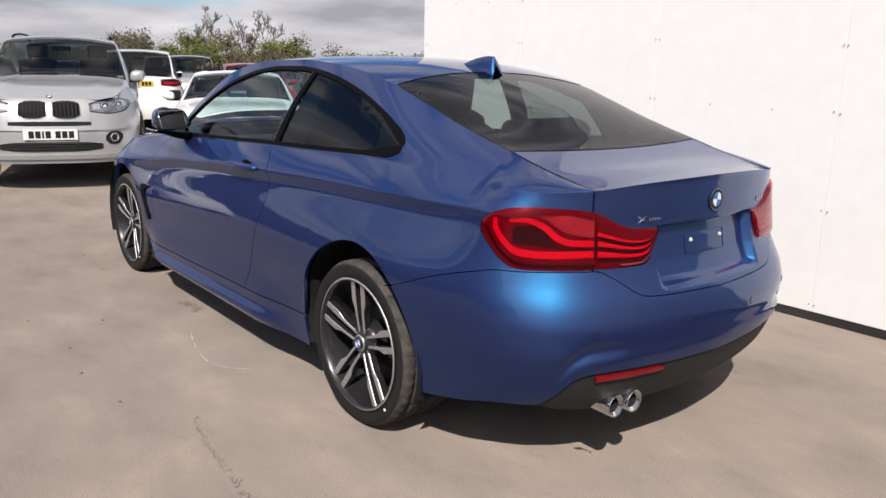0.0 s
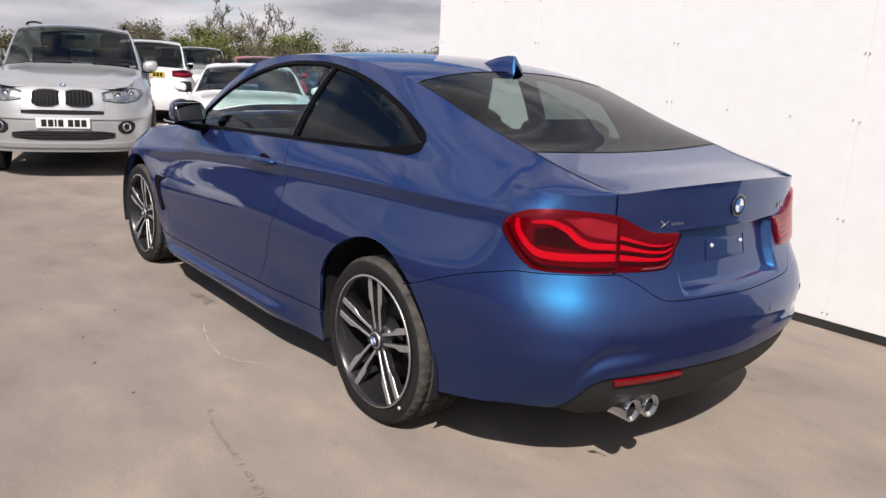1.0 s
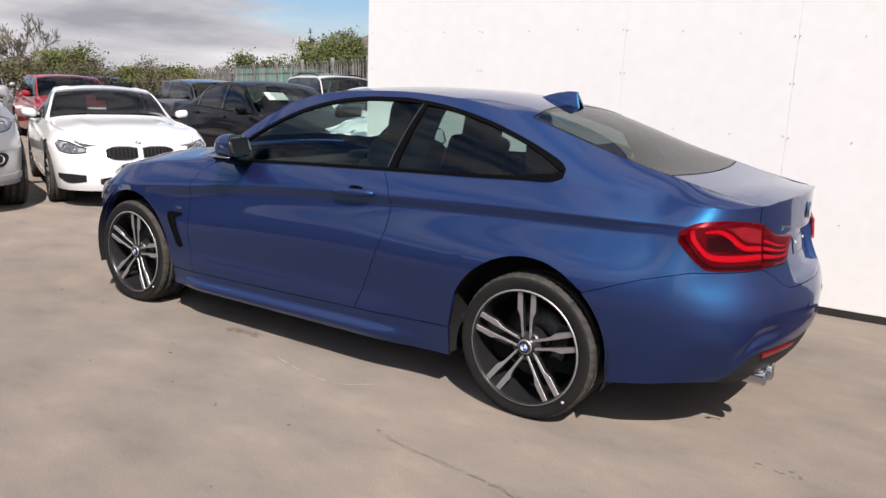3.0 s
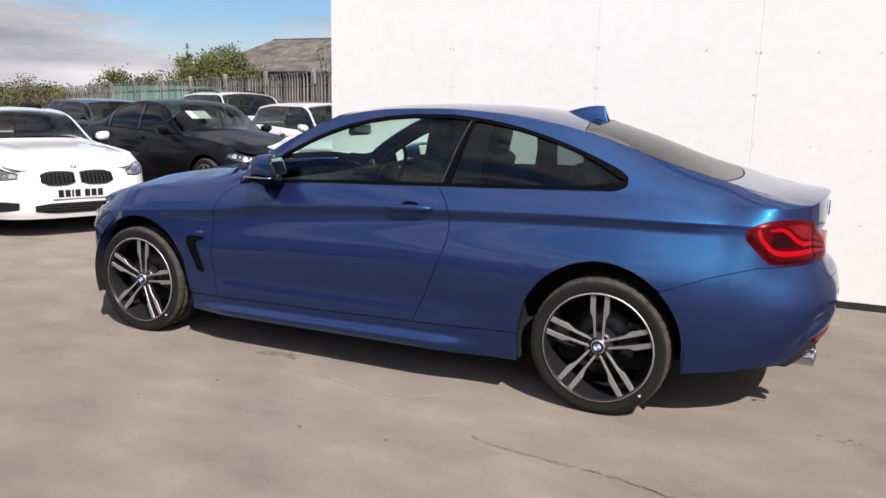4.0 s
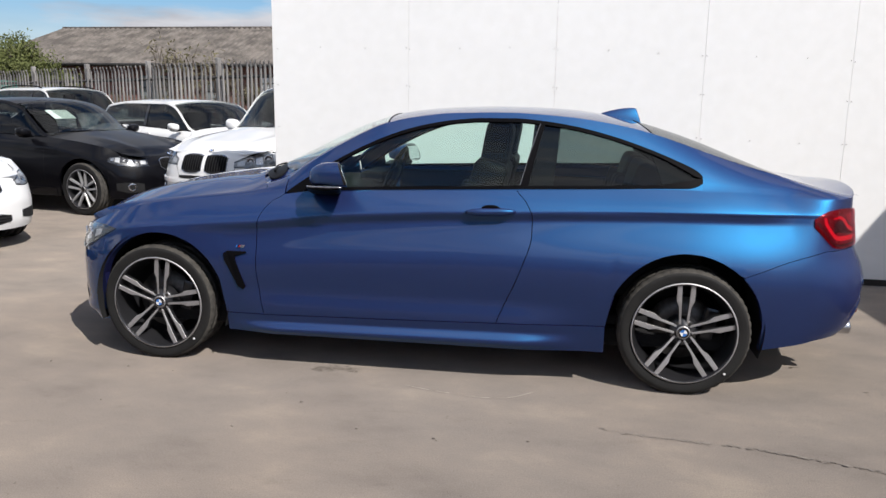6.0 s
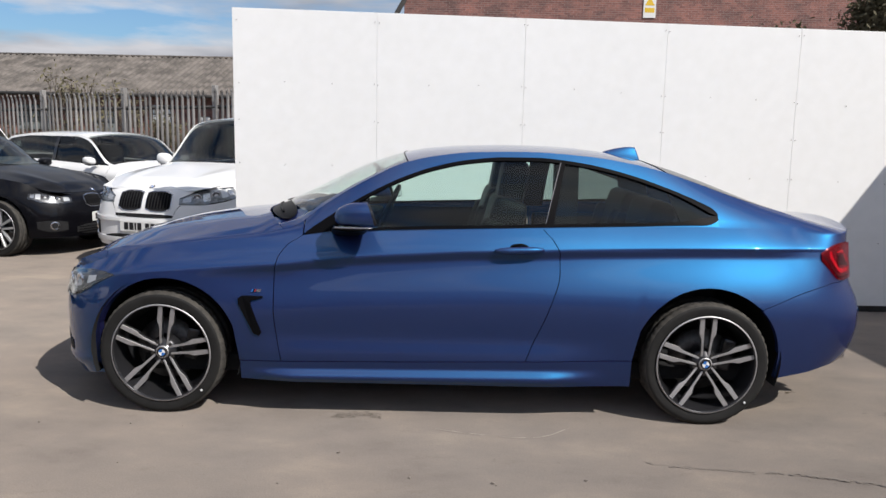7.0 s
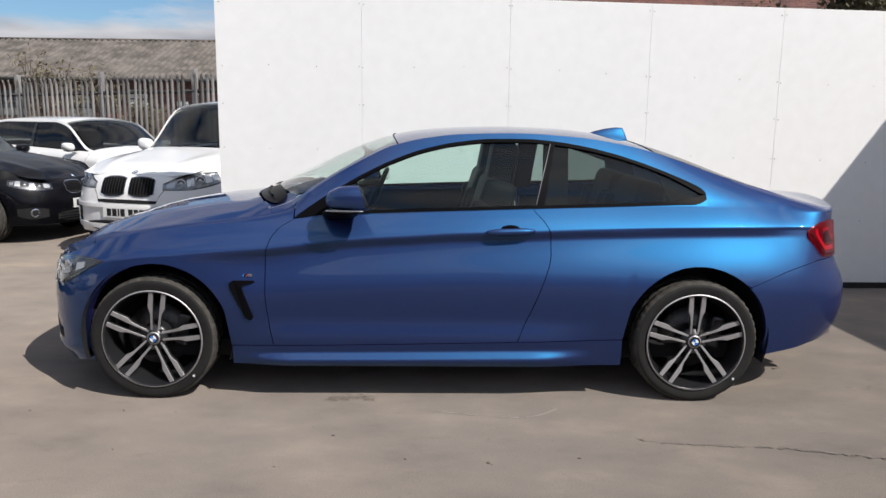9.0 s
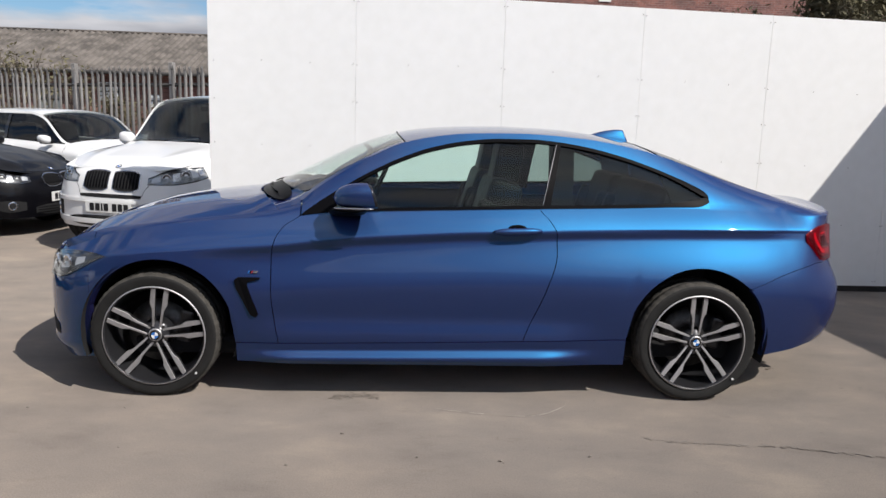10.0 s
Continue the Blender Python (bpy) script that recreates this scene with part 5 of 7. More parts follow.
        sheet_part("rear_window_edge", [sh.top(x + 0 * ff_, ff_ + 0 * x, -0.004)], M["trim"], car, flip=sg > 0)
    sheet_part("rear_window_edge", [strip(rg_low - 0.03, rg_low + 0.002, 4, -0.004)], M["trim"], car, flip=True)
    for sg in (-1, 1):
        xq_ = np.linspace(1.885, 2.272, 30)
        sheet_part("lid_seam", [np.stack([sh.top(xq_, sg * (0.994 - 0.007 * k) + 0 * xq_, 0.0016) for k in (0, 1)])], M["under"], car, flip=sg < 0)
    p = [sh.top(np.array(-0.155 - 0.05 * (1 - w * w) + 0.002), np.array(w), 0.0012) for w in np.linspace(-0.97, 0.97, 25)]
    vv, ff = sweep(p, 0.0035, 6)
    link_mesh("windscreen_seal", vv, ff, M["trim"], car)
    p = [sh.top(np.array(1.235 - 0.055 * (1 - w * w) - 0.002), np.array(w), 0.0006) for w in np.linspace(-0.97, 0.97, 25)]
    vv, ff = sweep(p, 0.003, 6)
    link_mesh("rear_window_seal", vv, ff, M["trim"], car)
    N = 75
    sl = np.linspace(float(sh.sya(0.535, 0.96)) + 0.0006, 1.0, N)
    ed = sh.side(sl, sh.top_z(sl))
    sgn = np.concatenate([-np.ones(N), np.ones(N - 1)])
    sl = np.concatenate([sl, sl[-2::-1]])
    ex_, ey_ = np.concatenate([ed[:, 0], ed[-2::-1, 0]]), np.abs(np.concatenate([ed[:, 1], ed[-2::-1, 1]])) * sgn
    fl = np.clip(ey_ / sh.rail_y(ex_), -0.995, 0.995)[None, :]
    fe2 = np.abs(fl)
    lowx = 1.889 + 0.048 * (1 - fe2 ** 2)
    t = np.linspace(0, 1, 20)[:, None]
    x = lowx + (ex_[None, :] - lowx) * t
    deck = sh.top(x, fl + 0 * x, 0.0)
    deck[..., 2] += (sh.top_z(sl) - deck[-1, :, 2])[None, :] * smooth01(t, 0.5, 1.0)
    deck[..., 1] += (ey_ - deck[-1, :, 1])[None, :] * smooth01(t, 0.0, 1.0)
    tz = np.linspace(1, 0, 64)[:, None]
    lo = bump(sl) + G
    face = sh.side(sl[None, :], lo + (sh.top_z(sl) - lo) * tz)
    face[..., 1] = np.abs(face[..., 1]) * sgn[None, :]
    yl = face[..., 1]
    dent = lambda y, z: 0.034 * (1 - smooth01(np.abs(y), 0.272, 0.302)) * smooth01(z, 0.672, 0.700) * (1 - smooth01(z, 0.866, 0.878))
    face[..., 0] -= dent(yl, face[..., 2])
    face[0] = deck[-1]
    lid = sheet_part("boot_lid", [deck, face], M["blue"], car, flip=True, flange=0.012)
    bx = float(sh.side(1.0, 0.945)[0])
    badge = new("boot_badge")
    badge.parent = lid
    roundel(badge, (0, 0, 0), 0.036)
    badge.matrix_basis = pose(bx + 0.006, 0, 0.945, 0, 8, 90)
    py, pz = np.linspace(-0.118, 0.118, 24)[None, :], np.linspace(0.758, 0.830, 12)[:, None]
    rr = np.minimum(1.0, np.minimum(0.118 - np.abs(py), 0.036 - np.abs(pz - 0.794)) / 0.008)
    mount = np.stack(np.broadcast_arrays(sh.side(sh.sya(py[0], 0.8)[None, :], pz)[..., 0] - 0.034 + 0.0014 * rr, py, pz), -1)
    sheet_part("plate_mount", [mount], M["blue"], lid, flip=True, flange=0.003)
    for yy in (-0.09, 0.09):
        bm = bmesh.new()
        tube(bm, 0.007, 0.006, 0.006, pose(float(sh.side(float(sh.sya(yy, 0.8)), 0.808)[0]) - 0.027, yy, 0.808, 0, 90, 0), 12)
        part("plate_screw", bm, M["white_enamel"], lid)
    # boot lid lettering: one maker's mark as bars, the model number beyond the badge
    for k in range(5):
        yy = -0.324 + 0.011 * k
        box_part("letter_bar", (0.003, 0.007, 0.010), pose(float(sh.side(float(sh.sya(yy, 0.9)), 0.903)[0]) + 0.003, yy, 0.903), M["satin"], lid, bevel=0.001)
    for za, zb in ((0.893, 0.915), (0.915, 0.893)):
        pts = [(float(sh.side(float(sh.sya(yy, 0.9)), 0.904)[0]) + 0.004, yy, zz) for yy, zz in ((-0.374, za), (-0.357, (za + zb) / 2), (-0.340, zb))]
        vv, ff = sweep(pts, 0.0019, 6)
        link_mesh("letter_bar", vv, ff, M["satin"], lid)
    for k in range(3):
        yy = 0.352 + 0.026 * k
        xx_ = float(sh.side(float(sh.sya(yy, 0.91)), 0.91)[0]) + 0.002
        box_part("number_bar", (0.003, 0.012, 0.020), pose(xx_, yy, 0.912, 0, 0, 14), M["satin"], lid, bevel=0.001)
    # roof aerial fin
    n1, n2 = 22, 14
    fin = []
    crest = spl([(0, 1.389), (0.22, 1.405), (0.5, 1.4185), (0.8, 1.425), (1, 1.423)])
    for i in range(n1):
        t = i / (n1 - 1)
        x = 0.985 + 0.238 * t
        zb = float(sh.centre(x)) - 0.004
        h = float(crest(t)) - zb
        wd = 0.034 * math.sin(math.pi * min(1, 0.10 + 0.55 * t)) ** 0.8
        row = []
        for j in range(n2 + 1):
            a = math.pi * j / n2
            u = math.sin(a)
            row.append((x - 0.030 * t * t * u, -math.copysign(abs(math.cos(a)) ** 1.25, math.cos(a)) * wd * (1 - 0.45 * u), zb + h * u ** 0.9))
        fin.append(row)
    g = np.array(fin)
    tail = np.repeat(g[-1].mean(0)[None], n2 + 1, 0)
    sheet_part("roof_aerial", [g, np.stack([g[-1], tail])], M["blue"], car, flip=True)
    # under-floor and cabin
    bm = box(bmesh.new(), 3.2, 1.52, 0.10, pose(0.05, 0, 0.25), 0.03)
    part("underbody", bm, M["under"], car)
    box_part("underbody", (0.55, 1.0, 0.30), pose(1.98, 0, 0.40), M["under"], car, bevel=0.05)
    box_part("underbody", (0.42, 0.9, 0.28), pose(-1.66, 0, 0.42), M["under"], car, bevel=0.05)
    box_part("engine_bay", (0.8, 1.0, 0.30), pose(-1.30, 0, 0.58), M["under"], car, bevel=0.05)
    box_part("boot_floor", (0.75, 1.0, 0.35), pose(1.80, 0, 0.72), M["cabin"], car, bevel=0.04)
    box_part("parcel_shelf", (0.62, 1.1, 0.04), pose(1.62, 0, 0.985), M["cabin"], car, bevel=0.015)
    bm = box(bmesh.new(), 0.42, 1.40, 0.24, pose(-0.60, 0, 0.82), 0.08, 4)
    part("dashboard", bm, M["cabin"], car, smooth=True)
    box_part("instrument_hood", (0.16, 0.38, 0.07), pose(-0.46, 0.38, 0.955), M["cabin"], car, bevel=0.03)
    for sg in (-1, 1):
        box_part("door_lining", (1.02, 0.05, 0.53), pose(0.12, sg * 0.765, 0.70), M["cabin"], car, bevel=0.02)
        box_part("rear_lining", (0.85, 0.06, 0.50), pose(1.08, sg * 0.66, 0.70), M["cabin"], car, bevel=0.02)
    bm = box(bmesh.new(), 2.6, 1.5, 0.06, pose(0.3, 0, 0.34), 0.02)
    part("cabin_floor", bm, M["cabin"], car)
    g = strip(ws_top + 0.03, rg_top - 0.03, 14, -0.035, f * 0.93)
    sheet_part("headlining", [g], M["headlining"], car)
    # steering wheel on the right-hand drive side
    stw = new("steering_wheel")
    stw.parent = car
    stw.matrix_basis = pose(-0.34, 0.37, 0.965, 0, -66, 0)
    bm = bmesh.new()
    ring_v, ring_f = sweep([(0.183 * math.cos(a), 0.183 * math.sin(a), 0) for a in np.linspace(0, 2 * math.pi, 41)], 0.015, 10)
    link_mesh("wheel_rim", ring_v, ring_f, M["leather"], stw)
    box_part("wheel_boss", (0.13, 0.15, 0.05), Matrix(), M["leather"], stw, bevel=0.03)
    for a in (0, 90, 180):
        box_part("wheel_spoke", (0.12, 0.03, 0.016), pose(0, 0, 0, 0, 0, a + 90) @ Matrix.Translation((0.11, 0, 0)), M["satin"], stw, bevel=0.006)
    # seats

    def seat(x, y, w, front=True):
        s = new("front_seat" if front else "rear_seat")
        s.parent = car
        s.matrix_basis = pose(x, y, 0.36)
        bm = box(bmesh.new(), 0.50, w, 0.17, pose(0, 0, 0.13, 0, 4, 0), 0.06, 4)
        part("seat_cushion", bm, M["leather"], s, smooth=True)
        bm = box(bmesh.new(), 0.19 if front else 0.15, w, 0.64, pose(0.30, 0, 0.47, 0, 17, 0), 0.06, 4)
        for sg in (-1, 1):
            box(bm, 0.19, 0.09, 0.46, pose(0.26, sg * (w / 2 - 0.03), 0.44, 0, 17, 0), 0.04, 3)
        part("seat_back", bm, M["leather"], s, smooth=True)
        if front:
            bm = box(bmesh.new(), 0.15, 0.30, 0.27, pose(0.40, 0, 0.855, 0, 10, 0), 0.06, 4)
            part("headrest", bm, M["leather"], s, smooth=True)
            for sg in (-1, 1):
                vv, ff = sweep([(0.37, sg * 0.06, 0.70), (0.415, sg * 0.06, 0.82)], 0.007, 8)
                link_mesh("headrest_post", vv, ff, M["satin"], s)
        else:
            bm = box(bmesh.new(), 0.09, 0.26, 0.12, pose(0.40, 0, 0.690, 0, 15, 0), 0.035, 4)
            part("headrest", bm, M["leather"], s, smooth=True)
        return s
    seat(0.02, -0.37, 0.50)
    seat(0.02, 0.37, 0.50)
    seat(0.86, -0.32, 0.52, False)
    seat(0.86, 0.32, 0.52, False)
    rv = new("inside_mirror")
    rv.parent = car
    bm = box(bmesh.new(), 0.035, 0.24, 0.07, pose(-0.36, 0.0, 1.25, 0, 8, 0), 0.02, 3)
    part("mirror_shell", bm, M["gloss_black"], rv, smooth=True)
    vv, ff = sweep([(-0.36, 0, 1.27), (-0.40, 0, 1.30)], 0.012, 8)
    link_mesh("mirror_stalk", vv, ff, M["gloss_black"], rv)
    return car


blue_coupe()


# ---------------------------------------------------------------- the parked cars round about
def parked_car(name, label, paint, at, heading, xf, xr, W, axles, R, zn, zcow, xcow, xwt, zroof, xrt, xgb, zdeck, belt, yroof=0.60,
               kid=None, lamp=None, intake=None, fog=None, fog_light=True, plate=None, tail=None, rear_plate=None, rails=False, spokes="vee", roof_paint=None,
               paper=False, posts=(0.35,), group="", low=0.24, seats=True, slats=0, white_trim=False, slot=None):
    """A car with its nose at `at`, facing `heading` degrees; the numbers are metres in its own frame, nose towards -x."""
    h = Vector((math.cos(radians(heading)), math.sin(radians(heading)), 0))
    o = Vector((*at, 0)) + h * xf
    car = empty(name, pose(o.x, o.y, 0, 0, 0, heading + 180))
    tagged(car, label, "car", group)
    kf, kr, kw = xf / -2.19, xr / 2.42, W / 0.914
    plan0 = [(-2.19, 0), (-2.18, -0.25), (-2.125, -0.50), (-1.99, -0.70), (-1.82, -0.815), (-1.62, -0.868), (-1.405, -0.888), (-1.0, -0.895), (-0.4, -0.90),
             (0.3, -0.902), (0.9, -0.905), (1.405, -0.912), (1.70, -0.900), (1.98, -0.862), (2.18, -0.80), (2.30, -0.70), (2.37, -0.52), (2.41, -0.25), (2.42, 0)]
    plan = [(x * (kf if x < 0 else kr), y * kw) for x, y in plan0]
    b0, b1 = belt
    kz = zn / 0.752
    zbow = zcow - 0.05
    A = tuple((a, R + 0.01, R + 0.045) for a in axles)
    sh = Shell(
        plan,
        rail_y=[(xf, 0.50 * kw), (xf + 0.3, 0.64 * kw), (xcow - 0.3, 0.745 * kw), (xcow + 0.16, 0.735 * kw), (xwt + 0.1, yroof + 0.03), (xwt + 0.5, yroof), (xrt - 0.1, yroof - 0.02),
                (xgb, 0.62 * kw), (xr, 0.56 * kw)],
        rail_z=[(xf, zn - 0.02), (xf + 0.25, zn + 0.002), (xf + 0.6, zn + (zbow - zn) * 0.55), (xcow - 0.2, zbow - 0.02), (xcow + 0.16, zbow + 0.02), (xwt, zroof - 0.10), (xwt + 0.25, zroof - 0.05),
                ((xwt + xrt) / 2, zroof - 0.035), (xrt, zroof - 0.10), (xgb, zdeck - 0.02), (xr, zdeck - 0.05)],
        centre=[(xf, zn), (xf + 0.12, zn + 0.035), (xf + 0.35, zn + 0.085), (xf + 0.7, zn + (zcow - zn) * 0.72), (xcow - 0.25, zcow - 0.01), (xcow, zcow + 0.04), (xwt - 0.06, zroof - 0.04), (xwt + 0.25, zroof - 0.008),
                ((xwt + xrt) / 2, zroof), (xrt - 0.05, zroof - 0.05), (xgb, zdeck + 0.01), (xr, zdeck)],
        shoulder=[(xf, zn - 0.02), (xf + 0.2, zn - 0.005), (xf + 0.55, zn + (b0 - zn) * 0.55), (xcow, b0 - 0.02), (xcow + 0.5, b0), (xrt, b1), (xr - 0.3, zdeck - 0.05), (xr, zdeck - 0.02)],
        crease=[(xf, zn - 0.12), (xf + 0.6, zn - 0.05), (xcow, b0 - 0.14), (xrt, b1 - 0.11), (xr, zdeck - 0.13)],
        inset=[(xf, 0.10), (xcow, 0.10), (0.0, 0.085), (xr, 0.10)],
        front=[(z * kz, d) for z, d in ((0.1, -0.10), (0.2, -0.03), (0.32, 0.0), (0.46, 0.0), (0.54, -0.015), (0.62, -0.04), (0.70, -0.085), (0.752, -0.15), (1.2, -0.35))],
        rear=[(0.15, -0.12), (0.3, -0.04), (0.45, -0.005), (0.58, 0.0), (0.66, -0.03), (0.78, -0.06), (zdeck - 0.05, -0.10), (zdeck + 0.2, -0.14)],
        arches=A, blend=(1.85 * kr, 2.22 * kr), cut=0.010)
    xs = arch_cols(xf, xr, A, 50)
    ss = np.unique(np.concatenate([sh.sx(xs), np.linspace(0, sh.sx(xf + 0.5), 26), np.linspace(sh.sx(xr - 0.4), 1, 22)]))
    xx = sh.x_of(ss)
    lo = sh.arch(xx, low)
    t = np.linspace(0, 1, 18)[:, None]
    z = lo + (sh.top_z(ss) - lo) * t
    xf_end, xr_end = float(sh.edge[0, 0]), float(sh.edge[-1, 0])
    grids = []
    body = []
    for sg, flip in ((-1, False), (1, True)):
        g1 = sh.side(ss[None, :], z, sg)
        body.append((g1, flip))
    bm = sheet([body[0][0]], False, 0.03)
    bm2 = sheet([body[1][0]], True, 0.03)
    me = bpy.data.meshes.new("tmp")
    bm2.to_mesh(me)
    bm2.free()
    bm.from_mesh(me)
    bpy.data.meshes.remove(me)
    part("body", bm, paint, car, smooth=True)
    f = np.linspace(-1, 1, 25)[None, :]
    fe = np.abs(f)

    def strip(xa, xb, n, lift=0.0, fr=f):
        q = np.linspace(0, 1, n)[:, None]
        x = xa + (xb - xa) * q
        return sh.top(x, fr + 0 * x, lift)
    nose = sh.end_x(fe * 0.6 * kw, False) + 0.01
    cowl = xcow + 0.12 - 0.20 * (1 - fe ** 2)
    bon = strip(nose, cowl, 20)
    edge_z = np.interp(nose[0], sh.edge[:200, 0], sh.edge[:200, 2])
    bon[..., 2] += (edge_z - bon[0, :, 2])[None, :] * (1 - smooth01(np.linspace(0, 1, 20), 0.0, 0.22))[:, None]
    bon[..., 2] += 0.017 * np.exp(-((fe - 0.62) / 0.09) ** 2) * smooth01(bon[..., 0], xf + 0.1, xf + 0.4) * (1 - smooth01(bon[..., 0], xcow - 0.6, xcow - 0.05))
    sheet_part("bonnet", [bon], paint, car, flip=True, flange=0.02)
    wtop = xwt + 0.03 - 0.05 * (1 - fe ** 2)
    sheet_part("scuttle", [strip(cowl, cowl + 0.06, 3, -0.02)], M["plastic"], car, flip=True)
    sheet_part("windscreen", [strip(cowl + 0.05, wtop, 12, 0.0, f * 0.955)], M["glass_screen"], car, flip=True).visible_shadow = False
    rp = roof_paint or paint
    rtop = xrt - 0.02 - 0.03 * (1 - fe ** 2)
    sheet_part("roof", [strip(wtop + 0.002, rtop, 18)], rp, car, flip=True, flange=0.02)
    glow = xgb - 0.01 + 0.02 * (1 - fe ** 2)
    sheet_part("rear_window", [strip(rtop + 0.003, glow, 10, 0.0, f * 0.95)], M["glass_rear"], car, flip=True).visible_shadow = False
    end = sh.end_x(fe * 0.56 * kw, True)
    sheet_part("boot", [strip(glow + 0.003, np.maximum(end - 0.002, glow + 0.02), 6)], paint, car, flip=True, flange=0.02)
    for sg, flip in ((-1, False), (1, True)):
        # shoulders, pillars and side glass
        xa, xb = xcow + 0.20, min(xgb - 0.10, xrt + 0.34)
        wt = lambda x: np.minimum(sh.rail_z(x) - 0.035, zroof - 0.085)
        wb = lambda x: sh.belt(x)[1] + 0.012
        xs = np.linspace(xf_end + 0.02, xa, 14)
        sheet_part("wing_top", [sh.flank(xs[None, :], np.linspace(0, 1, 4)[:, None], sg)], paint, car, flip=flip)
        xs = np.linspace(xb, min(xr_end, xr) - 0.01, 12)
        sheet_part("rear_pillar", [sh.flank(xs[None, :], np.linspace(0, 1, 7)[:, None], sg)], paint, car, flip=flip)
        xs = np.linspace(xa, xb, 40)
        v0 = sh.flank_v(xs, np.maximum(wt(xs), wb(xs)))
        sheet_part("roof_frame", [sh.flank(xs[None, :], v0 + (1 - v0) * np.linspace(0, 1, 4)[:, None], sg)], paint if not roof_paint else rp, car, flip=flip, flange=0.015)
        va = sh.flank_v(xs, wb(xs))
        sheet_part("window_sill", [sh.flank(xs[None, :], va * np.linspace(0, 1, 3)[:, None], sg, 0.002)], M["trim"], car, flip=flip)
        vb = np.maximum(v0, va)
        sheet_part("side_window", [sh.flank(xs[None, :], va + (vb - va) * np.linspace(0, 1, 6)[:, None], sg, -0.006)], M["glass_dark"], car, flip=flip).visible_shadow = False
        for px in posts:
            xp = np.linspace(px - 0.035, px + 0.035, 3)
            a, b = sh.flank_v(xp, wb(xp)), sh.flank_v(xp, wt(xp))
            sheet_part("window_post", [sh.flank(xp[None, :], a + (b - a) * np.linspace(0, 1, 5)[:, None], sg, 0.002)], M["gloss_black"], car, flip=flip)
        ss_ = np.linspace(sh.sx(axles[0] + R + 0.1), sh.sx(axles[1] - R - 0.1), 20)
        sheet_part("sill", [sh.side(ss_[None, :], low + 0.10 * np.linspace(0, 1, 4)[:, None], sg, 0.006)], M["plastic"] if name.startswith("suv") else paint, car, flip=flip, flange=0.02)
        # mirror
        mir = new("door_mirror")
        mir.parent = car
        big = name.startswith("suv")
        hy, hz = (0.090, 0.072) if big else (0.084, 0.056)
        mx, my, mz = xcow + (0.34 if big else 0.40), sg * (W + (-0.065 if big else 0.03)), b0 + 0.03 + hz * 0.5
        bm = bmesh.new()
        bmesh.ops.create_uvsphere(bm, u_segments=24, v_segments=16, radius=1.0)
        soft_ = lambda q, e: math.copysign(abs(q) ** e, q)
        for v in bm.verts:
            q = v.co.copy()
            v.co = (mx - 0.012 + min(0.075 * soft_(q.x, 0.8), 0.045), my + hy * soft_(q.y, 0.72), mz + hz * soft_(q.z, 0.75) + 0.012 * sg * q.y)
        part("mirror_cap", bm, paint, mir, smooth=True)
        box_part("mirror_foot", (0.10, 0.16, 0.026), pose(mx, my - sg * 0.05, mz - hz * 0.93), M["trim"], mir, bevel=0.012)
        box_part("mirror_glass", (0.008, 1.62 * hy, 1.45 * hz), pose(mx + 0.034, my, mz), M["mirror"], mir, bevel=0.01)
        vv, ff = sweep([(mx, sg * (W - 0.10), b0 + 0.01), (mx, my, mz - hz * 0.9)], 0.022, 8)
        link_mesh("mirror_arm", vv, ff, M["trim"], mir)
        for a in axles:
            wheel(car, a, sg * (W - 0.145), R=R, rim=R * 0.735, w=0.235, turn=18 + 30 * (a > 0), fancy=False, right=sg > 0, spokes=spokes)
        bm = bmesh.new()
        hx = posts[0] - 0.17
        for hh in ([hx] if len(posts) < 2 else [hx, hx + 0.95]):
            p = Vector(sh.side(float(sh.sx(hh)), float(sh.crease(hh)) + 0.02, sg, 0.02))
            box_part("door_handle", (0.19, 0.03, 0.032), Matrix.Translation(p), paint, car, bevel=0.012)
        for dx in ([xcow + 0.15, posts[0]] if len(posts) < 2 else [xcow + 0.15, posts[0], posts[-1] + 0.02]):
            zz = np.linspace(low + 0.12, float(sh.shoulder(dx)) - 0.01, 14)[:, None]
            s2 = sh.sx(dx + np.array([-0.0022, 0.0022]))[None, :]
            sheet_part("shut_line", [sh.side(s2 + 0 * zz, zz + 0 * s2, sg, 0.0012)], M["under"], car, flip=flip)

        def patch(nm, s0, s1, z0, z1, lift, mat, par=car, n=14, m=6, flange=0.01, lab=""):
            """A piece laid on the skin; z0 and z1 run from its s0 end to its s1 end."""
            s = np.linspace(s0, s1, n)
            u = (s - s0) / (s1 - s0 + 1e-9)
            za = z0 if np.isscalar(z0) else spl(list(zip(np.linspace(0, 1, len(z0)), z0)))(u)
            zb = z1 if np.isscalar(z1) else spl(list(zip(np.linspace(0, 1, len(z1)), z1)))(u)
            return sheet_part(nm, [sh.side(s[None, :], za + (zb - za + 0 * s) * np.linspace(0, 1, m)[:, None], sg, lift)], mat, par, lab, flip=flip, flange=flange)
        F = lambda y: float(sh.sy(y, False))
        if kid:
            y0, y1, z0, z1 = kid
            kd = patch("grille_frame", F(y0 - 0.007), F(y1 + 0.009), (z0 + 0.022, z0 - 0.004, z0 - 0.008, z0 - 0.004, z0 + 0.032), (z1 - 0.006, z1 + 0.008, z1 + 0.010, z1 + 0.006, z1 - 0.022), 0.006, M["satin"], n=22)
            patch("grille", F(y0), F(y1), (z0 + 0.030, z0 + 0.004, z0, z0 + 0.004, z0 + 0.040), (z1 - 0.014, z1, z1 + 0.002, z1 - 0.002, z1 - 0.030), 0.0095, M["under"], kd, n=22)
            for k in range(slats):
                s = F(y0 + (y1 - y0) * (k + 0.5) / slats)
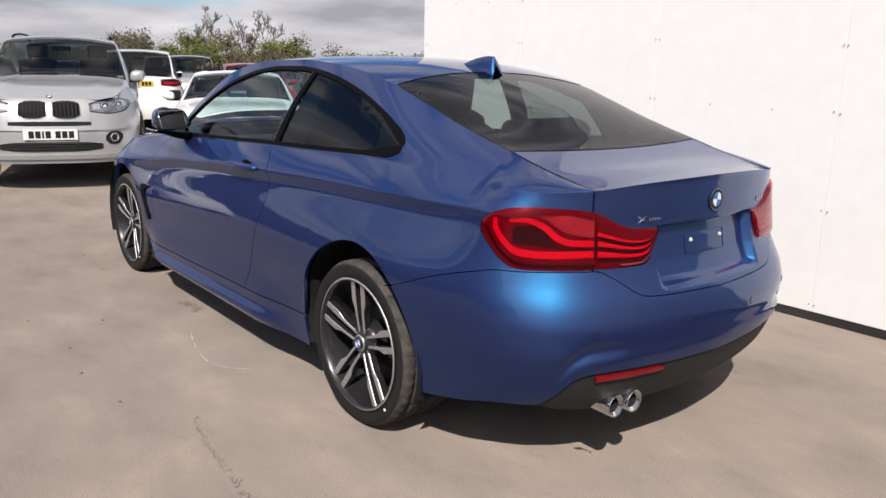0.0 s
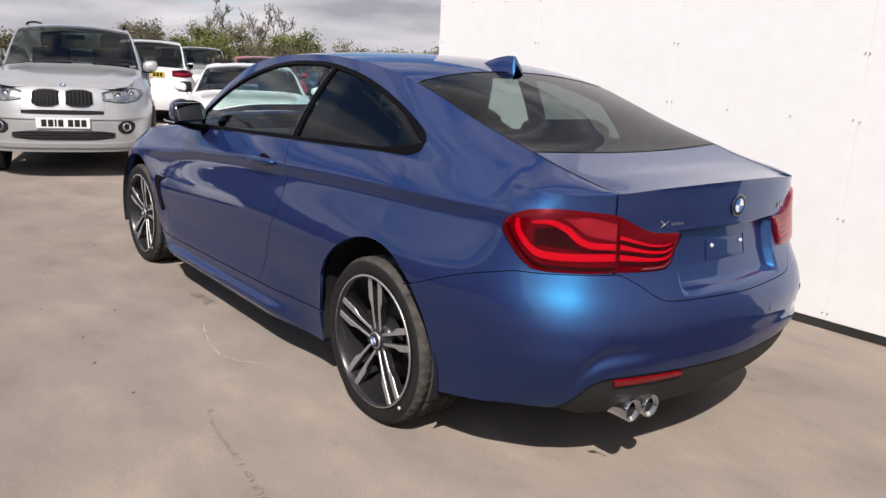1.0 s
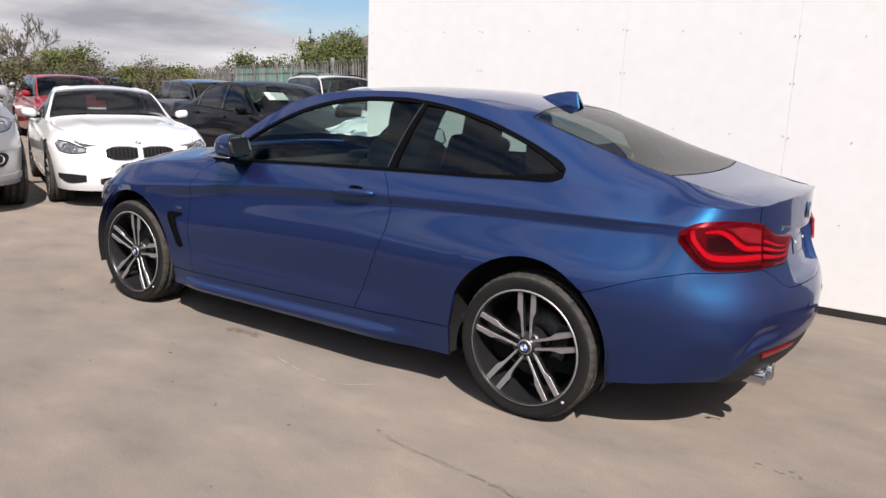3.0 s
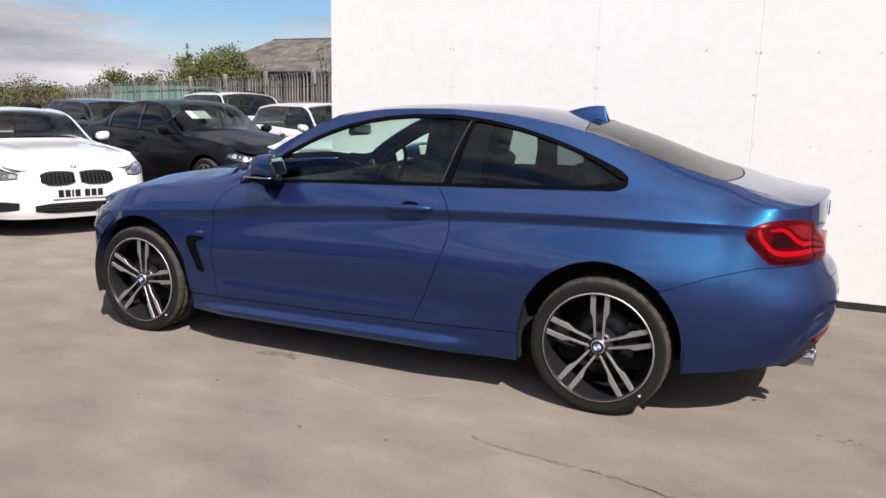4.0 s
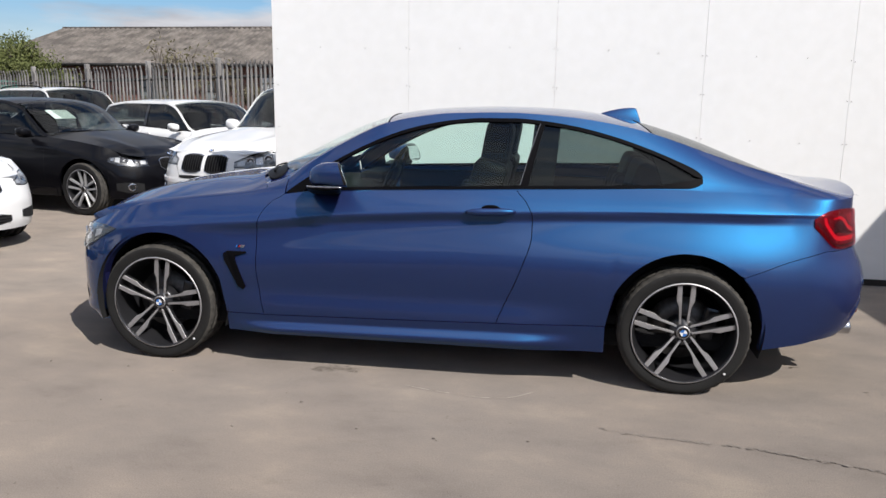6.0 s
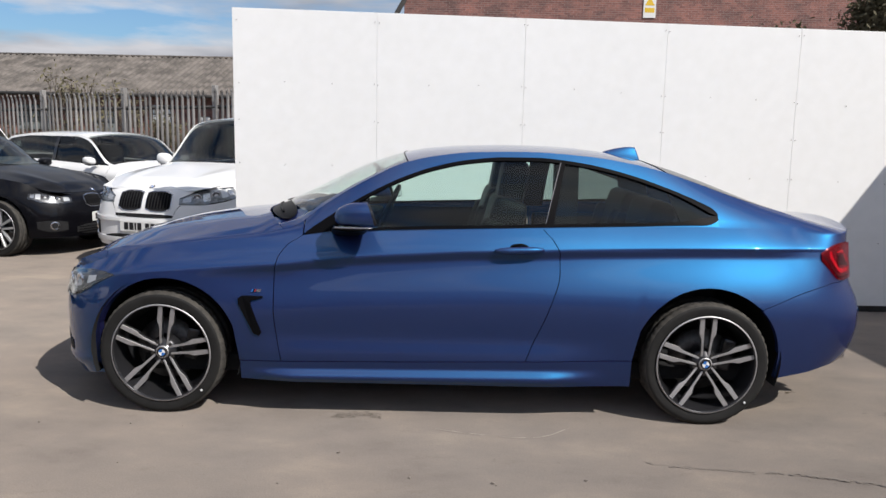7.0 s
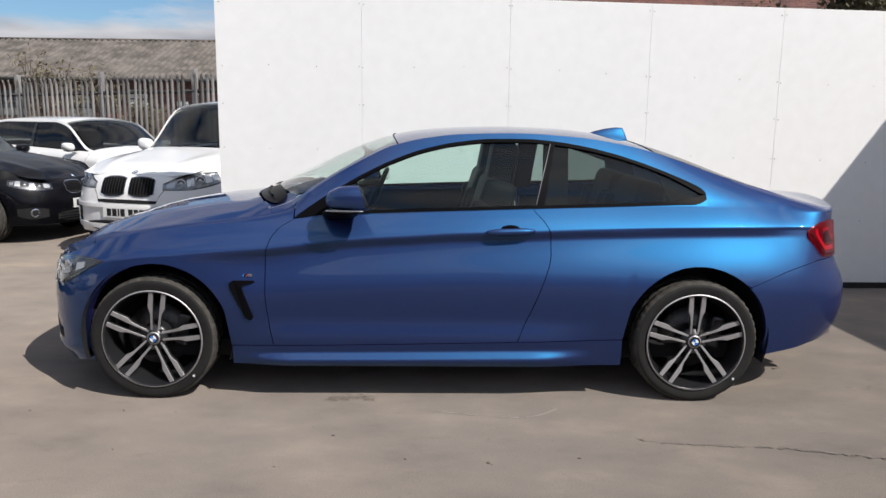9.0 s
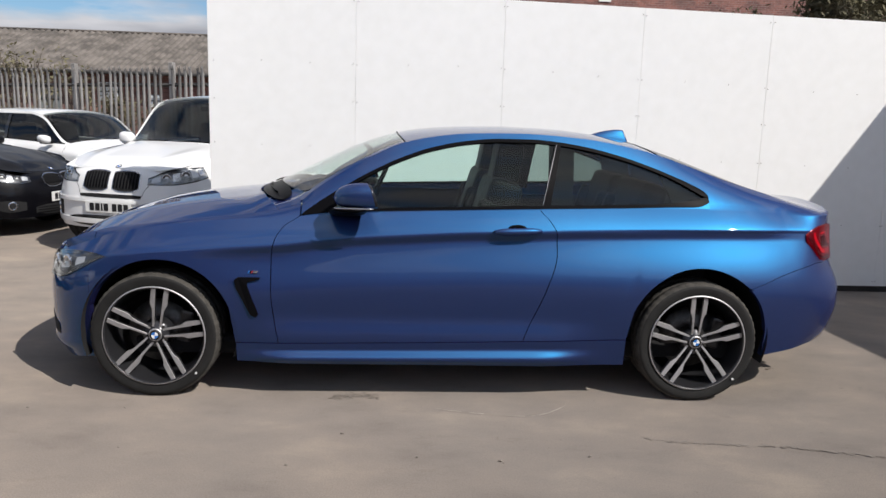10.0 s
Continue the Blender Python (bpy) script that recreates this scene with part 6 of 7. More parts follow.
                patch("grille_slat", s - 0.0011, s + 0.0011, z0 + 0.03, z1 - 0.012, 0.017, M["trim"], kd, 3, 3, 0.006)
        if lamp:
            y0, x1, z0, z1 = lamp
            s0, s1 = F(y0), float(sh.sx(x1))
            lm = patch("headlamp", s0, s1, z0, z1, 0.006, M["lamp_glass"], n=20, m=8, flange=0.0, lab="clear headlamp")
            lm.visible_shadow = False
            patch("lamp_housing", s0, s1, z0, z1, 0.0012, M["lamp_bowl"] if white_trim else M["alloy_dark"], lm, 20, 8, 0.0)
            lf = lambda u, k: (1 - k) * float(np.interp(u, np.linspace(0, 1, len(z0)), z0)) + k * float(np.interp(u, np.linspace(0, 1, len(z1)), z1))
            for k, (ua, ub, ka, kb) in enumerate(((0.06, 0.20, 0.30, 0.78), (0.40, 0.52, 0.22, 0.80), (0.72, 0.84, 0.30, 0.86), (0.86, 0.95, 0.35, 0.80))):
                patch("lamp_reflector", s0 + (s1 - s0) * ua, s0 + (s1 - s0) * ub, (lf(ua, ka), lf(ub, ka)), (lf(ua, kb), lf(ub, kb)), 0.0035 + 0.001 * (k % 2), M["satin"] if k % 2 else M["alloy_plain"], lm, 5, 4, 0.003)
            for u in (0.30, 0.62):
                s = s0 + (s1 - s0) * u
                za = float(np.interp(u, np.linspace(0, 1, len(z0)), z0) + np.interp(u, np.linspace(0, 1, len(z1)), z1)) / 2
                rr = 0.31 * float(np.interp(u, np.linspace(0, 1, len(z0)), z1) - np.interp(u, np.linspace(0, 1, len(z0)), z0))
                p = Vector(sh.side(s, za, sg, 0.004))
                nx, ny = float(np.interp(s, sh.s, sh.nx)), -sg * float(np.interp(s, sh.s, sh.ny))
                m = Matrix.Translation(p) @ Vector((-nx, -ny, 0)).to_track_quat("Y", "Z").to_matrix().to_4x4()
                lathe("lamp_ring", [(0.0, 0.003), (rr * 0.42, 0.002), (rr * 0.5, 0.006), (rr * 0.85, 0.003), (rr, -0.003), (rr * 1.08, 0.004)], M["chrome"], lm, seg=24, m=m, mats=[M["white_enamel"], M["lamp_grey"], M["chrome"]], pick=lambda i: (0, 1, 1, 2, 2)[i])
            patch("lamp_lower_edge", s0, s1, z0, [a + 0.010 for a in z0], 0.003, M["gloss_black"], lm, 12, 3, 0.0)
            patch("lamp_upper_edge", s0, s1, [a - 0.011 for a in z1], z1, 0.003, M["gloss_black"], lm, 12, 3, 0.0)
        if intake:
            y1, z0, z1 = intake
            patch("lower_grille", F(0.0), F(y1), (z0, z0, z0 + 0.006, z0 + 0.03), (z1, z1, z1 - 0.004, z1 - 0.025), 0.004, M["plastic"])
            for k in range(3):
                zz = z0 + (z1 - z0) * (k + 1) / 4
                patch("grille_bar", F(0.0), F(y1 - 0.02), zz - 0.004, zz + 0.004, 0.008, M["trim"], n=10, m=2)
        if slot:
            y1, z0, z1 = slot
            patch("bumper_slot", F(0.0), F(y1), (z0, z0, z0 + 0.006), (z1, z1, z1 - 0.006), 0.006, M["under"])
            patch("bumper_ridge", F(0.0), float(sh.sx(xf + 0.42)), (z0 - 0.05, z0 - 0.05, z0 - 0.03), (z0 - 0.012, z0 - 0.012, z0 + 0.004), 0.016, paint, n=24, m=4, flange=0.02)
            patch("bumper_lip", F(0.0), float(sh.sx(xf + 0.40)), (low + 0.045, low + 0.045, low + 0.06), (low + 0.095, low + 0.095, low + 0.13), 0.014, paint, n=24, m=4, flange=0.02)
            sa_, sb_ = F(y1), F(lamp[0] + 0.02)
            patch("bumper_joint", sa_, sb_, (z0 + 0.008, (z0 + lamp[2][0]) / 2 + 0.02, lamp[2][0] - 0.008), (z0 + 0.018, (z0 + lamp[2][0]) / 2 + 0.028, lamp[2][0]), 0.002, M["under"], flange=0.0)
        if fog:
            y0, y1, z0, z1 = fog
            patch("fog_lamp_surround", F(y0), F(y1), z0, z1, 0.004, M["under"])
            s = F((y0 + y1) / 2)
            p = Vector(sh.side(s, (np.mean(z0) + np.mean(z1)) / 2, sg, 0.008))
            nx, ny = float(np.interp(s, sh.s, sh.nx)), -sg * float(np.interp(s, sh.s, sh.ny))
            m = Matrix.Translation(p) @ Vector((-nx, -ny, 0)).to_track_quat("Y", "Z").to_matrix().to_4x4()
            if fog_light:
                lathe("fog_lamp", [(0.0, 0.012), (0.03, 0.006), (0.046, -0.004), (0.052, 0.01)], M["chrome"], car, seg=24, m=m)
        if tail:
            x0, y1, z0, z1 = tail
            tl = patch("tail_lamp", float(sh.sx(x0)), float(sh.sy(y1)), z0, z1, 0.006, M["red_lens"], n=20, lab="red tail lamp")
            u0, u1 = float(sh.sx(x0)), float(sh.sy(y1))
            patch("light_guide", u0 + 0.2 * (u1 - u0), u1 - 0.1 * (u1 - u0), float(np.mean(z0)) + 0.04, float(np.mean(z0)) + 0.06, 0.010, M["red_bright"], tl, 12, 3, 0.0)
        if rails:
            p = [sh.top(np.array(xwt + 0.25 + (xrt - xwt - 0.45) * i / 12), np.array(sg * 0.93), 0.012 + 0.035 * math.sin(math.pi * min(1, max(0, i / 12 * 1.0))) ** 0.4) for i in range(13)]
            vv, ff = sweep(p, 0.014, 8)
            link_mesh("roof_rail", vv, ff, M["trim"], car)
    if plate:
        x = float(sh.side(0.0, plate)[0]) - 0.012
        plate_bars(car, pose(x, 0, plate, 0, 0, -90), M["white_plastic"])
    if rear_plate:
        x = float(sh.side(1.0, rear_plate)[0]) + 0.012
        plate_bars(car, pose(x, 0, rear_plate, 0, 0, 90), M["yellow_plate"])
    if kid:
        bd = new("bonnet_badge")
        bd.parent = car
        roundel(bd, (0, 0, 0), 0.030)
        xx_ = float(nose[0, 12]) + 0.035
        bd.matrix_basis = pose(xx_, 0, float(np.interp(xx_, bon[:, 12, 0], bon[:, 12, 2])) + 0.002, -62, 0, -90)
    # floor, cabin tub and seats
    box_part("underbody", (xr - xf - 0.9, 1.5 * kw, 0.14), pose((xf + xr) / 2, 0, low + 0.06), M["under"], car, bevel=0.03)
    box_part("cabin_tub", (xgb - xcow + 0.1, 1.5 * kw, max(0.2, b0 - low - 0.3)), pose((xcow + xgb) / 2, 0, low + 0.1 + (b0 - low - 0.3) / 2), M["cabin"], car, bevel=0.04)
    box_part("dashboard", (0.4, 1.35 * kw, 0.2), pose(xcow + 0.35, 0, b0 - 0.07), M["cabin"], car, bevel=0.06)
    if seats:
        for y in (-0.37, 0.37):
            box_part("seat_back", (0.14, 0.48, 0.62), pose(xwt + 0.75, y, b0 - 0.05, 0, 14, 0), M["leather"], car, bevel=0.05)
            box_part("headrest", (0.10, 0.26, 0.18), pose(xwt + 0.85, y, b0 + 0.36, 0, 8, 0), M["leather"], car, bevel=0.04)
    if paper:
        box_part("windscreen_card", (0.006, 0.34, 0.20), Matrix.Translation(Vector(sh.top(np.array((xcow + xwt) / 2 + 0.03), np.array(0.45), -0.02))) @ pose(0, 0, 0, 0, 58, 0), M["paper"], car, bevel=0.0)
    box_part("inside_mirror", (0.03, 0.22, 0.06), pose(xwt - 0.02, 0, zroof - 0.17), M["trim"], car, bevel=0.015)
    return car


SUV_LARGE = dict(xf=-2.32, xr=2.52, W=0.945, axles=(-1.45, 1.48), R=0.385, zn=1.0, zcow=1.19, xcow=-0.98, xwt=-0.28, zroof=1.70, xrt=1.95, xgb=2.36, zdeck=1.16, belt=(1.14, 1.18),
                 yroof=0.60, low=0.30, posts=(0.25, 1.25))
SUV_MID = dict(xf=-2.2, xr=2.45, W=0.94, axles=(-1.38, 1.43), R=0.365, zn=0.90, zcow=1.10, xcow=-1.0, xwt=-0.28, zroof=1.66, xrt=1.9, xgb=2.28, zdeck=1.12, belt=(1.06, 1.12),
               yroof=0.62, low=0.29, posts=(0.22, 1.2))
SALOON = dict(xf=-2.17, xr=2.44, W=0.905, axles=(-1.39, 1.42), R=0.325, zn=0.745, zcow=0.99, xcow=-0.95, xwt=-0.18, zroof=1.44, xrt=0.95, xgb=1.72, zdeck=1.07, belt=(0.95, 1.0),
              posts=(0.30, 1.18), low=0.22)
HATCH = dict(xf=-2.08, xr=2.22, W=0.885, axles=(-1.33, 1.36), R=0.322, zn=0.77, zcow=1.00, xcow=-0.92, xwt=-0.2, zroof=1.44, xrt=1.62, xgb=2.02, zdeck=1.05, belt=(0.96, 1.02),
             posts=(0.45,), low=0.22)

parked_car("suv_car", "silver large SUV with black twin grille and dark tyres", M["silver"], (-5.12, -0.50), -18, **SUV_LARGE, white_trim=True,
           kid=(0.032, 0.30, 0.775, 0.955), slats=7, lamp=(0.40, -1.90, (0.845, 0.82, 0.84, 0.92), (0.93, 0.975, 0.99, 0.96)), intake=(0.50, 0.425, 0.53),
           fog=(0.53, 0.70, (0.535, 0.495, 0.49, 0.505, 0.56), (0.585, 0.625, 0.635, 0.63, 0.60)), plate=0.61, rails=True, slot=(0.40, 0.700, 0.745))
parked_car("roadster_car", "white two-seat roadster with twin grille and dark windscreen", M["white"], (-4.52, 1.36), -24, xf=-2.08, xr=2.15, W=0.895, axles=(-1.22, 1.27), R=0.328,
           zn=0.715, zcow=0.93, xcow=-0.38, xwt=0.30, zroof=1.30, xrt=0.78, xgb=1.28, zdeck=0.96, belt=(0.89, 0.93), yroof=0.56, posts=(0.92,), low=0.2,
           white_trim=True, fog_light=False, kid=(0.03, 0.36, 0.535, 0.672), slats=8, lamp=(0.56, -1.60, (0.605, 0.590, 0.605, 0.685), (0.655, 0.685, 0.712, 0.728)), intake=(0.42, 0.25, 0.36),
           fog=(0.55, 0.80, (0.30, 0.28, 0.33), (0.37, 0.38, 0.38)), plate=0.455)
parked_car("saloon_car", "black saloon with silver alloys and a card behind the windscreen", M["black_paint"], (-4.135, 4.55), -12, **SALOON,
           kid=(0.03, 0.29, 0.56, 0.70), slats=8, lamp=(0.47, -1.76, (0.615, 0.605, 0.625, 0.67), (0.69, 0.71, 0.735, 0.73)), intake=(0.45, 0.24, 0.36),
           fog=(0.55, 0.78, (0.31, 0.29, 0.33), (0.40, 0.42, 0.41)), plate=0.44, paper=True)
parked_car("suv_car", "white mid-size SUV with twin black grille", M["white"], (-3.02, 2.90), -107, **SUV_MID,
           kid=(0.030, 0.31, 0.665, 0.858), slats=8, lamp=(0.40, -1.76, (0.735, 0.735, 0.755, 0.80), (0.80, 0.875, 0.90, 0.905)), intake=(0.50, 0.31, 0.42),
           fog=(0.62, 0.88, (0.40, 0.37, 0.40), (0.55, 0.57, 0.55)), plate=0.505, white_trim=True, slot=(0.34, 0.598, 0.636))
parked_car("hatchback_car", "white three-door hatchback parked by the palisade fence", M["white"], (-3.30, 6.35), -26, **HATCH, lamp=(0.42, -1.6, (0.64, 0.62, 0.66), (0.72, 0.75, 0.74)))
parked_car("suv_car", "white SUV with dark glass and roof rails", M["white"], (-7.9, 9.75), -24, **SUV_MID, rails=True)
parked_car("hatchback_car", "red hatchback with dark windows", M["red_paint"], (-11.9, 5.3), -18, **HATCH)
parked_car("hatchback_car", "dark grey hatchback with red tail lamps", M["grey_paint"], (-13.9, 8.6), 160, **HATCH, tail=(1.95, 0.45, (0.80, 0.78, 0.80), (0.93, 0.96, 0.95)), rear_plate=0.62)
parked_car("suv_car", "white SUV seen from behind with red tail lamps", M["white"], (-16.2, 4.0), 162, **SUV_MID, tail=(2.12, 0.42, (0.96, 0.93, 0.95), (1.05, 1.08, 1.06)), rear_plate=0.98)
far = parked_car("estate_car", "silver estate car in the far row", M["silver"], (-18.3, 6.1), -20, **SUV_MID, group="far row of parked cars")
far2 = parked_car("saloon_car", "grey saloon car in the far row", M["grey_paint"], (-19.0, 9.2), -20, **SALOON, group="far row of parked cars")
far3 = parked_car("hatchback_car", "dark blue hatchback in the far row", M["darkblue"], (-17.2, 3.2), -20, **HATCH, group="far row of parked cars")
for src, x, y in ((far3, -22.0, 11.8), (far, -24.5, 7.6), (far2, -25.5, 4.6), (far3, -20.0, 0.4), (far, -18.5, -3.0), (far2, -26.0, 13.5), (far2, -13.6, -3.2)):
    copy_thing(src, pose(x, y, 0, 0, 0, 160))
parked_car("hatchback_car", "white hatchback beside the silver SUV", M["white"], (-6.3, -3.6), -18, **HATCH, lamp=(0.42, -1.6, (0.64, 0.62, 0.66), (0.72, 0.75, 0.74)))


# ---------------------------------------------------------------- fence, buildings, trees
M["galv"] = material("weathered_galvanised_steel", (0.37, 0.355, 0.34), 0.65, 0.3, vary=0.45, scale=3.0, by_object=0.35)
M["rail_dark"] = material("dull_steel_rail", (0.09, 0.085, 0.08), 0.7, 0.3, vary=0.3, scale=4)
M["cement"] = material("lichened_cement_sheet", (0.20, 0.176, 0.155), 0.95, second=(0.095, 0.084, 0.074), scale=1.6, bump=0.9, bump_scale=14)
M["brick"] = material("red_brick", (0.27, 0.135, 0.115), 0.9, second=(0.17, 0.10, 0.09), scale=1.5, bump=0.5, bump_scale=30)
k_nt = M["brick"].node_tree
k_tc, k_sep, k_com = k_nt.nodes.new("ShaderNodeTexCoord"), k_nt.nodes.new("ShaderNodeSeparateXYZ"), k_nt.nodes.new("ShaderNodeCombineXYZ")
k_br, k_mul = k_nt.nodes.new("ShaderNodeTexBrick"), k_nt.nodes.new("ShaderNodeMix")
k_mul.data_type, k_mul.blend_type = "RGBA", "MULTIPLY"
k_mul.inputs["Factor"].default_value = 1.0
k_br.inputs["Scale"].default_value = 1.0
k_br.inputs["Brick Width"].default_value, k_br.inputs["Row Height"].default_value, k_br.inputs["Mortar Size"].default_value = 0.225, 0.075, 0.007
k_br.inputs["Color1"].default_value, k_br.inputs["Color2"].default_value, k_br.inputs["Mortar"].default_value = (1.15, 1.0, 0.95, 1), (0.7, 0.65, 0.65, 1), (1.1, 1.5, 1.6, 1)
k_nt.links.new(k_tc.outputs["Object"], k_sep.inputs["Vector"])
k_nt.links.new(k_sep.outputs["X"], k_com.inputs["X"])
k_nt.links.new(k_sep.outputs["Z"], k_com.inputs["Y"])
k_nt.links.new(k_com.outputs["Vector"], k_br.inputs["Vector"])
k_pb = k_nt.nodes["Principled BSDF"]
k_nt.links.new(k_pb.inputs["Base Color"].links[0].from_socket, k_mul.inputs["A"])
k_nt.links.new(k_br.outputs["Color"], k_mul.inputs["B"])
k_nt.links.new(k_mul.outputs["Result"], k_pb.inputs["Base Color"])
M["container"] = material("green_painted_steel", (0.10, 0.34, 0.27), 0.6, vary=0.2, scale=1.2)
M["pane_dull"] = material("grey_window_pane", (0.22, 0.24, 0.24), 0.3, vary=0.3, scale=3)
M["pane"] = material("white_window_pane", (0.82, 0.83, 0.83), 0.7)


def fence():
    fn = empty("palisade_fence")
    tagged(fn, "galvanised steel palisade fence with pointed pales", "fence", kind="structure")
    p0, step = Vector((-10.95, 12.95, 0)), Vector((2.159, -0.917, 0))
    turn = math.degrees(math.atan2(step.y, step.x))
    spot = lambda i: p0 + step * i
    top = lambda i: 2.18 + 0.031 * i
    ids = list(range(-9, 6))
    rnd = random.Random(3)
    me = me2 = None
    for i in ids:
        if me is None:
            o = part("post", box(bmesh.new(), 0.085, 0.10, 1.0, Matrix.Translation((0, 0, 0.5)), 0.004, 1), M["galv"], fn)
            me = o.data
        else:
            o = new("post", me)
            o.parent = fn
        o.matrix_basis = Matrix.Translation(spot(i)) @ pose(0, 0, 0, 0, 0, turn) @ Matrix.Diagonal((1, 1, top(i) + 0.075, 1))
    out = Vector((step.y, -step.x, 0)).normalized()
    for i in ids[:-1]:
        for dz in (-0.34, -1.55):
            a, b = spot(i) + out * 0.03, spot(i + 1) + out * 0.03
            v, f = sweep([(a.x, a.y, top(i) + dz), (b.x, b.y, top(i + 1) + dz)], 0.036, 4)
            link_mesh("rail", v, f, M["rail_dark"], fn, smooth=False)
    v = [(-0.036, 0, 0), (-0.012, -0.014, 0), (0.012, -0.014, 0), (0.036, 0, 0), (-0.036, 0, 0.93), (-0.012, -0.014, 0.965), (0.012, -0.014, 0.965), (0.036, 0, 0.93),
         (-0.026, -0.035, 1.0), (0, -0.05, 0.98), (0.026, -0.035, 1.0)]
    f = [(0, 1, 5, 4), (1, 2, 6, 5), (2, 3, 7, 6), (4, 5, 9, 8), (5, 6, 9), (6, 7, 10, 9)]
    k = ids[0] + 0.04
    while k < ids[-1]:
        if abs(k - round(k)) > 0.03:
            q = spot(k) + out * 0.075
            m = Matrix.Translation((q.x, q.y, 0.05)) @ pose(0, 0, 0, rnd.uniform(-0.5, 0.5), rnd.uniform(-0.7, 0.7), turn + rnd.uniform(-4, 4)) @ Matrix.Diagonal((1, 1, top(k) - 0.05 + rnd.uniform(-0.015, 0.015), 1))
            if me2 is None:
                o = link_mesh("pale", v, f, M["galv"], fn, smooth=False)
                me2 = o.data
            else:
                o = new("pale", me2)
                o.parent = fn
            o.matrix_basis = m
        k += 0.0585


fence()


def shed():
    b = empty("storage_building")
    tagged(b, "low red-brick shed with a grey corrugated cement roof", "building")
    Y0, Y1, X0, X1, EAVE, RIDGE = 25.5, 37.0, -24.7, 12.0, 2.85, 4.84
    HIP = 0.4
    YR = (Y0 + Y1) / 2
    box_part("wall", (X1 - X0 - 1.0, Y1 - Y0 - 0.8, EAVE), pose((X0 + X1) / 2, YR, EAVE / 2), M["brick"], b, bevel=0.0)
    # corrugated front slope and hipped end
    n = 420
    xs = np.linspace(X0 + HIP, X1, n)
    wave = 0.05 * np.sin(xs * 2 * math.pi / 0.27)
    rows_ = []
    for t in np.linspace(0, 1, 8):
        step = 0.02 * ((t * 4) % 1)
        rows_.append(np.stack([xs, 0 * xs + Y0 - 0.3 + (YR - Y0 + 0.3) * t, EAVE + (RIDGE - EAVE) * t + wave - step], -1))
    sheet_part("roof", [np.array(rows_)], M["cement"], b)
    g = np.array([[(X0 + HIP * t + 0 * s - (0 if True else 0), Y0 - 0.3 + (YR - Y0 + 0.3) * t, EAVE + (RIDGE - EAVE) * t) if s == 0 else
                   (X0 + HIP, Y0 - 0.3 + (YR - Y0 + 0.3) * t, EAVE + (RIDGE - EAVE) * t) for s in (0, 1)] for t in np.linspace(0, 1, 6)])
    sheet_part("roof_hip", [g], M["cement"], b)
    g = np.array([[(X0, Y0 - 0.3, EAVE), (X0, Y1 + 0.3, EAVE)], [(X0 + HIP, YR, RIDGE), (X0 + HIP, YR, RIDGE)]])
    sheet_part("roof_hip", [g], M["cement"], b)
    g = np.array([[(X0, Y1 + 0.3, EAVE), (X1, Y1 + 0.3, EAVE)], [(X0 + HIP, YR, RIDGE), (X1, YR, RIDGE)]])
    sheet_part("roof_back", [g], M["cement"], b)
    v, f = sweep([(X0 + HIP, YR, RIDGE + 0.01), (X1, YR, RIDGE + 0.01)], 0.06, 8)
    link_mesh("ridge_tile", v, f, M["cement"], b)
    v, f = sweep([(X0, Y0 - 0.36, EAVE - 0.05), (X1, Y0 - 0.36, EAVE - 0.05)], 0.07, 8)
    link_mesh("gutter", v, f, M["rail_dark"], b)
    for x, z, w_, h_, cols in ((-20.5, 1.9, 1.3, 1.0, 3), (-16.5, 1.9, 1.3, 1.0, 3), (-13.7, 1.75, 0.9, 0.9, 2), (-11.4, 2.1, 0.75, 0.75, 3), (-9.7, 1.8, 0.5, 0.5, 2), (-6.8, 1.9, 1.1, 0.9, 3)):
        w = new("window")
        w.parent = b
        w.matrix_basis = pose(x, Y0 + 0.38, z)
        box_part("window_frame", (w_, 0.08, h_), Matrix(), M["rail_dark"], w, bevel=0.01)
        pw_, ph_ = w_ / cols - 0.05, h_ / 2 - 0.05
        for i in range(cols):
            for j in (-1, 1):
                # small windows get white panes, the larger ones grey
                box_part("pane", (pw_, 0.02, ph_), Matrix.Translation(((i - (cols - 1) / 2) * w_ / cols, -0.045, j * h_ / 4)), M["pane"] if w_ < 0.8 else M["pane_dull"], w, bevel=0.0)


shed()


def brick_house():
    b = empty("brick_building")
    tagged(b, "dark red-brick building rising behind the white wall", "building")
    box_part("wall", (23.6, 8.0, 7.6), pose(10.2, 27.0, 3.8), M["brick"], b, bevel=0.02)
    box_part("coping", (24.0, 8.4, 0.22), pose(10.2, 27.0, 7.7), M["cement"], b, bevel=0.03)
    box_part("barge_board", (0.16, 0.12, 2.2), pose(-1.35, 22.95, 6.6, 0, 30, 0), M["rail_dark"], b, bevel=0.01)
    sign = new("warning_sign")
    sign.parent = b
    sign.matrix_basis = pose(7.05, 22.97, 6.12)
    box_part("sign_board", (0.44, 0.02, 0.80), Matrix(), M["white_plastic"], sign, bevel=0.004)
    link_mesh("sign_triangle", [(-0.17, -0.014, 0.02), (0.17, -0.014, 0.02), (0.0, -0.014, 0.32)], [(0, 1, 2)], M["yellow_plate"], sign, smooth=False)
    box_part("sign_bar", (0.34, 0.006, 0.16), pose(0, -0.012, -0.14), M["yellow_plate"], sign, bevel=0.0)


brick_house()

# taller unseen white wall on the east side, added to cast the ground's shade
east = box_part("wall_east", (0.25, 4.7, 3.05), pose(5.255, -0.45, 1.525, 0, 0, 2.2), M["board"], bevel=0.01)
low_east = box_part("wall_east_low", (0.22, 21.0, 1.5), pose(5.21, -13.3, 0.75), M["board"], bevel=0.01)
tagged(low_east, "lower white painted wall along the yard's side", "wall", kind="structure")
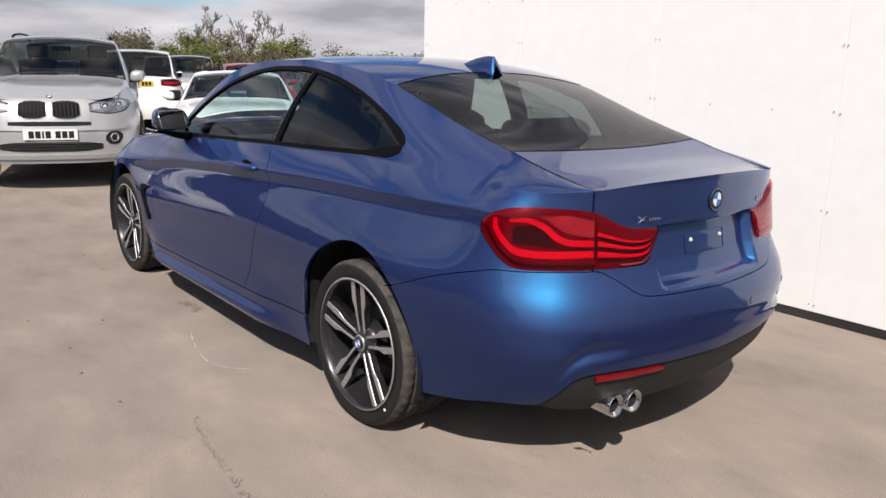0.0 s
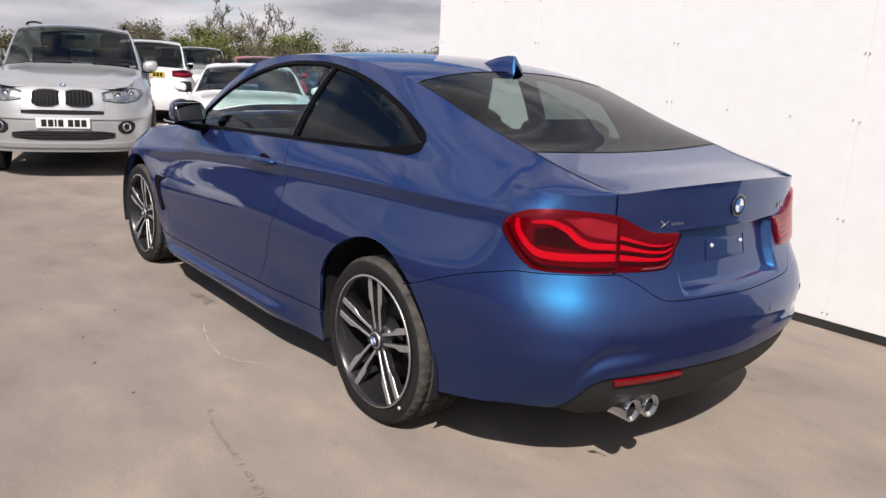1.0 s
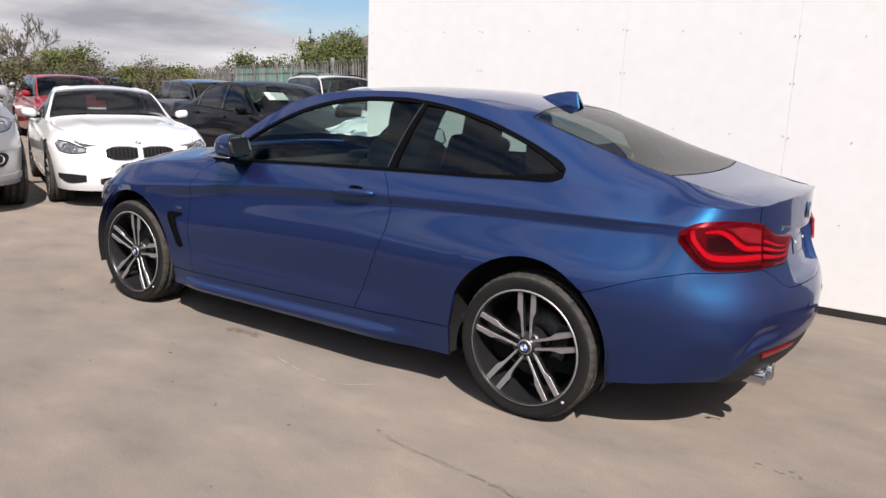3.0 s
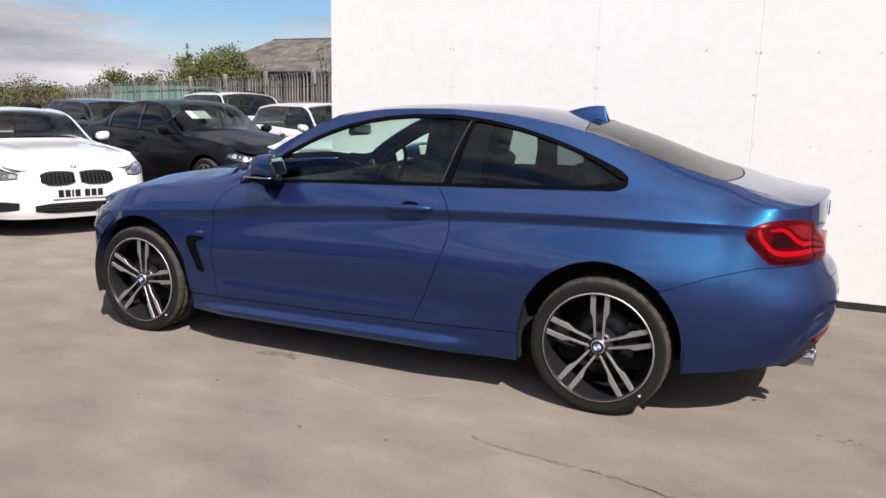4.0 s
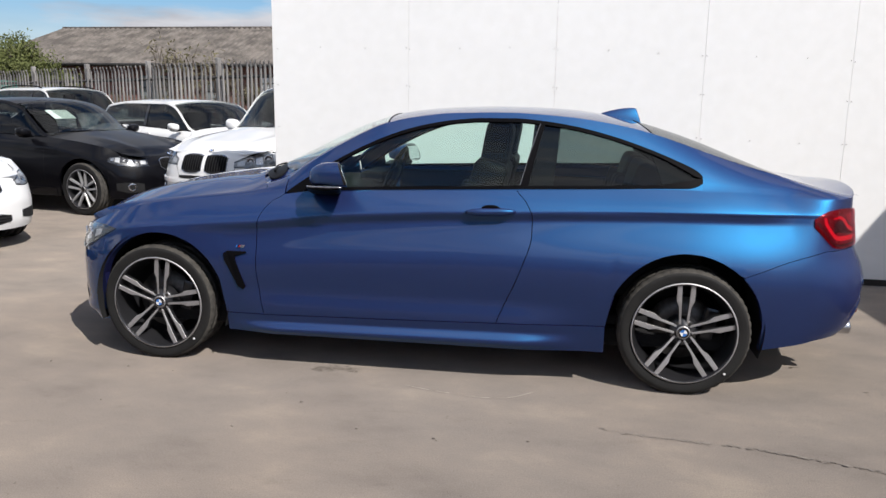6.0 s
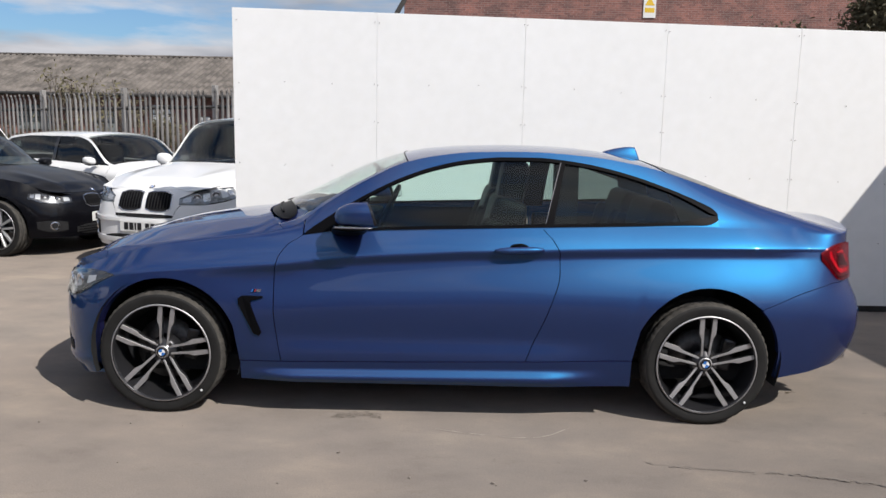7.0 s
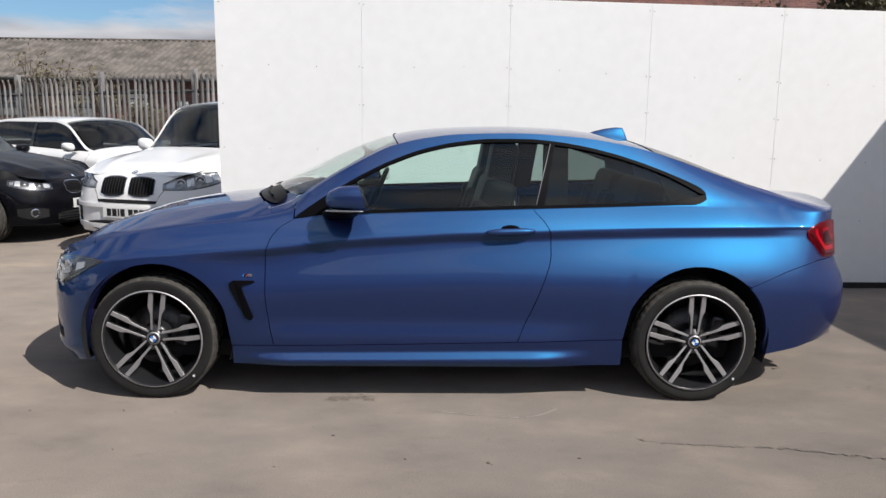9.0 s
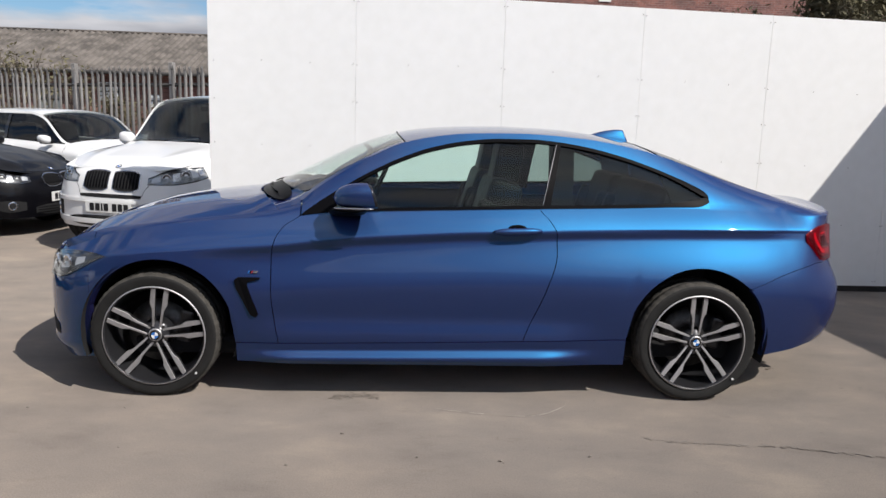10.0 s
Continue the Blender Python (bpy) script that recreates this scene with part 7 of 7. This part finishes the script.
tagged(east, "unseen white board wall added to cast shade on the yard's side", "wall", kind="structure")
# unseen brick wall behind the walk, added to darken reflections; closes the far side
south = box_part("wall_south", (70.0, 0.4, 5.2), pose(-26.0, -17.0, 2.6), M["brick"], bevel=0.01)
tagged(south, "unseen plain red-brick wall added to darken reflections and close the yard", "wall", kind="structure")

# green containers behind the fence
for x, y in ((-19.6, 19.0), (-22.2, 20.2)):
    c = empty("skip_container", pose(x, y, 0, 0, 0, 20))
    tagged(c, "green steel skip container behind the fence", "container")
    n = 80
    xs = np.linspace(-1.4, 1.4, n)
    wv = 0.03 * np.sign(np.sin(xs * 2 * math.pi / 0.28))
    sheet_part("side_panel", [np.array([np.stack([xs, -0.9 + wv, 0 * xs + z], -1) for z in (0.05, 1.95)])], M["container"], c)
    box_part("container_body", (2.8, 1.7, 1.95), pose(0, 0, 1.0), M["container"], c, bevel=0.02)

# ---------------------------------------------------------------- trees and hedges
M["bark"] = material("grey_bark", (0.13, 0.105, 0.085), 0.95, vary=0.3, scale=6)
M["leaf"] = material("spring_leaves", (0.165, 0.185, 0.055), 0.75, second=(0.08, 0.098, 0.03), scale=1.1, by_object=0.25)
M["leaf_dull"] = material("olive_scrub_leaves", (0.145, 0.130, 0.070), 0.8, second=(0.085, 0.075, 0.045), scale=1.3, by_object=0.2)
M["conifer"] = material("dark_conifer", (0.03, 0.05, 0.022), 0.8, vary=0.4, scale=2)


def limbs(rnd, p, d, length, r, depth, out, twigs, kids=(2, 3, 3)):
    """Grows a limb and its children; out takes (points, radii), twigs the ends."""
    pts, rad = [p], [r]
    n = 4
    for i in range(n):
        d = (d + Vector((rnd.uniform(-1, 1), rnd.uniform(-1, 1), rnd.uniform(-0.4, 0.8))) * 0.16).normalized()
        p = p + d * length / n
        pts.append(p)
        rad.append(r * (1 - 0.5 * (i + 1) / n))
    out.append((pts, rad))
    if depth == 0:
        twigs.append(p)
        return
    for k in range(rnd.choice(kids)):
        q = pts[rnd.randint(2, n)]
        e = (d + Vector((rnd.uniform(-1, 1), rnd.uniform(-1, 1), rnd.uniform(-0.2, 0.7))) * 0.75).normalized()
        limbs(rnd, q, e, length * rnd.uniform(0.55, 0.75), r * 0.5, depth - 1, out, twigs, kids)


def tree(name, at, height, spread, leaves, leaf_size, label, mat="leaf", seed=0, depth=4, dense=1.0, shrub=False, kids=(2, 3, 3), thin=0.006):
    rnd = random.Random(seed)
    t = empty(name, pose(*at, 0, 0, 0, rnd.uniform(0, 360)))
    tagged(t, label, "tree" if not shrub else "shrub")
    out, twigs = [], []
    for k in range(1 if not shrub else 4):
        a = rnd.uniform(0, 6.28)
        d = Vector((math.cos(a) * 0.6, math.sin(a) * 0.6, 1)).normalized() if shrub else Vector((0.03, 0.02, 1))
        limbs(rnd, Vector((0, 0, -0.05)), d, height * (0.36 if not shrub else 0.33), height * 0.018, depth if not shrub else depth - 1, out, twigs, kids)
    top = max(q.z for q in twigs)
    wide = max(max(abs(q.x), abs(q.y)) for q in twigs) or 1
    sc = Vector((spread / wide, spread / wide, height / top))
    V, Fc = [], []
    for pts, rad in out:
        v, f = sweep([Vector((p.x * sc.x, p.y * sc.y, p.z * sc.z)) for p in pts], [max(thin, r) for r in rad], 5)
        Fc += [tuple(i + len(V) for i in q) for q in f]
        V += v
    link_mesh("trunk", V, Fc, M["bark"], t)
    if leaves:
        V, Fc = [], []
        for i in range(leaves):
            q = rnd.choice(twigs)
            c = Vector((q.x * sc.x, q.y * sc.y, q.z * sc.z)) + Vector((rnd.gauss(0, 1), rnd.gauss(0, 1), rnd.gauss(0, 0.8))) * leaf_size * 2.4 * dense
            c.z = max(0.05, c.z)
            a, b = Vector((rnd.gauss(0, 1), rnd.gauss(0, 1), rnd.gauss(0, 1))).normalized(), Vector((rnd.gauss(0, 1), rnd.gauss(0, 1), rnd.gauss(0, 1))).normalized()
            s = leaf_size * rnd.uniform(0.5, 1.2)
            k = len(V)
            V += [c - a * s, c + b * s * 0.45, c + a * s, c - b * s * 0.45]
            Fc.append((k, k + 1, k + 2, k + 3))
        link_mesh("crown", V, Fc, M[mat], t, smooth=False)
    return t


def conifer(at, height, spread):
    """A thin dark spire: a straight stem with short drooping boughs of needles."""
    rnd = random.Random(133)
    t = empty("conifer_tree", pose(*at, 0))
    tagged(t, "small dark ragged conifer beyond the fence", "tree")
    v, f = sweep([(0, 0, -0.05), (0.02, 0, height * 0.5), (0, 0.01, height)], [0.07, 0.04, 0.01], 6)
    link_mesh("trunk", v, f, M["bark"], t)
    V, Fc = [], []
    for k in range(70):
        u = rnd.uniform(0.25, 0.98)
        a = rnd.uniform(0, 6.283)
        reach = spread * (1 - u) ** 0.8 * rnd.uniform(0.5, 1.2) + 0.06
        for i in range(34):
            w = rnd.random()
            c = Vector((math.cos(a) * reach * w, math.sin(a) * reach * w, height * u + 0.12 * w * w * rnd.uniform(-0.5, 1.5))) + Vector((rnd.gauss(0, 1), rnd.gauss(0, 1), rnd.gauss(0, 1))) * 0.035
            d, g = Vector((rnd.gauss(0, 1), rnd.gauss(0, 1), rnd.gauss(0, 1))).normalized() * 0.055, Vector((rnd.gauss(0, 1), rnd.gauss(0, 1), rnd.gauss(0, 1))).normalized() * 0.02
            n = len(V)
            V += [c - d, c + g, c + d, c - g]
            Fc.append((n, n + 1, n + 2, n + 3))
    link_mesh("crown", V, Fc, M["conifer"], t, smooth=False)


rnd = random.Random(11)
# hedge bushes along the far side, seen over the parked cars
line = [(-31.0 + 0.35 * k + rnd.uniform(-0.8, 0.8), 3.5 + 1.55 * k + rnd.uniform(-0.5, 0.5)) for k in range(14)]
for k, (x, y) in enumerate(line):
    tree("hedge_bush", (x, y), (1.9 if k < 3 else rnd.uniform(2.3, 2.75)) if k < 8 else rnd.uniform(1.6, 2.1), rnd.uniform(1.5, 1.9), 6500, 0.075, "green hedge bush in spring leaf", "leaf" if k % 3 else "leaf_dull", 40 + k, 4, shrub=True)
for k, (x, y) in enumerate([(-34, -9), (-34, -5.5), (-33.5, -2), (-33, 1.2)]):
    tree("hedge_bush", (x, y), rnd.uniform(1.7, 2.2), 1.8, 4000, 0.08, "green hedge bush in spring leaf", "leaf", 70 + k, 4, shrub=True)
for k, (x, y, h, w) in enumerate(((-36.3, 13.4, 4.15, 1.5), (-35.5, 15.7, 4.35, 1.9))):
    tree("bare_tree", (x, y), h, w, 0, 0.1, "bare grey tree not yet in leaf", seed=90 + k, depth=6, kids=(3, 3, 3), thin=0.009)
# brambly scrub nearer by
for k, (x, y, h) in enumerate(((-16.6, 8.3, 1.95), (-16.0, 9.9, 1.9), (-17.5, 7.2, 1.9), (-17.0, 11.4, 1.75))):
    tree("bramble_shrub", (x, y), h, 1.1, 1500, 0.05, "straggly olive-brown scrub beside the yard", "leaf_dull", 110 + k, 4, shrub=True)
# trees beyond the fence
tree("bush_tree", (-27.0, 23.0), 2.7, 1.7, 4500, 0.08, "rounded green bush beyond the fence", "leaf", 130, 4, shrub=True)
tree("bush_tree", (-24.6, 24.6), 3.2, 1.7, 5000, 0.08, "bright green bush beyond the fence", "leaf", 131, 4, shrub=True)
tree("bush_tree", (-22.8, 24.4), 3.1, 1.8, 5000, 0.08, "bright green bush beyond the fence", "leaf", 132, 4, shrub=True)
conifer((-24.9, 25.2), 4.2, 0.75)
for x, y, h, k in ((-23.6, 24.3, 3.3, 150), (-22.4, 24.2, 3.5, 151), (-21.4, 24.0, 3.75, 152)):
    tree("bush_tree", (x, y), h, 1.1, 5200, 0.075, "ivy-green bush climbing the shed roof", "leaf", k, 4, shrub=True)
tree("bush_tree", (-20.6, 23.8), 3.7, 1.7, 5000, 0.08, "ivy-green bush against the shed roof", "leaf", 134, 4, shrub=True)
tree("bush_tree", (-8.6, 13.2), 2.75, 0.8, 500, 0.06, "thin scrub growing behind the fence", "leaf_dull", 135, 4, shrub=True)
tree("bush_tree", (-7.4, 12.6), 2.6, 0.9, 500, 0.06, "thin scrub growing behind the fence", "leaf_dull", 136, 4, shrub=True)
for k, (x, y) in enumerate(((-10.2, 14.0), (-9.4, 13.7), (-6.5, 12.4), (-5.6, 11.9), (-4.7, 11.6), (-3.6, 11.0))):
    tree("bramble_shrub", (x, y), 1.5 + 0.12 * (k % 3), 0.8, 1500, 0.05, "dull brown-green scrub behind the fence", "leaf_dull", 160 + k, 4, shrub=True)
for k, (x, y) in enumerate(((6.6, 9.5), (8.2, 9.2), (9.8, 9.6))):
    tree("wall_tree", (x, y), 3.9, 1.5, 4200, 0.07, "leafy tree showing above the white wall", "leaf_dull", 140 + k, 4)


def lamp_post():
    p = empty("street_lamp", pose(-50.0, 19.6, 0))
    tagged(p, "tall thin galvanised floodlight column", "lamp post")
    v, f = sweep([(0, 0, 0), (0, 0, 2.5), (0, 0, 5.2)], [0.07, 0.055, 0.045], 10)
    link_mesh("column", v, f, M["galv"], p)
    box_part("lamp_head", (0.5, 0.35, 0.28), pose(0, 0, 5.3, 0, 20, 0), M["galv"], p, bevel=0.05)


lamp_post()
